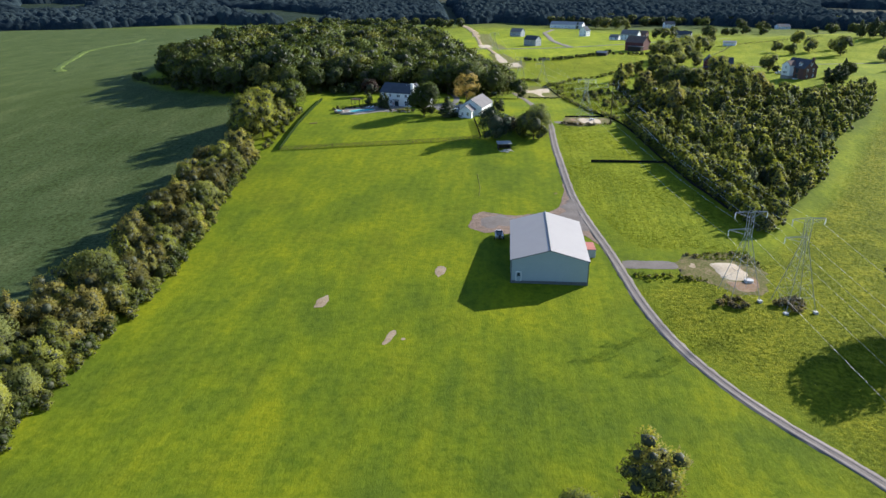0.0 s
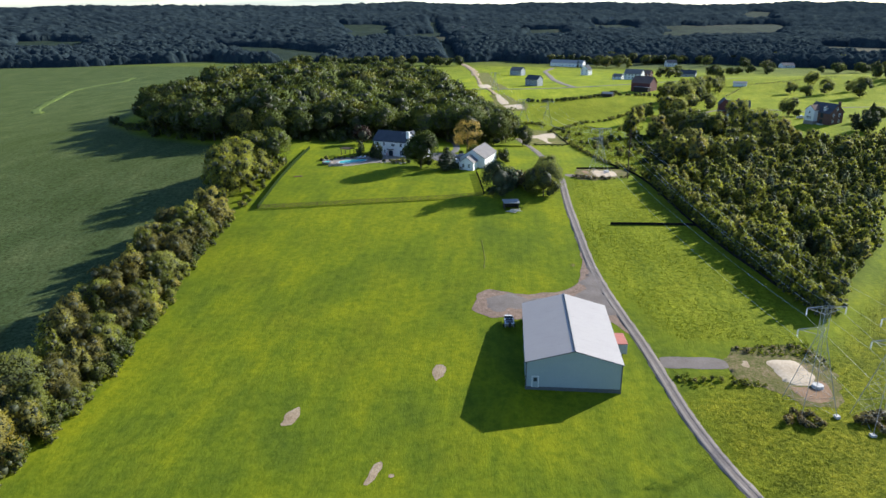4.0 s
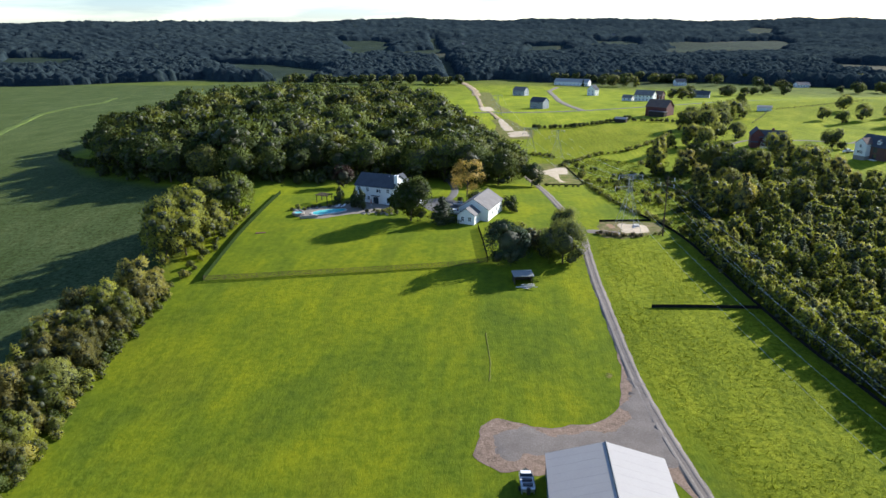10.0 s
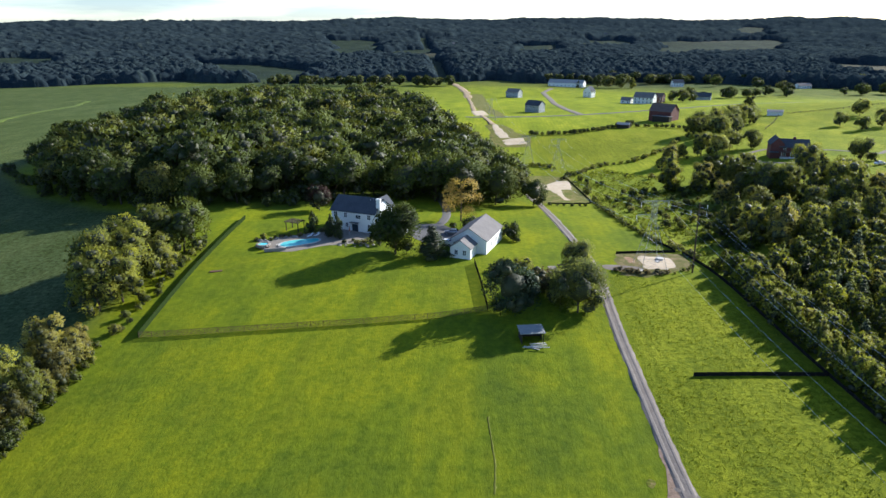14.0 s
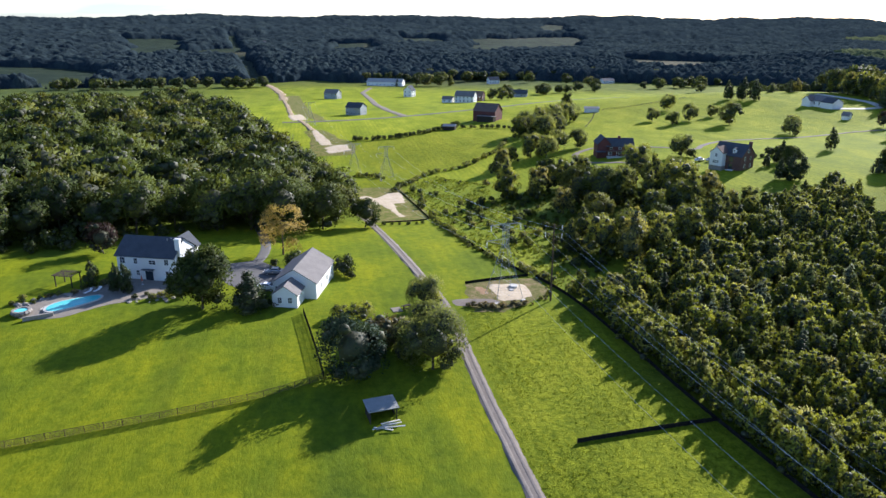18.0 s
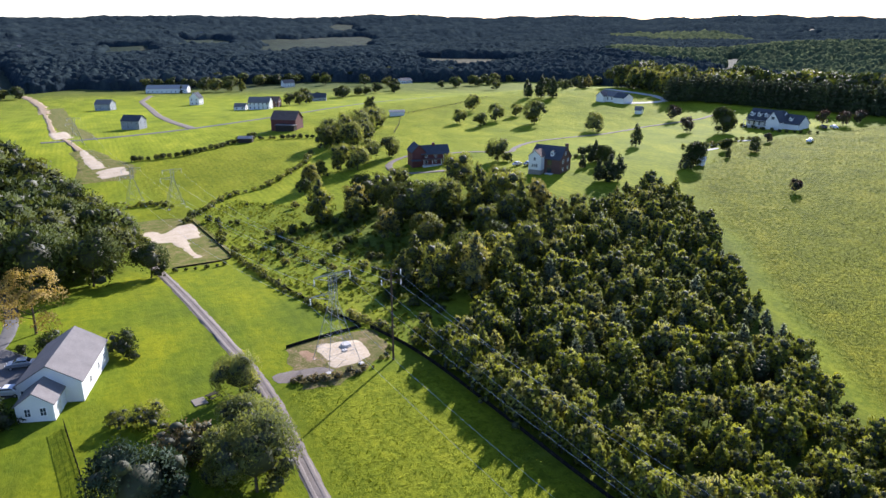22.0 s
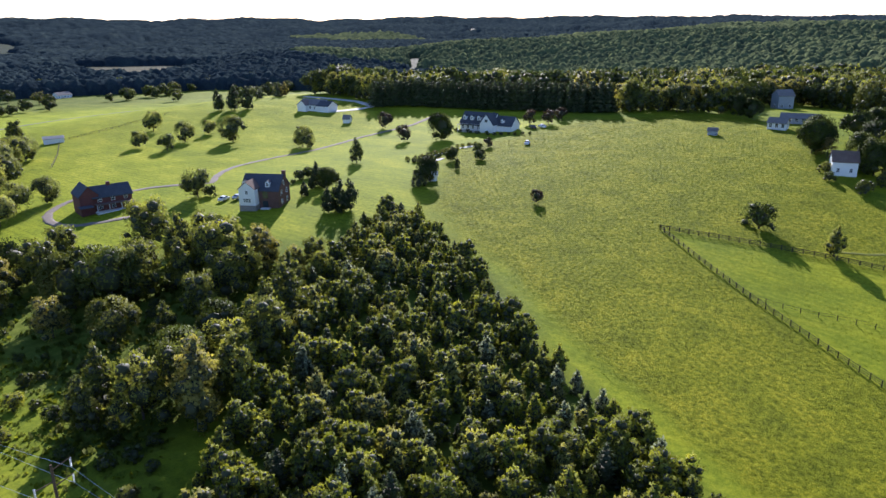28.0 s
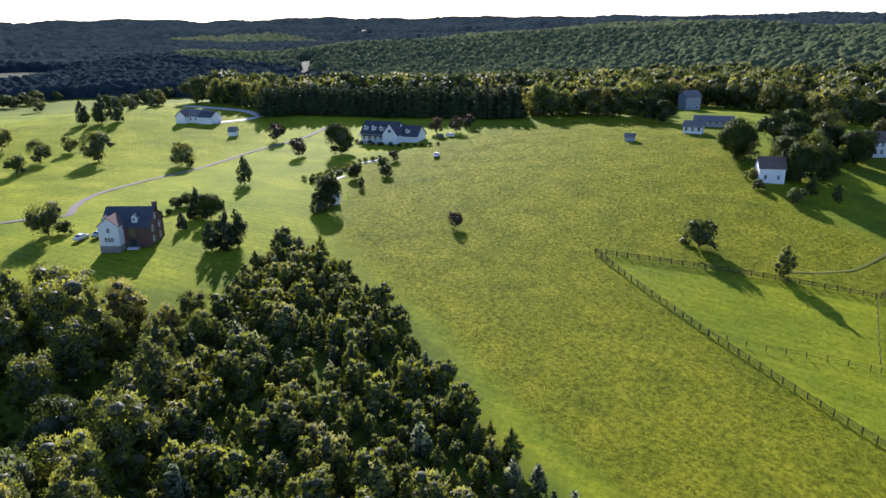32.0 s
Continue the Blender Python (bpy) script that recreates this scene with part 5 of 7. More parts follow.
# the trailer with a red top, and the boat beside the barn
tr = thing("trailer", 18.0, 14.2, 3, "small white cargo trailer with a faded red roof beside the barn", "trailer", z=gz(18, 14.2) + 0.02)
part("body", bevelled(boxed(-1.1, 1.1, -2.3, 2.3, 0.55, 2.5), 0.05), GREY_SIDING, tr)
part("roof", bevelled(boxed(-1.18, 1.18, -2.4, 2.4, 2.52, 2.66), 0.04), RED_ROOF, tr)
for sx in (-1, 1):
    for yy in (-0.5, 0.5):
        bm = bmesh.new()
        rod(bm, (sx * 1.0, yy, 0.36), (sx * 1.2, yy, 0.36), 0.36, 0.36, 14)
        part("wheel", bm, RUBBER, tr)
bm = bmesh.new()
rod(bm, (0, -2.3, 0.6), (0, -3.4, 0.55), 0.06)
part("hitch", bm, BLACK, tr)
boat = thing("boat", -2.9, 22.6, 4, "small olive and white motorboat on a trailer", "boat")
bm = bmesh.new()
prof = [(-2.4, 0.95, 0.75), (-1.4, 1.05, 0.62), (0.2, 1.05, 0.6), (1.4, 0.85, 0.66), (2.3, 0.35, 0.85), (2.7, 0.06, 1.05)]
rings = []
for yy, hw, kz in prof:
    rings.append([bm.verts.new(p) for p in ((-hw, yy, 1.35), (-hw * 0.8, yy, kz + 0.12), (0, yy, kz), (hw * 0.8, yy, kz + 0.12), (hw, yy, 1.35))])
for a, b in zip(rings, rings[1:]):
    for i in range(4):
        bm.faces.new((a[i], a[i + 1], b[i + 1], b[i]))
bm.faces.new(rings[0])
part("hull", bm, CAMO, boat, smooth=False)
bm = boxed(-0.95, 0.95, -2.3, 0.6, 1.2, 1.28)
box(bm, -0.75, 0.75, 0.9, 1.9, 1.3, 1.42)
part("deck", bm, WHITE_PAINT, boat)
for yy in (-1.5, -0.4):
    part("seat", bevelled(boxed(-0.7, 0.7, yy - 0.25, yy + 0.25, 1.28, 1.62), 0.05), DARK_PAINT, boat)
part("windscreen", boxed(-0.8, 0.8, 0.62, 0.68, 1.3, 1.75), GLASS_M, boat)
part("outboard_motor", bevelled(boxed(-0.25, 0.25, -2.85, -2.4, 0.7, 1.75), 0.06), BLACK, boat)
bm = boxed(-0.9, -0.8, -2.3, 2.0, 0.45, 0.55)
box(bm, 0.8, 0.9, -2.3, 2.0, 0.45, 0.55)
box(bm, -0.05, 0.05, 1.5, 3.6, 0.45, 0.55)
box(bm, -1.1, 1.1, -0.9, -0.8, 0.35, 0.45)
part("trailer_frame", bm, GALV, boat)
for sx in (-1, 1):
    bm = bmesh.new()
    rod(bm, (sx * 1.0, -0.85, 0.32), (sx * 1.2, -0.85, 0.32), 0.32, 0.32, 14)
    part("wheel", bm, RUBBER, boat)
    part("side_rail", boxed(sx * 0.98 - 0.03, sx * 0.98 + 0.03, -2.2, 1.4, 1.36, 1.44), GALV, boat)

# the white farmhouse by the pool
fh = house("farmhouse", -45.6, 154.4, -20, 13.4, 9.0, 5.5, 8.5, WHITE, SHINGLE, "white two-storey farmhouse with a slate-blue shingle roof", floors=0)
for xx, zz, ww, hh in ((-5.4, 3.7, 1.1, 1.3), (-2.3, 3.7, 0.8, 1.2), (1.6, 3.7, 1.5, 0.9), (4.9, 3.7, 0.9, 1.2), (-5.0, 0.9, 1.9, 1.2), (-2.0, 1.1, 0.7, 1.1), (5.2, 0.5, 1.4, 1.8)):
    add_window(fh, xx, -4.5, zz, 0, ww, hh)
add_door(fh, 0.6, -4.5, 0.0, 0, 1.8, 2.1, GLASS_M, "patio_door")
part("awning", boxed(-0.8, 2.0, -5.3, -4.5, 2.5, 2.62), SHINGLE, fh)
for zz in (0.9, 3.7):
    for yy in (-2.2, 2.0):
        add_window(fh, -6.7, yy, zz, -90)
        add_window(fh, 6.7, yy, zz, 90)
    for xx in (-5, -1.7, 1.7, 5):
        add_window(fh, xx, 4.5, zz, 180)
chimney(fh, 6.95, -2.6, -0.8, 9.2, WHITE, 0.55)
for xx, yy in ((3.6, -1.0), (4.3, -0.6)):
    bm = bmesh.new()
    rod(bm, (xx, yy, 7.4), (xx, yy, 8.6), 0.09)
    part("vent_pipe", bm, GALV, fh)
block(fh, 7.0, 6.4, 2.9, 5.0, WHITE, SHINGLE, (9.6, 1.0, 0, 0))
block(fh, 5.0, 4.6, 5.4, 7.9, WHITE, SHINGLE, (4.2, 4.2, 0, 90))
for k in range(2):
    part("garage_door", boxed(7.6 + 3.0 * k, 10.0 + 3.0 * k, 4.18, 4.26, 0.0, 2.2), TRIM, fh)

# the detached garage
gar = thing("garage", -13.6, 143.1, 74.3, "white gabled garage with a grey shingle roof and small annex", "garage")
block(gar, 14.4, 9.1, 3.4, 6.2, WHITE, SHINGLE_GREY, over=0.3)
block(gar, 5.4, 5.1, 2.7, 4.5, WHITE, SHINGLE_GREY, (-9.7, 0.5, 0, 0), 0.25)
for yy in (-0.6, 1.5):
    add_window(gar, -12.4, yy, 1.0, -90, 0.75, 1.15)
add_window(gar, -7.2, 3.6, 1.0, -90, 0.8, 1.5)
for xx in (-3, 1.5, 5):
    add_window(gar, xx, -4.55, 1.1, 0, 0.7, 1.0)
add_door(gar, -9.2, -2.05, 0.0, 0, 0.9, 2.0, TRIM)
for xx in (-3.5, 0.5, 4.5):
    part("garage_door", boxed(xx - 1.4, xx + 1.4, 4.55, 4.62, 0, 2.3), TRIM, gar)

# carport with clutter by the pines
cp = thing("carport", -2.2, 90.6, 10, "open dark timber shelter with a grey metal roof", "shelter", scale=0.84)
for sx in (-2.4, 2.4):
    for yy in (-1.7, 1.7):
        part("post", boxed(sx - 0.08, sx + 0.08, yy - 0.08, yy + 0.08, -0.4, 2.5), DARK_WOOD, cp)
bm = boxed(-2.8, 2.8, -2.1, 2.1, 2.5, 2.62)
bmesh.ops.rotate(bm, verts=bm.verts, cent=(0, 0, 2.5), matrix=Matrix.Rotation(radians(5), 3, 'X'))
part("roof", bm, surface("weathered_sheet_roof", [(0.3, (0.19, 0.20, 0.195)), (0.7, (0.30, 0.31, 0.30))], 0.8, 6.0, 0.8), cp)
part("back_wall", boxed(-2.4, 2.4, 1.62, 1.7, -0.3, 2.45), DARK_WOOD, cp)
part("side_wall", boxed(-2.45, -2.37, -1.6, 1.6, -0.3, 2.45), DARK_WOOD, cp)
part("side_wall", boxed(2.37, 2.45, -0.3, 1.6, -0.3, 2.45), DARK_WOOD, cp)
for i in range(7):
    lx, ly = -2.6 + rng.uniform(0, 2.4), 87.6 + rng.uniform(-0.7, 0.7)
    pl = thing("plank", lx, ly, rng.uniform(-25, 25), "weathered grey board lying in the grass", "board", "boards by the shelter", gz(lx, ly) + 0.06 + 0.09 * i)
    part("board", boxed(-1.5, 1.5, -0.12, 0.12, -0.04, 0.04), GALV if i % 2 else CONCRETE, pl)

# brick house with a white gabled wing
bh = house("brick_house", 145.5, 239.2, -60.7, 11.6, 9.0, 5.4, 9.2, BRICK, SHINGLE, "red brick house with dark slate roof and white gabled wing", floors=0)
block(bh, 5.2, 5.0, 6.2, 8.2, WHITE, SHINGLE_BROWN, (-2.9, -4.6, 0, 90), 0.3)
part("foundation", boxed(-5.45, -0.35, -7.3, -4.4, -1.5, 1.2), STONE, bh)
add_window(bh, -2.9, -7.2, 4.6, 0, 0.8, 1.1)
for xx in (-3.7, -2.9, -2.1):
    add_window(bh, xx, -7.2, 2.2, 0, 0.65, 1.1)
add_door(bh, 1.6, -4.5, 0, 0, 1.7, 2.1, GLASS_M, "patio_door")
part("porch", boxed(0.4, 3.2, -5.8, -4.5, -0.8, 0.1), TRIM, bh)
part("balcony_opening", boxed(0.9, 2.5, -4.56, -4.48, 2.9, 4.9), GLASS_M, bh)
dormer(bh, 2.3, -2.7, 6.2, 1.3, 1.4, 2.4)
dormer(bh, -4.9, -2.7, 6.2, 1.2, 1.3, 2.4)
for zz, yy in ((0.9, -2), (0.9, 2), (3.6, -2), (3.6, 2), (6.3, 0)):
    add_window(bh, 5.8, yy, zz, 90, 0.9, 1.3)
for xx in (-4, 0, 4):
    add_window(bh, xx, 4.5, 1.0, 180)
    add_window(bh, xx, 4.5, 3.7, 180)
chimney(bh, 5.6, 1.2, 6, 10.3, BRICK, 0.5)

# red farmhouse
rf = house("red_farmhouse", 119.5, 285.0, -12, 11.5, 7.5, 4.6, 7.4, REDWOOD, SHINGLE, "dark red farmhouse with grey roof and open porch", floors=2, front=3, side=2)
block(rf, 9.5, 5.5, 5.4, 8.2, REDWOOD, SHINGLE, (-6.8, 1.0, 0, 90), 0.35)
part("porch_roof", boxed(-5.6, 5.6, -6.2, -3.7, 2.5, 2.65), SHINGLE_BROWN, rf)
for xx in (-5.3, -1.8, 1.8, 5.3):
    part("porch_post", boxed(xx - 0.09, xx + 0.09, -6.1, -5.9, -0.8, 2.5), TRIM, rf)
part("porch_skirt", boxed(-5.5, 5.5, -6.1, -3.75, -1.2, 0.3), WHITE, rf)
part("cupola", boxed(-0.5, 0.5, -0.5, 0.5, 7.2, 8.4), REDWOOD, rf)
part("shed_roof", boxed(-10.4, -6.4, -7.2, -3.4, 2.4, 2.55), SHINGLE, rf)

# long white house with dormers
wh = house("long_white_house", 275.2, 253.5, -83, 16.0, 9.5, 3.4, 7.6, WHITE, SHINGLE, "long white house with grey roof, dormers and porch", floors=1, front=6, side=2)
for xx in (-6, -2.4, 1.2):
    dormer(wh, xx, -2.9, 4.6, 1.5, 1.5, 2.6)
block(wh, 7.5, 6.5, 3.6, 7.8, WHITE, SHINGLE, (6.4, -3.2, 0, 90), 0.35)
add_window(wh, 6.4, -7.0, 4.4, 0, 1.4, 1.2)
block(wh, 8.5, 8.0, 3.0, 6.4, WHITE, SHINGLE, (12.4, 1.0, 0, 0))
dormer(wh, 12.0, -1.6, 4.0, 1.3, 1.2, 2.2)
part("porch_roof", boxed(-8.4, 3.0, -6.8, -4.7, 2.6, 2.75), SHINGLE, wh)
for k in range(6):
    part("porch_post", boxed(-8.2 + 2.1 * k, -8.05 + 2.1 * k, -6.7, -6.55, -0.8, 2.6), TRIM, wh)
part("porch_floor", boxed(-8.4, 3.0, -6.8, -4.75, -1.0, 0.15), CONCRETE, wh)

# white ranch house
rh = house("ranch_house", 285.0, 376.0, -81, 16.0, 9.0, 3.0, 5.6, WHITE, SHINGLE_GREY, "low white ranch house with grey roof on a knoll", floors=1, front=5, side=2)
block(rh, 8, 8, 2.9, 5.2, WHITE, SHINGLE, (9.5, -1.5, 0, 0))
block(rh, 5, 6, 3.0, 5.4, WHITE, SHINGLE, (-4, -4.6, 0, 90))

# other farms and sheds
rb = house("red_barn", 98, 436, -38, 15, 11, 6.2, 10.4, REDWOOD, SHINGLE_BROWN, "big dark red timber barn with a rusty roof", "barn", 0)
part("lean_to", boxed(-3, 8, -9.5, -5.5, -1, 3.4), DARK_WOOD, rb)
part("lean_to_roof", boxed(-3.4, 8.4, -9.9, -5.3, 3.4, 3.6), SHINGLE_GREY, rb)
part("barn_door", boxed(-2, 2, -5.58, -5.5, 0, 4), DARK_WOOD, rb)
house("grey_house", 20.5, 515, -34, 12, 9, 5.6, 8.6, GREY_SIDING, SHINGLE, "grey two-storey house alone in a bright field", floors=2, front=4, side=2)
house("grey_house", 10, 722, -30, 14, 10, 5.6, 9, GREY_SIDING, SHINGLE_GREY, "grey two-storey house with a light garage wing", floors=2, front=4, side=2)
sp = house("white_house", 87, 724, 55, 9, 9, 6.5, 11, WHITE, SHINGLE, "tall narrow white house in the valley", floors=2, front=2, side=2)
house("white_farmhouse", 120, 606, -30, 17, 10, 5.6, 9.5, WHITE, SHINGLE_GREY, "white farmhouse with a broad grey roof", floors=2, front=5, side=2)
house("white_garage", 106, 614, -30, 9, 7, 3.0, 5.2, WHITE, SHINGLE_GREY, "low white garage beside the farmhouse", "garage", 1, 2, 1)
house("brick_farmhouse", 134, 622, -30, 11, 9, 5.2, 8.4, BRICK, SHINGLE_BROWN, "brick farm building with a brown roof", floors=2, front=3, side=2)
house("long_shed", 82, 912, -23, 46, 14, 5.0, 8.6, WHITE, STEEL_ROOF, "very long white farm shed with a pale roof", "shed", 1, 9, 2)
house("white_house", 220, 908, 10, 14, 9, 5.2, 8.6, WHITE, SHINGLE, "white house among distant valley trees", floors=2, front=4, side=2)
house("grey_house", 186, 674, -20, 18, 10, 3.4, 6.8, GREY_SIDING, SHINGLE, "low grey house beside valley trees", floors=1, front=5, side=2)
house("white_house", 354, 858, 10, 16, 10, 3.2, 6.0, WHITE, SHINGLE_GREY, "low white house on a distant green slope", floors=1, front=5, side=2)
house("grey_house", 484, 930, -20, 18, 11, 4.0, 8.0, GREY_SIDING, SHINGLE, "wide grey-roofed house in the distance", floors=1, front=5, side=2)
house("grey_house", 560, 645, -60, 20, 12, 4.2, 9.0, WHITE, SHINGLE_GREY, "large pale house with steep grey gables", floors=1, front=5, side=2)
house("grey_barn", 404, 161, -46, 8, 7, 6.6, 9.2, GREY_SIDING, SHINGLE_GREY, "tall grey barn in front of the eastern woods", "barn", 1, 2, 1)
house("white_shed", 325.5, 141.8, -88, 7, 5, 2.7, 4.4, WHITE, SHINGLE_GREY, "white outbuilding with a grey roof", "shed", 1, 3, 1)
lg = house("low_stable", 344, 138, -80, 15, 6, 2.4, 4.0, GREY_SIDING, SHINGLE_GREY, "long low grey stable at the wood's edge", "stable", 1, 6, 1)
rs = thing("white_outbuilding", 274, 107.5, -70, "white gambrel outbuilding with a faded red-brown roof", "outbuilding")
block(rs, 7.4, 6.4, 4.4, 7.2, WHITE, SHINGLE_BROWN)
face_windows(rs, 7.4, 6.4, 4.4, 1, 2, 2, (0.8, 1.2))
house("white_house", 324, 80, -50, 9.5, 8, 5.0, 7.8, WHITE, SHINGLE_BROWN, "white two-storey house with a brown roof", floors=2, front=4, side=2)
house("garden_shed", 301.5, 159.5, -80, 3.4, 2.6, 1.8, 2.7, GREY_SIDING, SHINGLE_GREY, "small grey garden shed in the meadow", "shed", 0)
house("run_in_shed", 166, 434, -20, 9, 4.5, 2.4, 3.3, WHITE, STEEL_ROOF, "low white animal shelter in the paddock", "shed", 0)
house("run_in_shed", 68, 406, -25, 7, 4, 2.3, 3.2, DARK_WOOD, STEEL_ROOF, "dark shelter with a pale roof by the field hedge", "shed", 0)
house("garden_shed", 268.5, 333, -60, 3.6, 3.6, 2.2, 3.8, WHITE, SHINGLE_GREY, "small white gazebo-like shed below the ranch house", "shed", 0)
house("garden_shed", 193.5, 213.5, -50, 3, 2.6, 2.0, 3.0, WHITE, WHITE, "small white shed behind dark bushes", "shed", 0)
house("white_house", 590, 420, -60, 14, 9, 6, 10, WHITE, SHINGLE_GREY, "white house rising out of distant woods", floors=2, front=4, side=2)


# ---- pool terrace ----
sheet("pool_terrace", [(-70, 137.4), (-68, 133.4), (-63.4, 131.9), (-59.2, 132.2), (-52, 137.2), (-46, 139), (-40.5, 142), (-39.8, 146), (-41.5, 149), (-51, 152), (-53.6, 149.6), (-58, 146), (-64.4, 143.6)], PAVING, 0.09, 0.15, 30, label="stone-paved terrace round the swimming pool", category="terrace")
pool_outline = [(-63.7, 136.4), (-62.2, 139.6), (-58, 141.2), (-54.7, 142.6), (-53.7, 140.4), (-55.6, 138.3), (-59.6, 135.2), (-62.1, 133.9)]
pl_z = gz(-58.5, 138.3)
pool = thing("swimming_pool", -58.5, 138.3, 0, "turquoise swimming pool with a pale stone rim", "swimming pool", z=pl_z)


def flat_outline(points, z0, z1, cx, cy, grow=1.0, step=0.6):
    q = smooth_line(points + points[:2], step)
    bm = bmesh.new()
    lo = [bm.verts.new(((x - cx) * grow, (y - cy) * grow, z0)) for x, y in q[:-int(2 / step)]]
    hi = [bm.verts.new((v.co.x, v.co.y, z1)) for v in lo]
    bm.faces.new(hi)
    n = len(lo)
    for i in range(n):
        bm.faces.new((lo[i], lo[(i + 1) % n], hi[(i + 1) % n], hi[i]))
    bmesh.ops.recalc_face_normals(bm, faces=bm.faces)
    return bm


part("rim", flat_outline(pool_outline, -0.6, 0.30, -58.5, 138.3, 1.10), CONCRETE, pool)
part("water", flat_outline(pool_outline, -0.5, 0.315, -58.5, 138.3), WATER, pool)
spa = thing("spa", -67.2, 135.2, 0, "round raised stone spa beside the pool", "spa")
bm = bmesh.new()
for k in range(14):
    a0, a1 = k * math.pi / 7, (k + 1) * math.pi / 7
    rod(bm, (1.5 * math.cos(a0), 1.5 * math.sin(a0), 0.5), (1.5 * math.cos(a1), 1.5 * math.sin(a1), 0.5), 0.45, 0.45, 6)
part("stone_ring", bm, STONE, spa)
bm = bmesh.new()
rod(bm, (0, 0, 0.2), (0, 0, 0.75), 1.2, 1.2, 20)
part("water", bm, WATER, spa)
low = thing("garden_wall", -63.4, 132.6, 18, "low pale stone wall at the pool's edge", "garden wall")
part("stone", bevelled(boxed(-2.6, 2.6, -0.3, 0.3, -0.5, 0.75), 0.06), STONE, low)
pg = thing("pergola", -62.8, 149.2, -20, "dark timber pergola behind the pool", "pergola")
for sx in (-1.9, 1.9):
    for yy in (-1.4, 1.4):
        part("post", boxed(sx - 0.09, sx + 0.09, yy - 0.09, yy + 0.09, -0.3, 2.4), DARK_WOOD, pg)
for k in range(9):
    part("rafter", boxed(-2.2 + 0.52 * k, -2.1 + 0.52 * k, -1.9, 1.9, 2.5, 2.66), DARK_WOOD, pg)
for yy in (-1.4, 1.4):
    part("beam", boxed(-2.3, 2.3, yy - 0.06, yy + 0.06, 2.35, 2.5), DARK_WOOD, pg)
for k in range(2):
    x, y = -57.5 + k * 1.6, 143.8 + 0.7 * k
    lc = thing("sun_lounger", x, y, 60, "pale sun lounger beside the pool", "lounger", "loungers by the pool")
    part("seat", boxed(-0.9, 0.5, -0.33, 0.33, 0.3, 0.38), TRIM, lc)
    bm = boxed(0.0, 0.75, -0.33, 0.33, -0.04, 0.04)
    bb = part("backrest", bm, TRIM, lc)
    bb.matrix_basis = pose(0.5, 0, 0.36, 0, -35, 0)
    for sx in (-0.8, 0.4):
        for sy in (-0.28, 0.28):
            part("leg", boxed(sx - 0.03, sx + 0.03, sy - 0.03, sy + 0.03, 0, 0.3), GALV, lc)
for k in range(22):
    x, y = -49 + rng.uniform(0, 9), 138.6 + rng.uniform(-1.4, 2.4)
    st = thing("garden_rock", x, y, rng.uniform(0, 360), "pale rounded rock in the terrace bed", "rock", "rocks of the terrace bed")
    bm = bmesh.new()
    bmesh.ops.create_icosphere(bm, subdivisions=1, radius=rng.uniform(0.25, 0.6))
    for v in bm.verts:
        v.co *= rng.uniform(0.8, 1.15)
        v.co.z *= 0.7
    part("stone", bm, STONE, st)
for x, y, h, k in ((-47.5, 139.5, 1.2, "shrub"), (-44, 138.6, 1.6, "olive_shrub"), (-42.6, 140.2, 1.3, "bramble"), (-45.5, 141, 1.0, "shrub"), (-69.2, 141.6, 1.6, "olive_shrub"), (-70.4, 139.6, 1.1, "shrub"), (-40.6, 139.6, 2.2, "olive_shrub"), (-38.4, 138.6, 1.6, "shrub"), (-50.8, 144.4, 1.0, "shrub"), (-66, 141.8, 1.0, "shrub")):
    plant(k, x, y, h, "leafy garden shrub in the terrace bed", "shrub", "garden shrubs", "shrub")
um = thing("parasol", -47.6, 147.2, 0, "closed red parasol on the terrace", "parasol")
bm = bmesh.new()
rod(bm, (0, 0, 0), (0, 0, 2.4), 0.03)
part("pole", bm, TRIM, um)
bm = bmesh.new()
rod(bm, (0, 0, 0.9), (0, 0, 2.3), 0.22, 0.05, 8)
part("canopy", bm, RED_ROOF, um)
part("base", bevelled(boxed(-0.3, 0.3, -0.3, 0.3, 0, 0.1), 0.03), CONCRETE, um)

for k in range(26):
    t = k / 25
    x, y = -69.6 + 14 * t + rng.normal(0, 0.5), 139.4 + 7.6 * t + rng.normal(0, 0.6)
    st = thing("garden_rock", x, y, rng.uniform(0, 360), "weathered brown rock banked behind the pool", "rock", "rocks behind the pool")
    bm = bmesh.new()
    bmesh.ops.create_icosphere(bm, subdivisions=1, radius=rng.uniform(0.35, 0.8))
    for v in bm.verts:
        v.co *= rng.uniform(0.8, 1.15)
        v.co.z *= 0.75
    part("stone", bm, STONE, st)
    if k % 3 == 0:
        plant(("shrub", "olive_shrub", "russet_shrub")[k // 3 % 3], x + 0.8, y + 0.9, rng.uniform(0.9, 1.8), "leafy shrub among the rocks behind the pool", "shrub", "garden shrubs", "shrub")

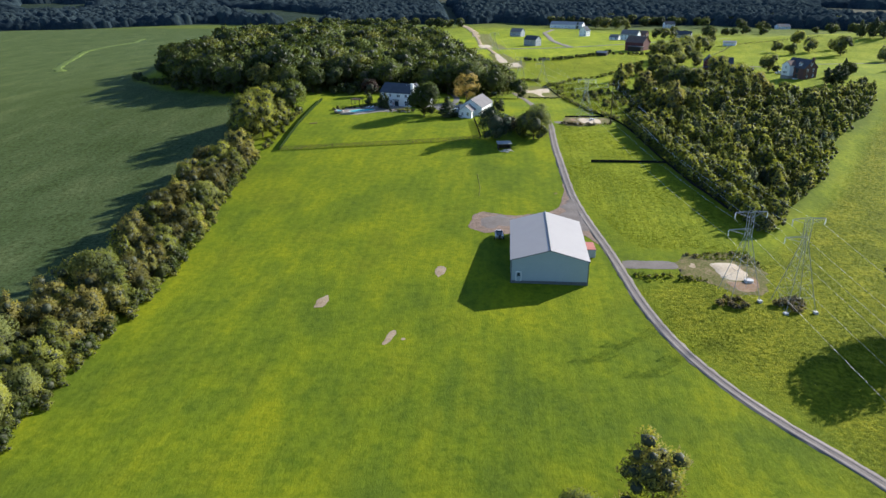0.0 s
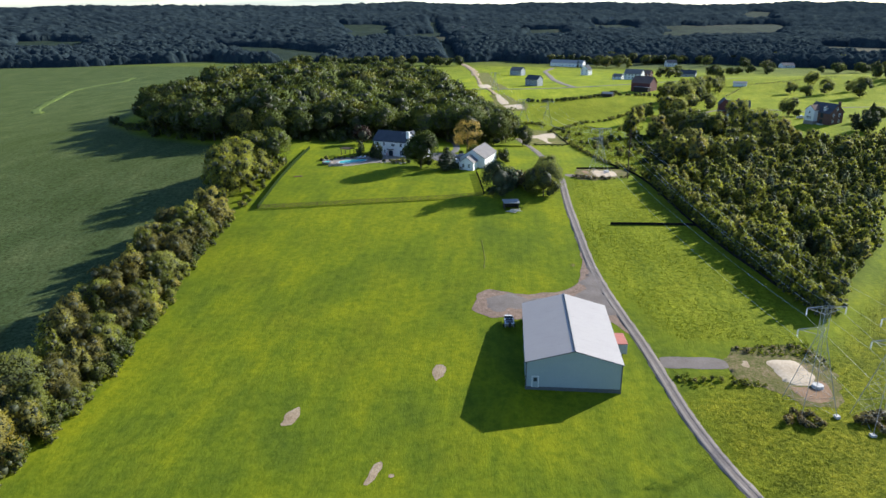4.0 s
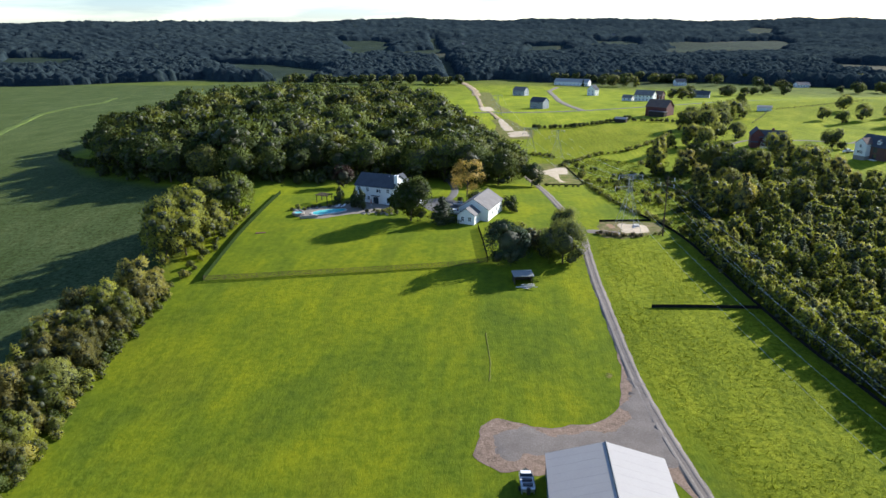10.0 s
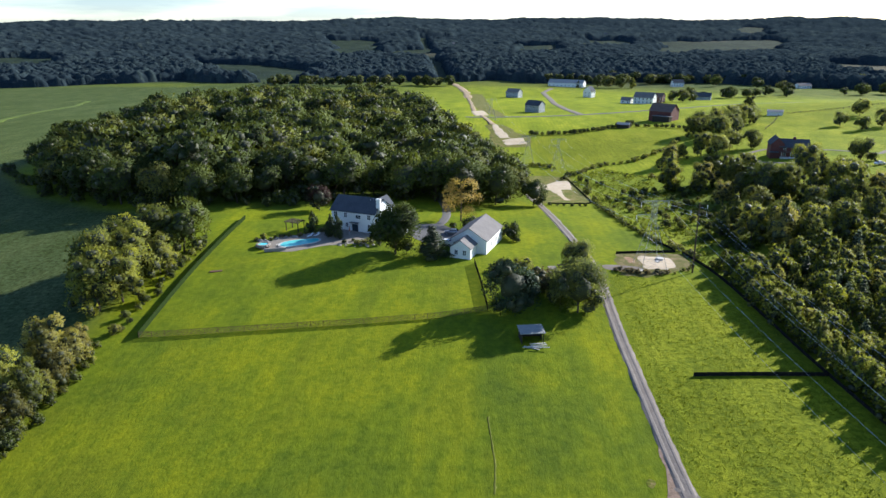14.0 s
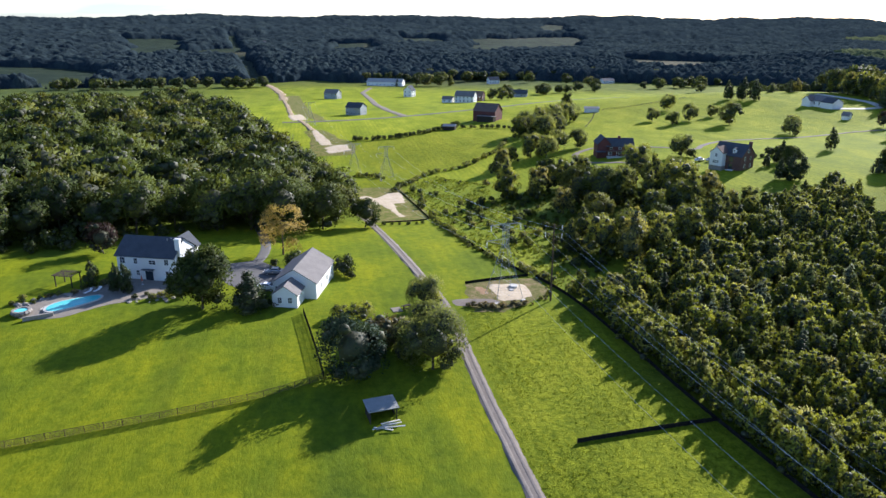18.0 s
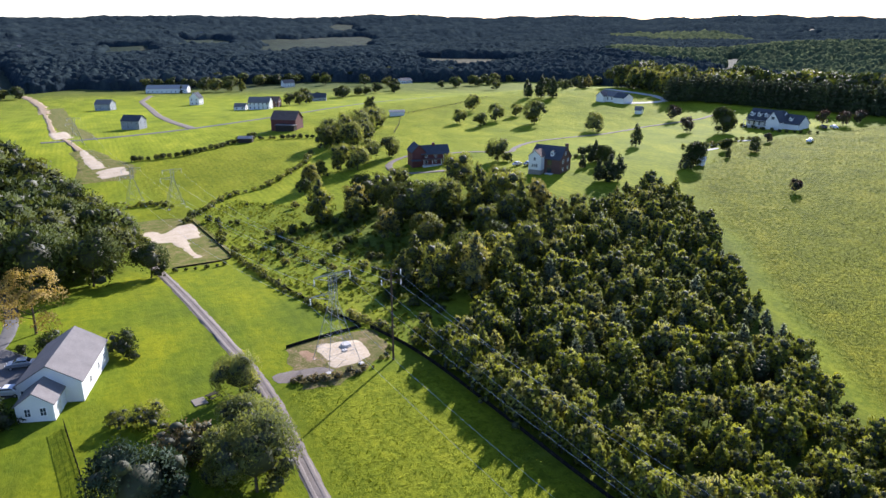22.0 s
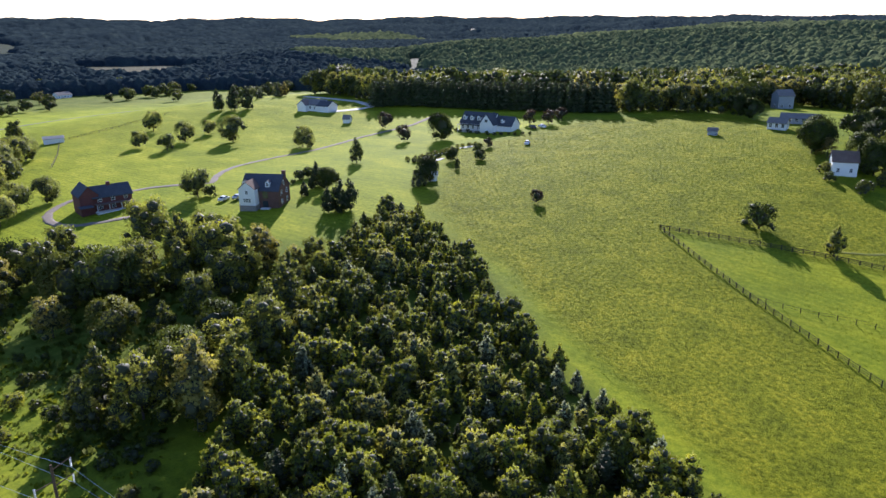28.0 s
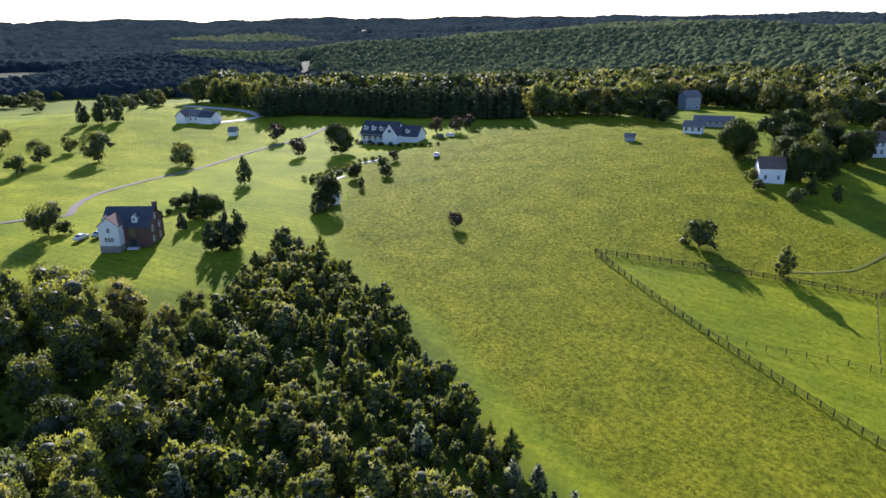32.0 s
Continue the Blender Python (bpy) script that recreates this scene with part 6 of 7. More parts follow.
# ---- garden and lawn trees ----
for x, y, h, k, wd, label in (
        (-33.4, 132.6, 12.6, "maple", 1.0, "large round dark green maple on the lawn"), (-24.2, 131.8, 8.2, "pine", 0.95, "broad dark conifer beside the forecourt"), (-61.2, 170.5, 8.0, "plum_round", 1.0, "dark purple-leaved tree at the wood's edge"),
        (-57.6, 147.6, 5.8, "arborvitae", 1.0, "dense dark evergreen by the pool"), (-51.8, 143.8, 6.2, "arborvitae", 1.0, "dense dark evergreen beside the terrace"), (-49.8, 143.2, 6.4, "arborvitae", 0.9, "dense dark evergreen beside the terrace"),
        (-19.0, 167.0, 11.5, "turning_tree", 1.15, "tawny thin-leaved tree beside the lane"), (-15.5, 154.5, 5.2, "shrub", 0.95, "round dark shrub behind the garage"), (-20.6, 157.2, 2.2, "shrub", 0.9, "low dark shrub by the forecourt"), (-5.0, 150.0, 5.0, "shrub", 0.95, "round dark shrub at the garage corner"), (-3.4, 147.2, 1.8, "shrub", 1.0, "low dark shrub at the garage corner"),
        (-5.4, 102.8, 10.6, "white_pine", 1.0, "broad blue-green pine beside the lawn"), (-0.2, 113.4, 5.6, "russet_shrub", 1.1, "bare-looking russet bush between the pines"), (2.2, 112.6, 6.0, "russet_shrub", 1.0, "bare-looking russet bush between the trees"), (7.8, 103.2, 11.0, "grey_tree", 1.0, "full grey-green tree beside the drive"), (4.6, 106.5, 7.4, "grey_tree", 1.0, "full grey-green tree beside the drive"), (9.2, 112, 8.6, "grey_tree", 1.0, "full grey-green tree beside the drive"),
        (10.4, 126.5, 7.6, "grey_tree", 1.0, "open grey-green tree beside the drive"), (-2.8, 123.6, 4.2, "olive_shrub", 1.25, "loose twiggy shrub on the lawn"), (-6.8, 125, 3.0, "olive_shrub", 1.2, "loose twiggy shrub on the lawn"), (1.8, 115.0, 4.0, "olive_shrub", 1.1, "loose twiggy shrub near the trees"),
        (18.5, -63.5, 9.5, "walnut", 1.05, "leafy green tree near the drive"), (8.5, -70, 6.5, "grey_tree", 1.0, "leafy green tree in the lawn"), (79, -14, 16.5, "maple", 1.1, "broad dark tree at the meadow edge"),
        (-20, 195.5, 16, "broadleaf", 1.0, "tall dark tree at the end of the woods"), (-29, 197, 17, "broadleaf", 1.0, "tall dark tree at the end of the woods"), (-38, 195, 16, "oak", 1.0, "tall dark tree at the end of the woods"), (-9, 198, 14, "broadleaf", 1.0, "tall dark tree at the end of the woods"), (3.5, 199.5, 9, "broadleaf", 1.0, "rounded tree at the end of the woods")):
    plant(k, x, y, h, label, "shrub" if "shrub" in k else "tree", wide=wd)
# trees round the farmhouses
for x, y, h, k, label in (
        (251.2, 257.0, 11.5, "maple", "large dark maple beside the long white house"), (243, 271, 7.5, "plum_round", "round dark red tree on the lawn"), (265, 303, 8, "plum_round", "round dark red tree beside the lane"), (200.8, 257, 9.5, "cone_tree", "neat pyramidal tree on the lawn"),
        (192.8, 172.5, 4.2, "plum_round", "small lone dark red round tree in the meadow"), (213.5, 115, 8.2, "shrub", "broad round tree in the meadow"), (207.3, 95, 7.8, "ash", "pale thin willow by the paddock fence"),
        (219, 309.5, 9.5, "field_tree", "spreading tree beside the lane"), (216.5, 303.5, 6.5, "field_tree", "spreading tree beside the lane"), (212.3, 351.4, 12.5, "field_tree", "wide spreading tree in the paddock"), (201.5, 374.5, 9.5, "field_tree", "rounded tree in the paddock"), (207, 413, 10.5, "field_tree", "rounded tree in the paddock"), (182.5, 382, 8.0, "field_tree", "rounded tree in the paddock"), (185, 363, 7.6, "broadleaf", "rounded tree in the paddock"), (219, 381, 7.0, "field_tree", "small tree in the paddock"),
        (139.5, 267, 9.5, "field_tree", "slender loose tree beside the brick house"), (142.5, 264.5, 4, "shrub", "round bush beside the brick house"), (151.9, 213.6, 9.5, "arborvitae", "tall dark evergreen beside the lawn"), (155, 212.5, 9.0, "arborvitae", "tall dark evergreen beside the lawn"), (149.5, 216, 7.5, "arborvitae", "tall dark evergreen beside the lawn"), (157.2, 235.4, 4.8, "arborvitae", "small dark evergreen on the lawn"),
        (167.9, 241.4, 8.0, "arborvitae", "dark evergreen in the garden row"), (167.1, 235.5, 7.0, "maple", "dense dark rounded tree in the garden row"), (164.4, 240, 5.0, "arborvitae", "dark evergreen in the garden row"), (171, 254.2, 4.0, "shrub", "dark rounded bush in the garden row"), (174.7, 254.1, 4.4, "shrub", "dark rounded bush in the garden row"), (163, 252, 1.8, "shrub", "low dark hedge bush"), (166, 251.5, 1.8, "shrub", "low dark hedge bush"),
        (189, 212.5, 9.0, "maple", "large dark dense tree by the small white shed"), (184.5, 211.5, 4.4, "shrub", "dark bush beside the dense tree"), (218.6, 225, 5.0, "maple", "small rounded garden tree"), (225.7, 217.6, 4.4, "shrub", "small rounded garden tree"), (210.3, 216.2, 4.0, "cone_tree", "small garden tree on the lawn"), (235.7, 226, 4.2, "shrub", "small rounded garden tree"), (244.9, 227.7, 4.0, "plum_round", "small dark garden tree"), (203, 222.6, 3.8, "cone_tree", "small garden tree on the lawn"),
        (292, 238.5, 6.5, "plum_round", "round dark purple tree by the white house"), (295.5, 231, 6.5, "plum_round", "round dark purple tree by the white house"), (306, 230.5, 6.0, "plum_round", "round dark purple tree by the white house"), (282.6, 103, 12, "maple", "dense dark tree massed beside the outbuilding"), (277, 99, 12, "maple", "dense dark tree massed beside the outbuilding"), (287, 98, 12, "broadleaf", "dense dark tree massed beside the outbuilding"), (281, 94, 11, "maple", "dense dark tree massed beside the outbuilding"),
        (292, 121, 12, "maple", "full green tree near the white shed"), (298.5, 121, 12, "maple", "full green tree near the white shed"), (287.8, 115.3, 7, "turning_tree", "yellow-green tree beside the outbuilding"), (272, 112, 4, "olive_shrub", "scrubby bush beside the outbuilding"), (264, 109, 3.4, "shrub", "scrubby bush beside the outbuilding"), (258, 97.8, 5, "shrub", "round bush on the slope"), (266.7, 94.8, 6, "ash", "small pale tree on the slope"), (264, 88, 5.4, "ash", "small pale tree on the slope"),
        (318, 84, 9, "broadleaf", "full tree beside the white house"), (322, 62, 8, "broadleaf", "full tree beside the white house"), (312, 94, 11, "maple", "dense dark tree beside the white house"), (305, 86, 11, "maple", "dense dark tree beside the white house"), (332, 96, 12, "broadleaf", "dense dark tree behind the white house"), (338, 76, 12, "broadleaf", "dense dark tree behind the white house"), (303, 72, 9, "maple", "dense dark tree on the slope"), (312, 64, 9, "broadleaf", "dense dark tree on the slope"), (326, 106, 12, "maple", "dense dark tree behind the white house"), (316, 112, 12, "broadleaf", "dense dark tree beside the outbuilding"), (306, 104, 11, "maple", "dense dark tree beside the outbuilding"), (346, 158, 9, "maple", "round green tree at the wood's edge"), (351, 166, 10, "maple", "round green tree at the wood's edge")):
    plant(k, x, y, h, label, "shrub" if k == "shrub" and h < 5 else "tree")
# valley trees
for x, y, h, k in ((55.6, 231.5, 8.5, "ash"), (68, 287, 9, "broadleaf"), (64, 281, 6, "shrub"), (86, 304, 11, "broadleaf"), (92, 300, 10, "oak"), (101, 311, 10, "walnut"), (112, 314, 9, "walnut"), (103, 366, 13, "oak"), (112, 372, 13, "broadleaf"), (120, 378, 14, "oak"), (128, 386, 13, "broadleaf"), (140, 402, 11, "oak"), (133, 395, 12, "oak"), (96, 358, 11, "broadleaf"), (108, 352, 12, "oak"), (118, 362, 12, "oak"), (76, 300, 7, "broadleaf"), (160, 464, 10, "broadleaf"),
                   (262, 420, 14, "arborvitae"), (267, 414, 13, "arborvitae"), (257, 428, 12, "arborvitae"), (311, 442, 9, "cedar"), (315, 440, 9, "ash"), (300, 446, 7, "cedar"), (386, 692, 12, "oak"), (300, 761, 12, "oak"), (302, 861, 13, "oak"), (150, 632, 10, "broadleaf"), (158, 628, 11, "broadleaf"), (166, 634, 10, "oak"), (264, 896, 13, "oak"), (180, 980, 14, "oak"), (151, 1000, 14, "oak"), (311, 810, 12, "oak"), (95, 900, 9, "cedar"), (120, 905, 14, "oak"), (132, 896, 15, "oak"), (146, 890, 14, "broadleaf"), (160, 884, 13, "ash")):
    plant("field_tree" if y < 480 and k in ("oak", "walnut") else "hedge_tree" if y < 480 and k == "broadleaf" else k, x, y, h, "full green tree among the valley farms", "tree", "valley trees")
belt, belt_h = [], []
for (x0, y0), (x1, y1), n, lo, hi in (((350, 540), (440, 640), 8, 8, 12), ((440, 640), (560, 720), 10, 8, 13), ((180, 690), (290, 740), 10, 7, 12), ((360, 760), (520, 800), 14, 8, 13), ((420, 860), (620, 840), 14, 9, 13), ((460, 460), (560, 560), 14, 9, 14), ((-300, 880), (-60, 900), 30, 9, 14), ((60, 960), (420, 940), 44, 9, 14), ((420, 900), (640, 780), 26, 9, 14)):
    for j in range(n):
        t = (j + rng.uniform(0, 1)) / n
        belt.append((x0 + (x1 - x0) * t + rng.normal(0, 7), y0 + (y1 - y0) * t + rng.normal(0, 7)))
        belt_h.append(rng.uniform(lo, hi))
massed("tree_belts", belt, belt_h, ["oak", "broadleaf"], 0.3, [LEAF, CORE], "dark green tree belts between distant fields", "trees", rng)
# field hedges and the brush line along the pipeline
for line, gap, lo, hi, k, label in (
        ([(12, 388), (33, 388), (50, 398), (66, 410), (75, 420)], 3.0, 2.0, 3.6, "shrub", "dark field hedge bush"), ([(72, 412), (88, 402), (100, 392)], 3.0, 1.6, 3.0, "shrub", "dark field hedge bush"),
        ([(20, 268), (36, 296), (56, 302), (78, 330), (88, 352)], 3.4, 1.2, 2.6, "bramble", "scrubby hedge bush along the hayfield"), ([(25, 214), (28.5, 177), (32, 159), (37, 149), (41.5, 141)], 2.0, 0.9, 1.9, "bramble", "weedy bramble along the clearing"),
        ([(6, 246), (2, 262), (-4, 285), (-2, 300), (10, 305), (18, 296)], 2.6, 1.0, 2.6, "bramble", "weedy brush beside the pipeline pad"), ([(9, 203), (15, 201.5), (22, 203)], 2.2, 0.8, 1.4, "shrub", "low weedy bush at the pad's edge"),
        ([(42.6, -6), (44.6, -3), (46.6, -2.4), (48, -5), (45.4, -7.6), (43.4, -6.6), (45.4, -4.8)], 1.3, 0.9, 1.6, "russet_shrub", "dry brown brush heap under the pylon"), ([(54.6, -5.6), (56.6, -2), (59.4, -1.6), (60, -5), (57.6, -7.6), (55.6, -6.4), (57.6, -4.4)], 1.3, 0.9, 1.6, "russet_shrub", "dry brown brush heap under the pylon"), ([(27.4, 5.6), (31, 5.2), (35, 5.4), (39, 5.2)], 1.5, 0.6, 1.3, "olive_shrub", "weedy growth beside the gravel spur"), ([(41, 17), (47, 18.8), (53, 20), (56.4, 15)], 2.1, 0.5, 1.0, "russet_shrub", "dry weeds round the clearing"),
        ([(19, 128), (25, 126.8), (31, 128)], 1.1, 0.9, 1.5, "russet_shrub", "dry weeds beside the clearing"), ([(33, 128.5), (38, 131), (39, 137)], 1.5, 0.6, 1.2, "olive_shrub", "weeds round the pole"),
        ([(212.3, 241.5), (219, 240), (227, 239.5), (234, 239.5), (242, 238.8), (246.6, 235)], 1.7, 0.8, 1.8, "olive_shrub", "flowering bush in the garden beds"), ([(209, 238), (214.4, 234.7), (222, 234), (230, 234.6)], 1.7, 0.8, 2.2, "shrub", "dark clipped bush in the garden beds"), ([(213, 238.4), (222, 237), (238, 236)], 2.0, 0.6, 1.4, "bramble", "low perennial clump in the garden beds"),
        ([(268.5, 262.5), (266.2, 250), (265.6, 240), (268.4, 231.7), (273, 226.4)], 2.6, 1.2, 1.8, "shrub", "dark foundation shrub before the porch")):
    q = smooth_line(line, gap)
    for x, y in q:
        plant(k, x + rng.normal(0, 0.5), y + rng.normal(0, 0.5), rng.uniform(lo, hi), label, "shrub", label + "s", "shrub")
for a, b in (((207.8, 231.1), (220.9, 231.4)), ((223.4, 238.2), (231, 237.2)), ((238, 237.5), (245, 234))):
    ribbon("garden_path", [a, ((a[0] + b[0]) / 2, (a[1] + b[1]) / 2), b], 1.6, CONCRETE, 0.14, 0.08, 40, "pale stone path between the garden beds", "path")


# ---- eastern woods and the far country ----
EAST_FRONT = [(330, 430), (318, 348), (340, 293), (334, 238), (349, 192), (358, 172), (396, 184), (424, 170), (426, 142), (402, 120), (380, 100), (395, 70), (410, 20), (420, -40)]
el = smooth_line(EAST_FRONT, 7.0)
for i, (x, y) in enumerate(el):
    if not (222 < y < 350 and x < 345):
        plant(("oak", "walnut", "broadleaf", "hedge_tree")[i % 4], x + rng.uniform(1, 4), y + rng.normal(0, 1), rng.uniform(10, 16), "full green tree along the eastern woods", "tree", "trees of the eastern wood's edge")
for row in (0, 1):
    for x, y in smooth_line([(304, 349), (315, 334), (320, 305), (325, 268), (329, 240), (334, 222)], 3.6):
        plant("pine", x + 1 + 4.2 * row + rng.normal(0, 0.4), y + 1.8 * row + rng.normal(0, 0.4), rng.uniform(13.5, 15.5), "tall dark conifer in the wood's closed front row", "tree", "conifers of the eastern wood's edge", wide=0.62)
EAST = EAST_FRONT + [(620, -60), (640, 200), (600, 420), (480, 470)]
spots = scatter(EAST, 760, 9.6, rng)
d_front = np.array([np.hypot(*(el - s).T).min() for s in spots])
spots = spots[(d_front > 7) & (np.hypot(spots[:, 0] - 404, spots[:, 1] - 150) > 22)]
pale = np.sin(spots[:, 0] * 0.045 + 1) * np.sin(spots[:, 1] * 0.05) + rng.normal(0, 0.5, len(spots)) > 0.05
massed("eastern_woods", spots[~pale], rng.uniform(10, 19, (~pale).sum()), ["oak", "broadleaf"], 0.2, [LEAF, CORE], "dense green broadleaf woods beyond the meadow", "woodland", rng)
massed("eastern_woods", spots[pale], rng.uniform(9, 18, pale.sum()), ["walnut", "ash"], 0.2, [LEAF_OLIVE, CORE], "pale olive trees mixed into the eastern woods", "woodland", rng)


def cells(x, y, size, salt=0):
    """Distance to the nearest of scattered crown centres, in cell sizes, and that crown's own number."""
    ix, iy = np.floor(x / size), np.floor(y / size)
    best, own = np.full(x.shape, 9.0), np.zeros(x.shape)
    for i in (-1, 0, 1):
        for j in (-1, 0, 1):
            cx, cy = ix + i, iy + j
            h = np.sin(cx * 127.1 + cy * 311.7 + salt) * 43758.5453
            h2 = np.sin(cx * 269.5 + cy * 183.3 + salt) * 43758.5453
            fx, fy = h - np.floor(h), h2 - np.floor(h2)
            d = np.hypot(x / size - cx - fx, y / size - cy - fy)
            near = d < best
            best, own = np.where(near, d, best), np.where(near, fx, own)
    return best, own


HOME = [(-2300, -2500), (-2300, 620), (-1500, 660), (-900, 790), (-660, 850), (-575, 860), (-490, 888), (-425, 918), (-340, 908), (-250, 935), (-150, 960), (-63, 945), (0, 1000), (67, 965), (163, 965), (292, 950), (380, 860), (446, 800), (520, 710), (585, 560), (600, 420), (600, 200), (590, -60), (560, -2500)]
# open fields between the far woods
CLEARINGS = []
for outline in (
        [(-883, 1161), (-743, 1044), (-788, 1226), (-861, 1348), (-987, 1412), (-1038, 1380)],
        [(-499, 1116), (-389, 996), (-306, 919), (-263, 933), (-257, 1006), (-350, 1268), (-440, 1254), (-588, 1446), (-653, 1471)],
        [(-432, 1762), (-316, 1437), (-288, 1746), (-294, 1889), (-368, 2266), (-512, 2185)],
        [(-235, 1482), (-141, 1654), (-165, 1956), (-290, 1858)],
        [(37, 1805), (127, 1626), (167, 2113), (46, 2182)],
        [(379, 1784), (550, 1845), (665, 1751), (950, 2474), (773, 2546), (507, 2403)],
        [(845, 2731), (931, 2607), (1334, 3797), (1221, 3874)],
        [(228, 2083), (396, 2233), (419, 2473), (301, 2579)],
        [(481, 1091), (511, 999), (586, 994), (732, 1230), (588, 1324)],
        [(685, 677), (724, 661), (936, 845), (933, 890)],
        [(1919, 1523), (1916, 1449), (2600, 2000), (2170, 1706)]):
    CLEARINGS.append(outline)


def far_forest_mask(x, y):
    wx, wy = x + 16 * np.sin(y * 0.021) + 9 * np.sin(y * 0.057 + x * 0.02), y + 16 * np.sin(x * 0.019 + 1) + 9 * np.sin(x * 0.061)
    wood = ~inside(HOME, wx, wy)
    for outline in CLEARINGS:
        wood &= ~inside(outline, wx, wy)
    # the pipeline's cleared way runs on through the woods
    way = x + 70 + (y - 900) * 0.12
    return wood & ~((np.abs(way) < 13) & (y > 300) & (y < 2400))


az = np.radians(np.r_[np.arange(-32, 46, 0.13), np.arange(46, 152, 0.2)])
rr = [520.0]
while rr[-1] < 4750:
    rr.append(rr[-1] + (3.2 if rr[-1] < 1300 else rr[-1] * (0.0056 if rr[-1] < 2300 else 0.012)))
R, A = np.meshgrid(np.array(rr), az, indexing='ij')
R = R * (1 + 0.0015 * np.sin(A * 900 + R))
CX, CY = 30 + R * np.cos(A), 80 + R * np.sin(A)
d1, o1 = cells(CX, CY, 10.0)
d2, o2 = cells(CX, CY, 14.0, 3)
d3, o3 = cells(CX, CY, 22.0, 5)
d4, o4 = cells(CX, CY, 4.6, 9)
dd = np.where(R < 1250, d1, np.where(R < 2300, d2, d3))
oo = np.where(R < 1250, o1, np.where(R < 2300, o2, o3))
dome = np.sqrt(np.clip(1 - (dd / 0.8) ** 2, 0, 1))
wood = np.mean([far_forest_mask(CX + 7 * math.cos(k), CY + 7 * math.sin(k)) for k in range(1, 7)], axis=0)
lump = np.random.default_rng(77).uniform(-1, 1, CX.shape)
hgt = np.where(wood > 0.1 + 0.3 * oo, np.sqrt(wood) * (3.0 + (6.0 + 7.5 * oo) * dome * np.where(R > 2300, 1.25, 1) + 0.4 * lump + np.where(R < 1500, 1.6 * np.sqrt(np.clip(1 - d4 ** 2, 0, 1)), 0)), -5.0)
grid = np.arange(CX.size).reshape(CX.shape)
corner = np.stack([grid[:-1, :-1], grid[1:, :-1], grid[1:, 1:], grid[:-1, 1:]], -1)
above = np.maximum.reduce([hgt[:-1, :-1], hgt[1:, :-1], hgt[1:, 1:], hgt[:-1, 1:]]) > 0
# nearer eastern crowns stay green, without the haze tint
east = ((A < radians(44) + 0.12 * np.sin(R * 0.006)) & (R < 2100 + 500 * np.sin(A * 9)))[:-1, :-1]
used, again = np.unique(corner[above].ravel(), return_inverse=True)
place = np.stack([CX, CY, height(CX, CY) + hgt], -1).reshape(-1, 3)[used]


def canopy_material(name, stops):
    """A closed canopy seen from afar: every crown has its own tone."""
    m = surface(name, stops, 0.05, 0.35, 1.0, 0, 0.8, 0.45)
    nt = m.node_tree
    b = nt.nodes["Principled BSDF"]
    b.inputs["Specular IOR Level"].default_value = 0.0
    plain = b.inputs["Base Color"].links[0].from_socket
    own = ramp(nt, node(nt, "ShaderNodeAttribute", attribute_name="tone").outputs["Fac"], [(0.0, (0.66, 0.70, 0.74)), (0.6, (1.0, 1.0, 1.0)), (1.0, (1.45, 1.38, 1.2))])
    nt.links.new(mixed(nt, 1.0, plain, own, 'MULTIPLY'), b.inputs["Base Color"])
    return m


# the first canopy colour has the blue of distance haze painted in
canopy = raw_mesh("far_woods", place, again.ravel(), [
    canopy_material("hazy_far_canopy", [(0.25, (0.015, 0.025, 0.030)), (0.5, (0.026, 0.039, 0.046)), (0.75, (0.040, 0.056, 0.060))]),
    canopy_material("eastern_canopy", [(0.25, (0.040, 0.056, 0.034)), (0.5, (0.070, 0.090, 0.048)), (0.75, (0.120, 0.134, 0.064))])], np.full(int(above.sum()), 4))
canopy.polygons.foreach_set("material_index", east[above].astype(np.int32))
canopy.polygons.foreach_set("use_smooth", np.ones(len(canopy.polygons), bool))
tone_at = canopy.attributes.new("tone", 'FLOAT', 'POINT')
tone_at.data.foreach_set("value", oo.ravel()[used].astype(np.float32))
tagged(new("far_woods", canopy), "distant wooded hills under dark green canopy, haze-blue farther off", "woodland", kind="stuff")
for x, y, turn in ((334, 2657, 20), (402, 2778, -15), (-137, 2059, 10), (178, 3775, 0)):
    house("far_house", x, y, turn, 22, 14, 8, 13, WHITE, SHINGLE_GREY, "pale house among the far wooded hills", floors=1, front=3, side=2)


# ---- pylons, pole and wires ----
def tube(bm, points, r, sides=4):
    """One bent bar through the points."""
    rings = []
    for i, p in enumerate(points):
        a, b = Vector(points[max(0, i - 1)]), Vector(points[min(len(points) - 1, i + 1)])
        q = (b - a).to_track_quat('Z', 'Y').to_matrix()
        rings.append([bm.verts.new(Vector(p) + q @ Vector((r * math.cos(k * 2 * math.pi / sides), r * math.sin(k * 2 * math.pi / sides), 0))) for k in range(sides)])
    for s, e in zip(rings, rings[1:]):
        for k in range(sides):
            bm.faces.new((s[k], s[(k + 1) % sides], e[(k + 1) % sides], e[k]))
    bm.faces.new(rings[0][::-1])
    bm.faces.new(rings[-1])


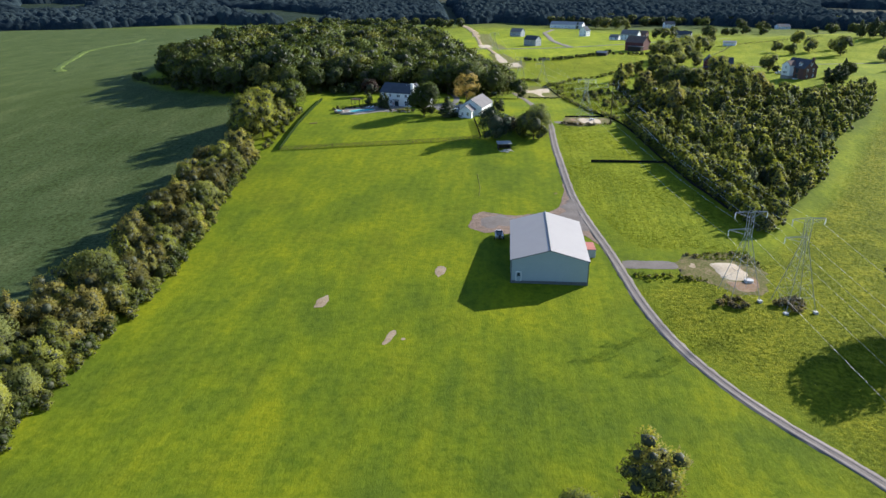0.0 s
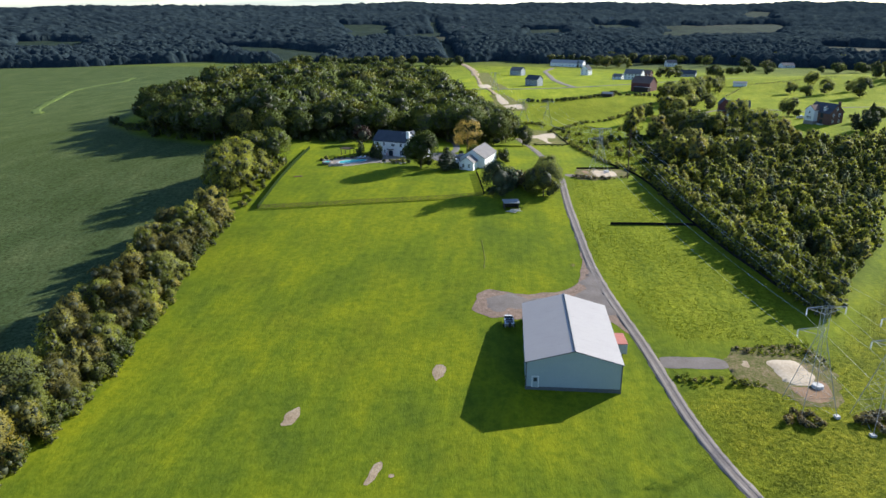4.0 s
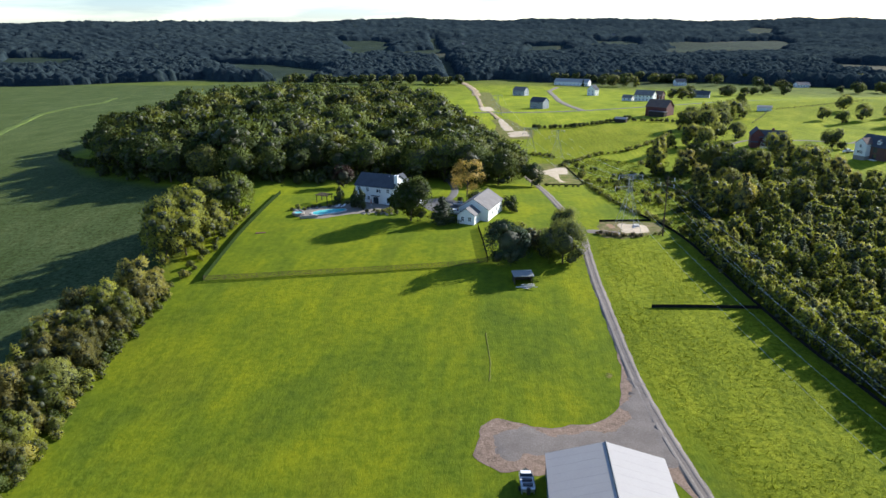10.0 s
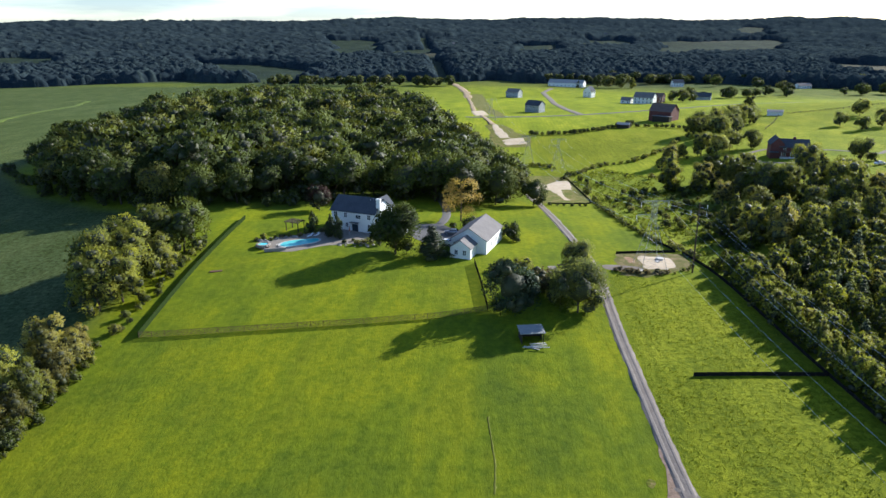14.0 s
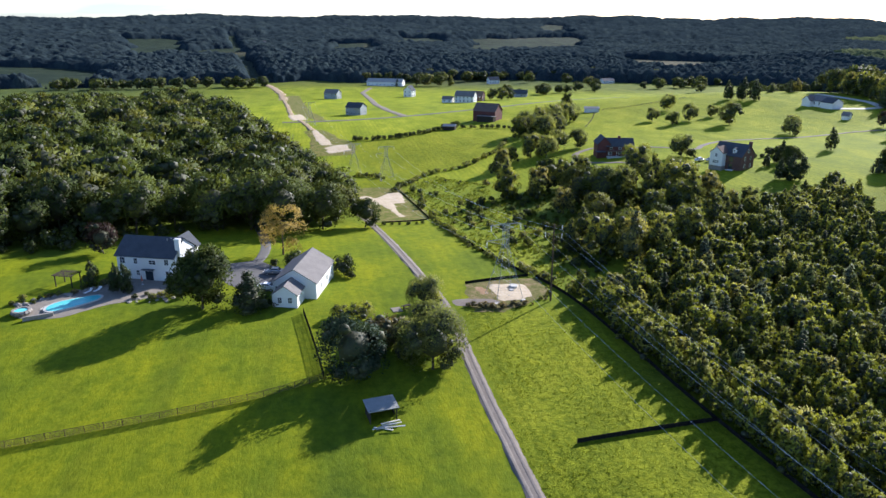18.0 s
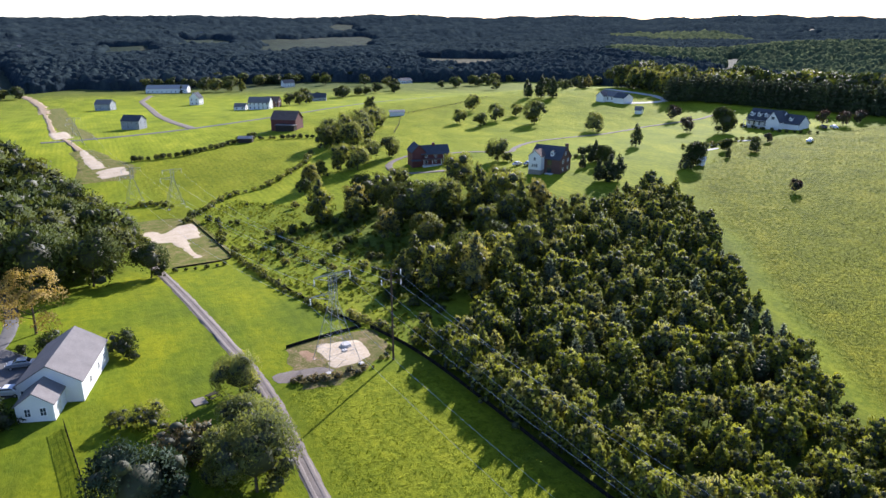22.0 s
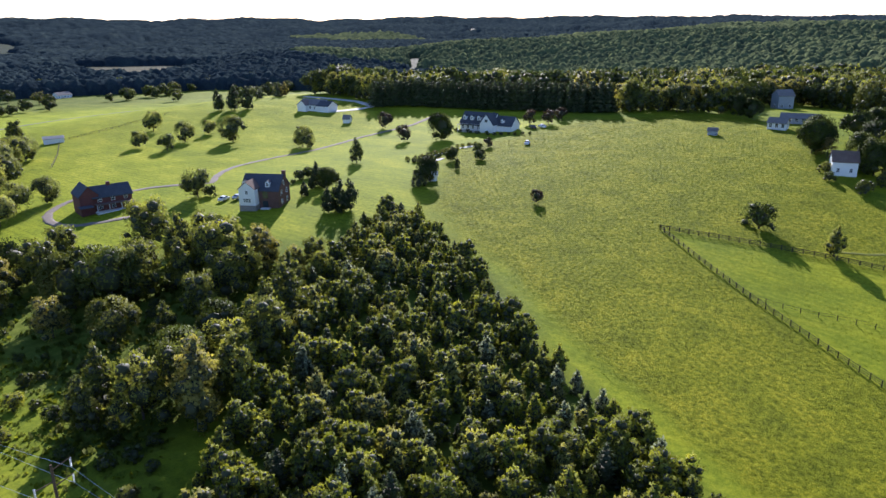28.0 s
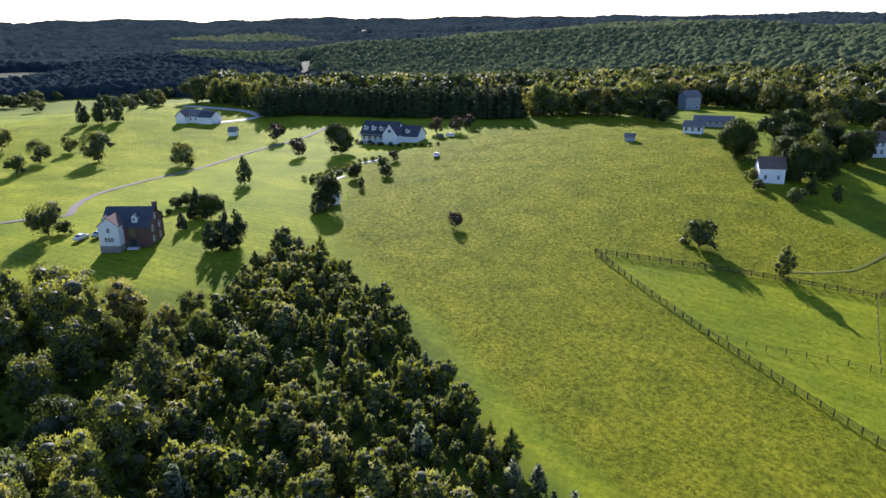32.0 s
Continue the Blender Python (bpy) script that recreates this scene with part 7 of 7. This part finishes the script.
def lattice_tower(x, y, turn, h, label):
    ob = thing("pylon", x, y, turn, label, "pylon", "pylons of the power line", gz(x, y) - 0.1)
    half = lambda z: 2.6 * (1 - z / (h * 0.72)) + 0.5 if z < h * 0.72 else 0.5
    levels = [0, h * 0.17, h * 0.33, h * 0.47, h * 0.6, h * 0.72, h * 0.86, h]
    for sx in (-1, 1):
        for sy in (-1, 1):
            bm = bmesh.new()
            tube(bm, [(sx * half(z), sy * half(z), z) for z in (0, h * 0.72, h)], 0.045)
            part("leg", bm, GALV, ob)
    bm = bmesh.new()
    for a, b in zip(levels, levels[1:]):
        ha, hb = half(a), half(b)
        for (p, q) in (((-1, -1), (1, -1)), ((1, -1), (1, 1)), ((1, 1), (-1, 1)), ((-1, 1), (-1, -1))):
            rod(bm, (p[0] * ha, p[1] * ha, a), (q[0] * hb, q[1] * hb, b), 0.015, 0.015, 3)
            rod(bm, (q[0] * ha, q[1] * ha, a), (p[0] * hb, p[1] * hb, b), 0.015, 0.015, 3)
            rod(bm, (p[0] * hb, p[1] * hb, b), (q[0] * hb, q[1] * hb, b), 0.015, 0.015, 3)
    tagged(part("bracing", bm, GALV, ob), kind="stuff")
    tips = []
    for z, s0, s1 in ((h, -3.3, 3.3), (h * 0.80, -4.2, 0.4)):
        bm = bmesh.new()
        for yy in (-0.45, 0.45):
            rod(bm, (s0, 0, z), (0, yy, z + 0.05), 0.05, 0.05, 4)
            rod(bm, (s1, 0, z), (0, yy, z + 0.05), 0.05, 0.05, 4)
        rod(bm, (s0, 0, z), (0, 0, z - 1.3), 0.045, 0.045, 4)
        rod(bm, (s1, 0, z), (0, 0, z - 1.3), 0.045, 0.045, 4)
        tagged(part("crossarm", bm, GALV, ob), kind="stuff")
        for s in (s0, s1) if s1 > 1 else (s0,):
            bm = bmesh.new()
            for k in range(7):
                rod(bm, (s, 0, z - 0.15 - 0.17 * k), (s, 0, z - 0.24 - 0.17 * k), 0.11, 0.11, 8)
            rod(bm, (s, 0, z), (s, 0, z - 1.4), 0.025, 0.03, 4)
            part("insulator", bm, WIRE, ob)
            tips.append(ob.matrix_basis @ Vector((s, 0, z - 1.4)))
    for sx in (-1, 1):
        for sy in (-1, 1):
            part("footing", boxed(sx * 3.1 - 0.4, sx * 3.1 + 0.4, sy * 3.1 - 0.4, sy * 3.1 + 0.4, -0.6, 0.3), CONCRETE, ob)
    return tips


def wire(a, b, sag, r=0.015):
    bm = bmesh.new()
    a, b = Vector(a), Vector(b)
    tube(bm, [a.lerp(b, i / 26) - Vector((0, 0, 4 * sag * i / 26 * (1 - i / 26))) for i in range(27)], r, 3)
    w = part("strand", bm, WIRE)
    w.name = "power_line"
    tagged(w, "thin pale overhead wire of the power line", "power line", "overhead wires")


line_turn = 9.0
tips_a = lattice_tower(47.5, -1.0, line_turn, 18.5, "grey lattice steel pylon in a bare clearing")
tips_b = lattice_tower(28.0, 132.5, line_turn, 16.2, "grey lattice steel pylon on pale bare soil")
tips_c = lattice_tower(6.7, 309, 6, 13.5, "grey lattice steel pylon by the far hayfield")
tips_d = lattice_tower(57.3, -4.5, line_turn, 19.0, "grey lattice steel pylon standing in brush")
tips_e = lattice_tower(19.6, 295, 6, 14, "grey lattice steel pylon by the far hayfield")
tips_f = lattice_tower(-12, 455, 6, 14, "distant lattice steel pylon on the pipeline route")
pole = thing("utility_pole", 37.3, 129.5, 9, "tall dark wooden utility pole with cross-arms", "utility pole")
bm = bmesh.new()
rod(bm, (0, 0, -0.5), (0, 0, 16.8), 0.2, 0.13, 10)
part("shaft", bm, POLE_WOOD, pole)
tips_p = []
for z, s0, s1 in ((16.2, 0.0, 1.9), (14.4, 0.0, 1.9), (15.0, -1.9, 0.0)):
    bm = bmesh.new()
    rod(bm, (s0, 0, z), (s1, 0, z + 0.3 if s1 else z), 0.06, 0.06, 5)
    part("cross_arm", bm, POLE_WOOD, pole)
    s = s1 or s0
    bm = bmesh.new()
    for k in range(6):
        rod(bm, (s, 0, z + 0.25 - 0.17 * k), (s, 0, z + 0.16 - 0.17 * k), 0.1, 0.1, 8)
    rod(bm, (s, 0, z + 0.3), (s, 0, z - 0.8), 0.025, 0.025, 4)
    part("insulator", bm, WIRE, pole)
    tips_p.append(pole.matrix_basis @ Vector((s, 0, z - 0.8)))
for a, b in zip(tips_a, tips_b):
    wire(a, b, 2.6)
for a, b in zip(tips_d, tips_p):
    wire(a, b, 2.6)
for a, b in zip(tips_b, tips_c):
    wire(a, b, 4.0)
for a, b in zip(tips_p, tips_e):
    wire(a, b, 3.6)
for a, b in zip(tips_c, tips_f):
    wire(a, b, 4.0)
for tips in (tips_a, tips_d):
    for a in tips:
        wire(a, a + Vector((27, -190, -4)), 4.5)
for x, y in ((51.5, 5.5), (31.5, 138.0)):
    st = thing("foundation_cap", x, y, 20, "white concrete footing cap on bare soil", "concrete block")
    bm = bmesh.new()
    rod(bm, (0, 0, -0.3), (0, 0, 0.55), 1.1, 0.95, 16)
    part("cap", bevelled(bm, 0.06), CONCRETE, st)


# ---- fences ----
def post_fence(line, gap, label, group, mat, post, rails, name="fence", mesh=0.0):
    """A fence of posts and rails along a line: rails as (height, thickness)."""
    q = smooth_line(line, gap)
    n = len(q)
    for i in range(0, n - 1, 1):
        (x0, y0), (x1, y1) = q[i], q[i + 1]
        z0, z1 = gz(x0, y0), gz(x1, y1)
        if i == 0:
            ob = thing(name, x0, y0, 0, label, "fence", group, 0.0)
            ob.matrix_basis = Matrix()
        w, h = post
        part("post", boxed(x0 - w, x0 + w, y0 - w, y0 + w, z0 - 0.3, z0 + h), mat, ob)
        for rz, rt in rails:
            bm = bmesh.new()
            rod(bm, (x0, y0, z0 + rz), (x1, y1, z1 + rz), rt, rt, 4)
            part("rail", bm, mat, ob)
    if mesh:
        bm = bmesh.new()
        for (x0, y0), (x1, y1) in zip(q, q[1:]):
            for j in range(int(gap / mesh)):
                t = (j + 0.5) * mesh / gap
                x, y = x0 + (x1 - x0) * t, y0 + (y1 - y0) * t
                z = gz(x, y)
                box(bm, x - 0.012, x + 0.012, y - 0.012, y + 0.012, z - 0.05, z + post[1] - 0.1)
        tagged(part("infill", bm, mat, ob), kind="stuff")
    return ob


FABRIC = surface("black_fabric", [(0.3, (0.010, 0.010, 0.010)), (0.7, (0.024, 0.024, 0.022))], 1.0, 6.0, 1.0)
FABRIC.node_tree.nodes["Principled BSDF"].inputs["Specular IOR Level"].default_value = 0.0
post_fence([(-77.5, 89.2), (-70, 89.8), (-52.1, 92.2), (-35.4, 94.8), (-20, 98.1), (-10.4, 102.1)], 2.4, "low weathered post-and-wire lawn fence", "lawn fences", POLE_WOOD, (0.045, 1.2), ((0.3, 0.018), (0.6, 0.014), (0.9, 0.014), (1.15, 0.035)), mesh=0.1)


def panel_fence(line, h, label, mat, name="silt_fence", gap=2.0, thick=0.03):
    """A closed fabric or board fence with stakes."""
    q = smooth_line(line, gap)
    ob = new(name)
    tagged(ob, label, "fence")
    for (x0, y0), (x1, y1) in zip(q, q[1:]):
        z0, z1 = gz(x0, y0), gz(x1, y1)
        nx, ny = -(y1 - y0), (x1 - x0)
        ln = math.hypot(nx, ny)
        nx, ny = nx / ln * thick, ny / ln * thick
        bm = bmesh.new()
        v = [bm.verts.new(p) for p in ((x0 - nx, y0 - ny, z0 - 0.2), (x1 - nx, y1 - ny, z1 - 0.2), (x1 - nx, y1 - ny, z1 + h), (x0 - nx, y0 - ny, z0 + h), (x0 + nx, y0 + ny, z0 - 0.2), (x1 + nx, y1 + ny, z1 - 0.2), (x1 + nx, y1 + ny, z1 + h), (x0 + nx, y0 + ny, z0 + h))]
        for f in ((0, 1, 2, 3), (7, 6, 5, 4), (0, 4, 5, 1), (1, 5, 6, 2), (2, 6, 7, 3), (3, 7, 4, 0)):
            bm.faces.new([v[i] for i in f])
        part("panel", bm, mat, ob)
        part("stake", boxed(x0 - 0.04, x0 + 0.04, y0 - 0.04, y0 + 0.04, z0 - 0.3, z0 + h + 0.12), DARK_WOOD, ob)
    return ob


post_fence([(-10.4, 102.1), (-12, 115), (-13.9, 128.3)], 1.3, "black picket-and-rail fence between lawn and pines", "lawn fences", FABRIC, (0.05, 1.35), ((0.25, 0.03), (0.7, 0.02), (1.25, 0.04)), mesh=0.09)
GREEN_MESH = surface("overgrown_mesh", [(0.3, (0.014, 0.026, 0.009)), (0.7, (0.034, 0.052, 0.015))], 1.2, 7.0, 1.0, 0, 0.04)
GREEN_MESH.node_tree.nodes["Principled BSDF"].inputs["Specular IOR Level"].default_value = 0.0
panel_fence([(-77.5, 89.2), (-78.9, 116.8), (-79.6, 158)], 1.15, "dark green overgrown mesh fence beside the lawn", GREEN_MESH, "mesh_fence", 2.4, 0.06)
panel_fence([(25.2, 80.6), (34, 81.8), (49, 83.6)], 0.75, "black fabric silt fence across the meadow", FABRIC)
panel_fence([(21.4, 141.2), (28, 143.2), (37, 145)], 0.6, "black fabric silt fence behind the pylon clearing", FABRIC)
panel_fence([(38.5, 144), (41.6, 134), (43.4, 124), (45.4, 108), (47.4, 92.5), (49, 83.5), (51.2, 73), (53, 65), (56, 56), (58.5, 47)], 0.7, "black fabric silt fence along the thicket", FABRIC)
panel_fence([(9.4, 206.5), (24.6, 208), (23.5, 240), (21.6, 272)], 0.4, "black fabric silt fence round the work pad", FABRIC)
panel_fence([(25.5, 212), (29, 177), (33, 158), (37, 146)], 0.6, "black fabric silt fence along the clearing", FABRIC)
PADDOCK_RAILS = ((0.35, 0.06), (0.75, 0.06), (1.15, 0.065))
post_fence([(195.8, 135.4), (183.6, 120.5), (170.7, 103.4), (155.1, 80.8), (144.7, 65.9), (130, 44)], 2.4, "dark three-board paddock fence", "paddock fences", RAIL_WOOD, (0.09, 1.35), PADDOCK_RAILS)
post_fence([(195.8, 135.4), (201.6, 112.4), (205, 95.6), (207.5, 76), (210, 66), (215, 50)], 2.4, "dark three-board paddock fence", "paddock fences", RAIL_WOOD, (0.09, 1.35), PADDOCK_RAILS)
post_fence([(171, 104), (170.5, 95), (174.5, 83), (175.2, 66)], 3.0, "thin wire and post paddock fence", "paddock fences", RAIL_WOOD, (0.06, 1.2), ((1.1, 0.02), (0.6, 0.02)))
post_fence([(175.2, 74.9), (190, 75.6), (207, 76.3)], 3.0, "thin wire and post paddock fence", "paddock fences", RAIL_WOOD, (0.06, 1.2), ((1.1, 0.02), (0.6, 0.02)))
post_fence([(166, 428), (152, 398), (138, 372)], 4.0, "dark paddock fence in the valley", "paddock fences", RAIL_WOOD, (0.08, 1.2), ((0.5, 0.06), (1.1, 0.06)))
post_fence([(170, 434), (200, 440), (240, 452)], 4.0, "dark paddock fence in the valley", "paddock fences", RAIL_WOOD, (0.08, 1.2), ((0.5, 0.06), (1.1, 0.06)))

post_fence([(208.3, 75.5), (221, 71.5), (235, 68)], 2.4, "dark board fence of the bare riding pen", "paddock fences", RAIL_WOOD, (0.09, 1.35), PADDOCK_RAILS)
sheet("riding_pen", [(209.5, 74), (234, 67), (228, 52), (211.5, 58)], EARTH, 0.08, 0.4, 31, label="brown churned earth of the riding pen", category="bare earth")

ribbon("mown_track", [(210, 96), (214, 88), (220, 81), (232, 75.5), (245, 71.5), (253, 69)], 1.0, WORN, 0.07, 0.15, 41, "faint mown track curving past the riding pen", "track", step=1.0)

# ---- cars ----
def car(x, y, turn, paint, label):
    ob = thing("car", x, y, turn, label, "car", "parked cars", gz(x, y) + 0.1)
    bm = bmesh.new()
    prof = [(-2.2, 0.35), (-2.2, 0.85), (-1.9, 0.98), (-1.5, 1.05), (-0.9, 1.48), (0.5, 1.5), (1.15, 1.05), (2.0, 0.9), (2.25, 0.7), (2.25, 0.35)]
    sides = []
    for s in (-1, 1):
        sides.append([bm.verts.new((px, s * (0.88 if pz < 1.1 else 0.68), pz)) for px, pz in prof])
    bm.faces.new(sides[0])
    bm.faces.new(sides[1][::-1])
    for i in range(len(prof)):
        j = (i + 1) % len(prof)
        bm.faces.new((sides[0][j], sides[0][i], sides[1][i], sides[1][j]))
    bmesh.ops.recalc_face_normals(bm, faces=bm.faces)
    part("body", bevelled(bm, 0.05), paint, ob)
    for s in (-1, 1):
        bm = bmesh.new()
        v = [bm.verts.new(p) for p in ((-1.35, s * 0.87, 1.07), (1.0, s * 0.87, 1.07), (0.45, s * 0.73, 1.42), (-0.85, s * 0.73, 1.42))]
        bm.faces.new(v if s < 0 else v[::-1])
        bmesh.ops.solidify(bm, geom=bm.faces[:], thickness=0.03)
        part("side_window", bm, GLASS_M, ob)
        for px in (-1.35, 1.4):
            bm = bmesh.new()
            rod(bm, (px, s * 0.72, 0.24), (px, s * 0.93, 0.24), 0.33, 0.33, 14)
            wl = part("wheel", bm, RUBBER, ob)
            bm = bmesh.new()
            rod(bm, (px, s * 0.9, 0.24), (px, s * 0.94, 0.24), 0.2, 0.2, 10)
            part("rim", bm, GALV, wl)
        part("headlight", boxed(2.2, 2.3, s * 0.62 - 0.16, s * 0.62 + 0.16, 0.6, 0.76), TRIM, ob)
        part("tail_light", boxed(-2.26, -2.18, s * 0.66 - 0.12, s * 0.66 + 0.12, 0.68, 0.84), RED_ROOF, ob)
    bm = bmesh.new()
    v = [bm.verts.new(p) for p in ((1.12, -0.72, 1.1), (1.12, 0.72, 1.1), (0.58, 0.62, 1.47), (0.58, -0.62, 1.47))]
    bm.faces.new(v)
    bmesh.ops.solidify(bm, geom=bm.faces[:], thickness=-0.04)
    part("windscreen", bm, GLASS_M, ob)
    bm = bmesh.new()
    v = [bm.verts.new(p) for p in ((-1.5, 0.72, 1.09), (-1.5, -0.72, 1.09), (-0.98, -0.62, 1.46), (-0.98, 0.62, 1.46))]
    bm.faces.new(v)
    bmesh.ops.solidify(bm, geom=bm.faces[:], thickness=-0.04)
    part("rear_window", bm, GLASS_M, ob)


car(-20.4, 151.4, 170, SILVER_PAINT, "silver car parked on the forecourt")
car(-21.6, 141.4, 160, WHITE_PAINT, "white car parked beside the garage")
car(141, 255, 20, WHITE_PAINT, "white car parked beside the brick house")
car(144.5, 252.5, 20, SILVER_PAINT, "silver car parked beside the brick house")
car(255, 216, 25, WHITE_PAINT, "white car parked at the meadow's edge")
car(284, 232, 60, DARK_PAINT, "dark car parked by the long white house")
car(287, 229, 60, WHITE_PAINT, "white car parked by the long white house")

# picnic bench and stone slab by the drive
pb = thing("picnic_table", 6.6, 128.2, 25, "dark wooden picnic table on the lawn", "picnic table")
part("tabletop", boxed(-0.9, 0.9, -0.4, 0.4, 0.68, 0.75), DARK_WOOD, pb)
for yy in (-0.75, 0.75):
    part("bench", boxed(-0.9, 0.9, yy - 0.15, yy + 0.15, 0.4, 0.46), DARK_WOOD, pb)
for xx in (-0.7, 0.7):
    part("leg", boxed(xx - 0.05, xx + 0.05, -0.75, 0.75, 0.36, 0.42), DARK_WOOD, pb)
    part("upright", boxed(xx - 0.05, xx + 0.05, -0.1, 0.1, 0, 0.68), DARK_WOOD, pb)
sl = thing("stone_slab", 4.5, 127.7, 10, "flat grey stone slab in the lawn", "stone slab")
part("slab", bevelled(boxed(-1.0, 1.0, -1.1, 1.1, -0.15, 0.14), 0.04), PAVING, sl)
mt = thing("terracotta_mat", -73.5, 119.5, 20, "small reddish board lying on the lawn", "board")
part("board", bevelled(boxed(-1.4, 1.4, -0.5, 0.5, 0, 0.1), 0.02), BRICK, mt)


# ---- meadow tussocks ----
def tussocks(name, poly, n, lo, hi, mat, label, seed):
    r = np.random.default_rng(seed)
    p = np.array(poly)
    c = r.uniform(p.min(0), p.max(0), (n * 4, 2))
    c = c[inside(poly, c[:, 0], c[:, 1])][:n]
    clump = np.sin(c[:, 0] * 0.31 + 1) * np.sin(c[:, 1] * 0.27) + 0.8 * np.sin(c[:, 0] * 0.11 + c[:, 1] * 0.17)
    c = c[clump + r.normal(0, 0.9, len(c)) > -0.5]
    k = 2
    m = len(c) * k
    base = np.repeat(np.c_[c, height(c[:, 0], c[:, 1])], k, 0)
    a = r.uniform(0, 2 * math.pi, m)
    h = np.repeat(r.uniform(lo, hi, len(c)), k) * r.uniform(0.6, 1.1, m)
    w = h * r.uniform(0.9, 1.7, m)
    base[:, :2] += r.normal(0, 0.25, (m, 2))
    d = np.stack([np.cos(a), np.sin(a), 0 * a], -1)
    e = np.stack([-np.sin(a), np.cos(a), 0 * a], -1)
    up = np.array([0, 0, 1.0])
    lean = (h * r.uniform(0.1, 0.7, m))[:, None]
    q = np.stack([base - d * w[:, None] * 0.5 - up * 0.03, base + d * w[:, None] * 0.5 - up * 0.03, base + d * w[:, None] * 0.35 + up * h[:, None] + e * lean, base - d * w[:, None] * 0.35 + up * h[:, None] + e * lean], 1).reshape(-1, 3)
    me = raw_mesh(name, q, np.arange(len(q)), mat, np.full(len(q) // 4, 4))
    lie = np.tile([0.0, 0.0, 1.0], (len(q), 1)) + r.normal(0, 0.18, (len(q), 3))
    me.polygons.foreach_set("use_smooth", np.ones(len(me.polygons), bool))
    me.normals_split_custom_set_from_vertices(lie / np.linalg.norm(lie, axis=1, keepdims=True))
    tagged(new(name, me), label, "grass", kind="stuff")


TUFT = leaf_material("meadow_grass", (0.145, 0.185, 0.015), (0.235, 0.275, 0.028), through=0.62)
WEED = leaf_material("rank_weeds", (0.085, 0.112, 0.018), (0.150, 0.178, 0.030), through=0.5)
tussocks("meadow_grass", HAY_EAST, 90000, 0.05, 0.15, TUFT, "uneven tussocky yellow-green meadow grass", 71)
tussocks("meadow_grass", HAY_MEADOW, 12000, 0.07, 0.18, TUFT, "rough tufted grass of the narrow meadow", 72)
tussocks("rank_weeds", SCRUB_STRIP, 4500, 0.2, 0.55, WEED, "rank weeds between the brambles", 73)
tussocks("rank_weeds", TALLWOOD, 2500, 0.4, 0.9, WEED, "rank weeds under the tall trees", 74)
tussocks("rank_weeds", [(40.4, 18.2), (55.6, 21.4), (57, 12), (55.6, 11.6), (50.7, 16.4), (45.1, 15.2), (39.4, 14.8)], 420, 0.12, 0.4, WEED, "rank weeds round the pylon clearing", 76)
tussocks("rank_weeds", [(26.5, 7.8), (37, 7.8), (43, 5.2), (37.5, 2.8), (27.8, 3.2)], 420, 0.15, 0.45, WEED, "rank weeds beside the gravel spur", 77)
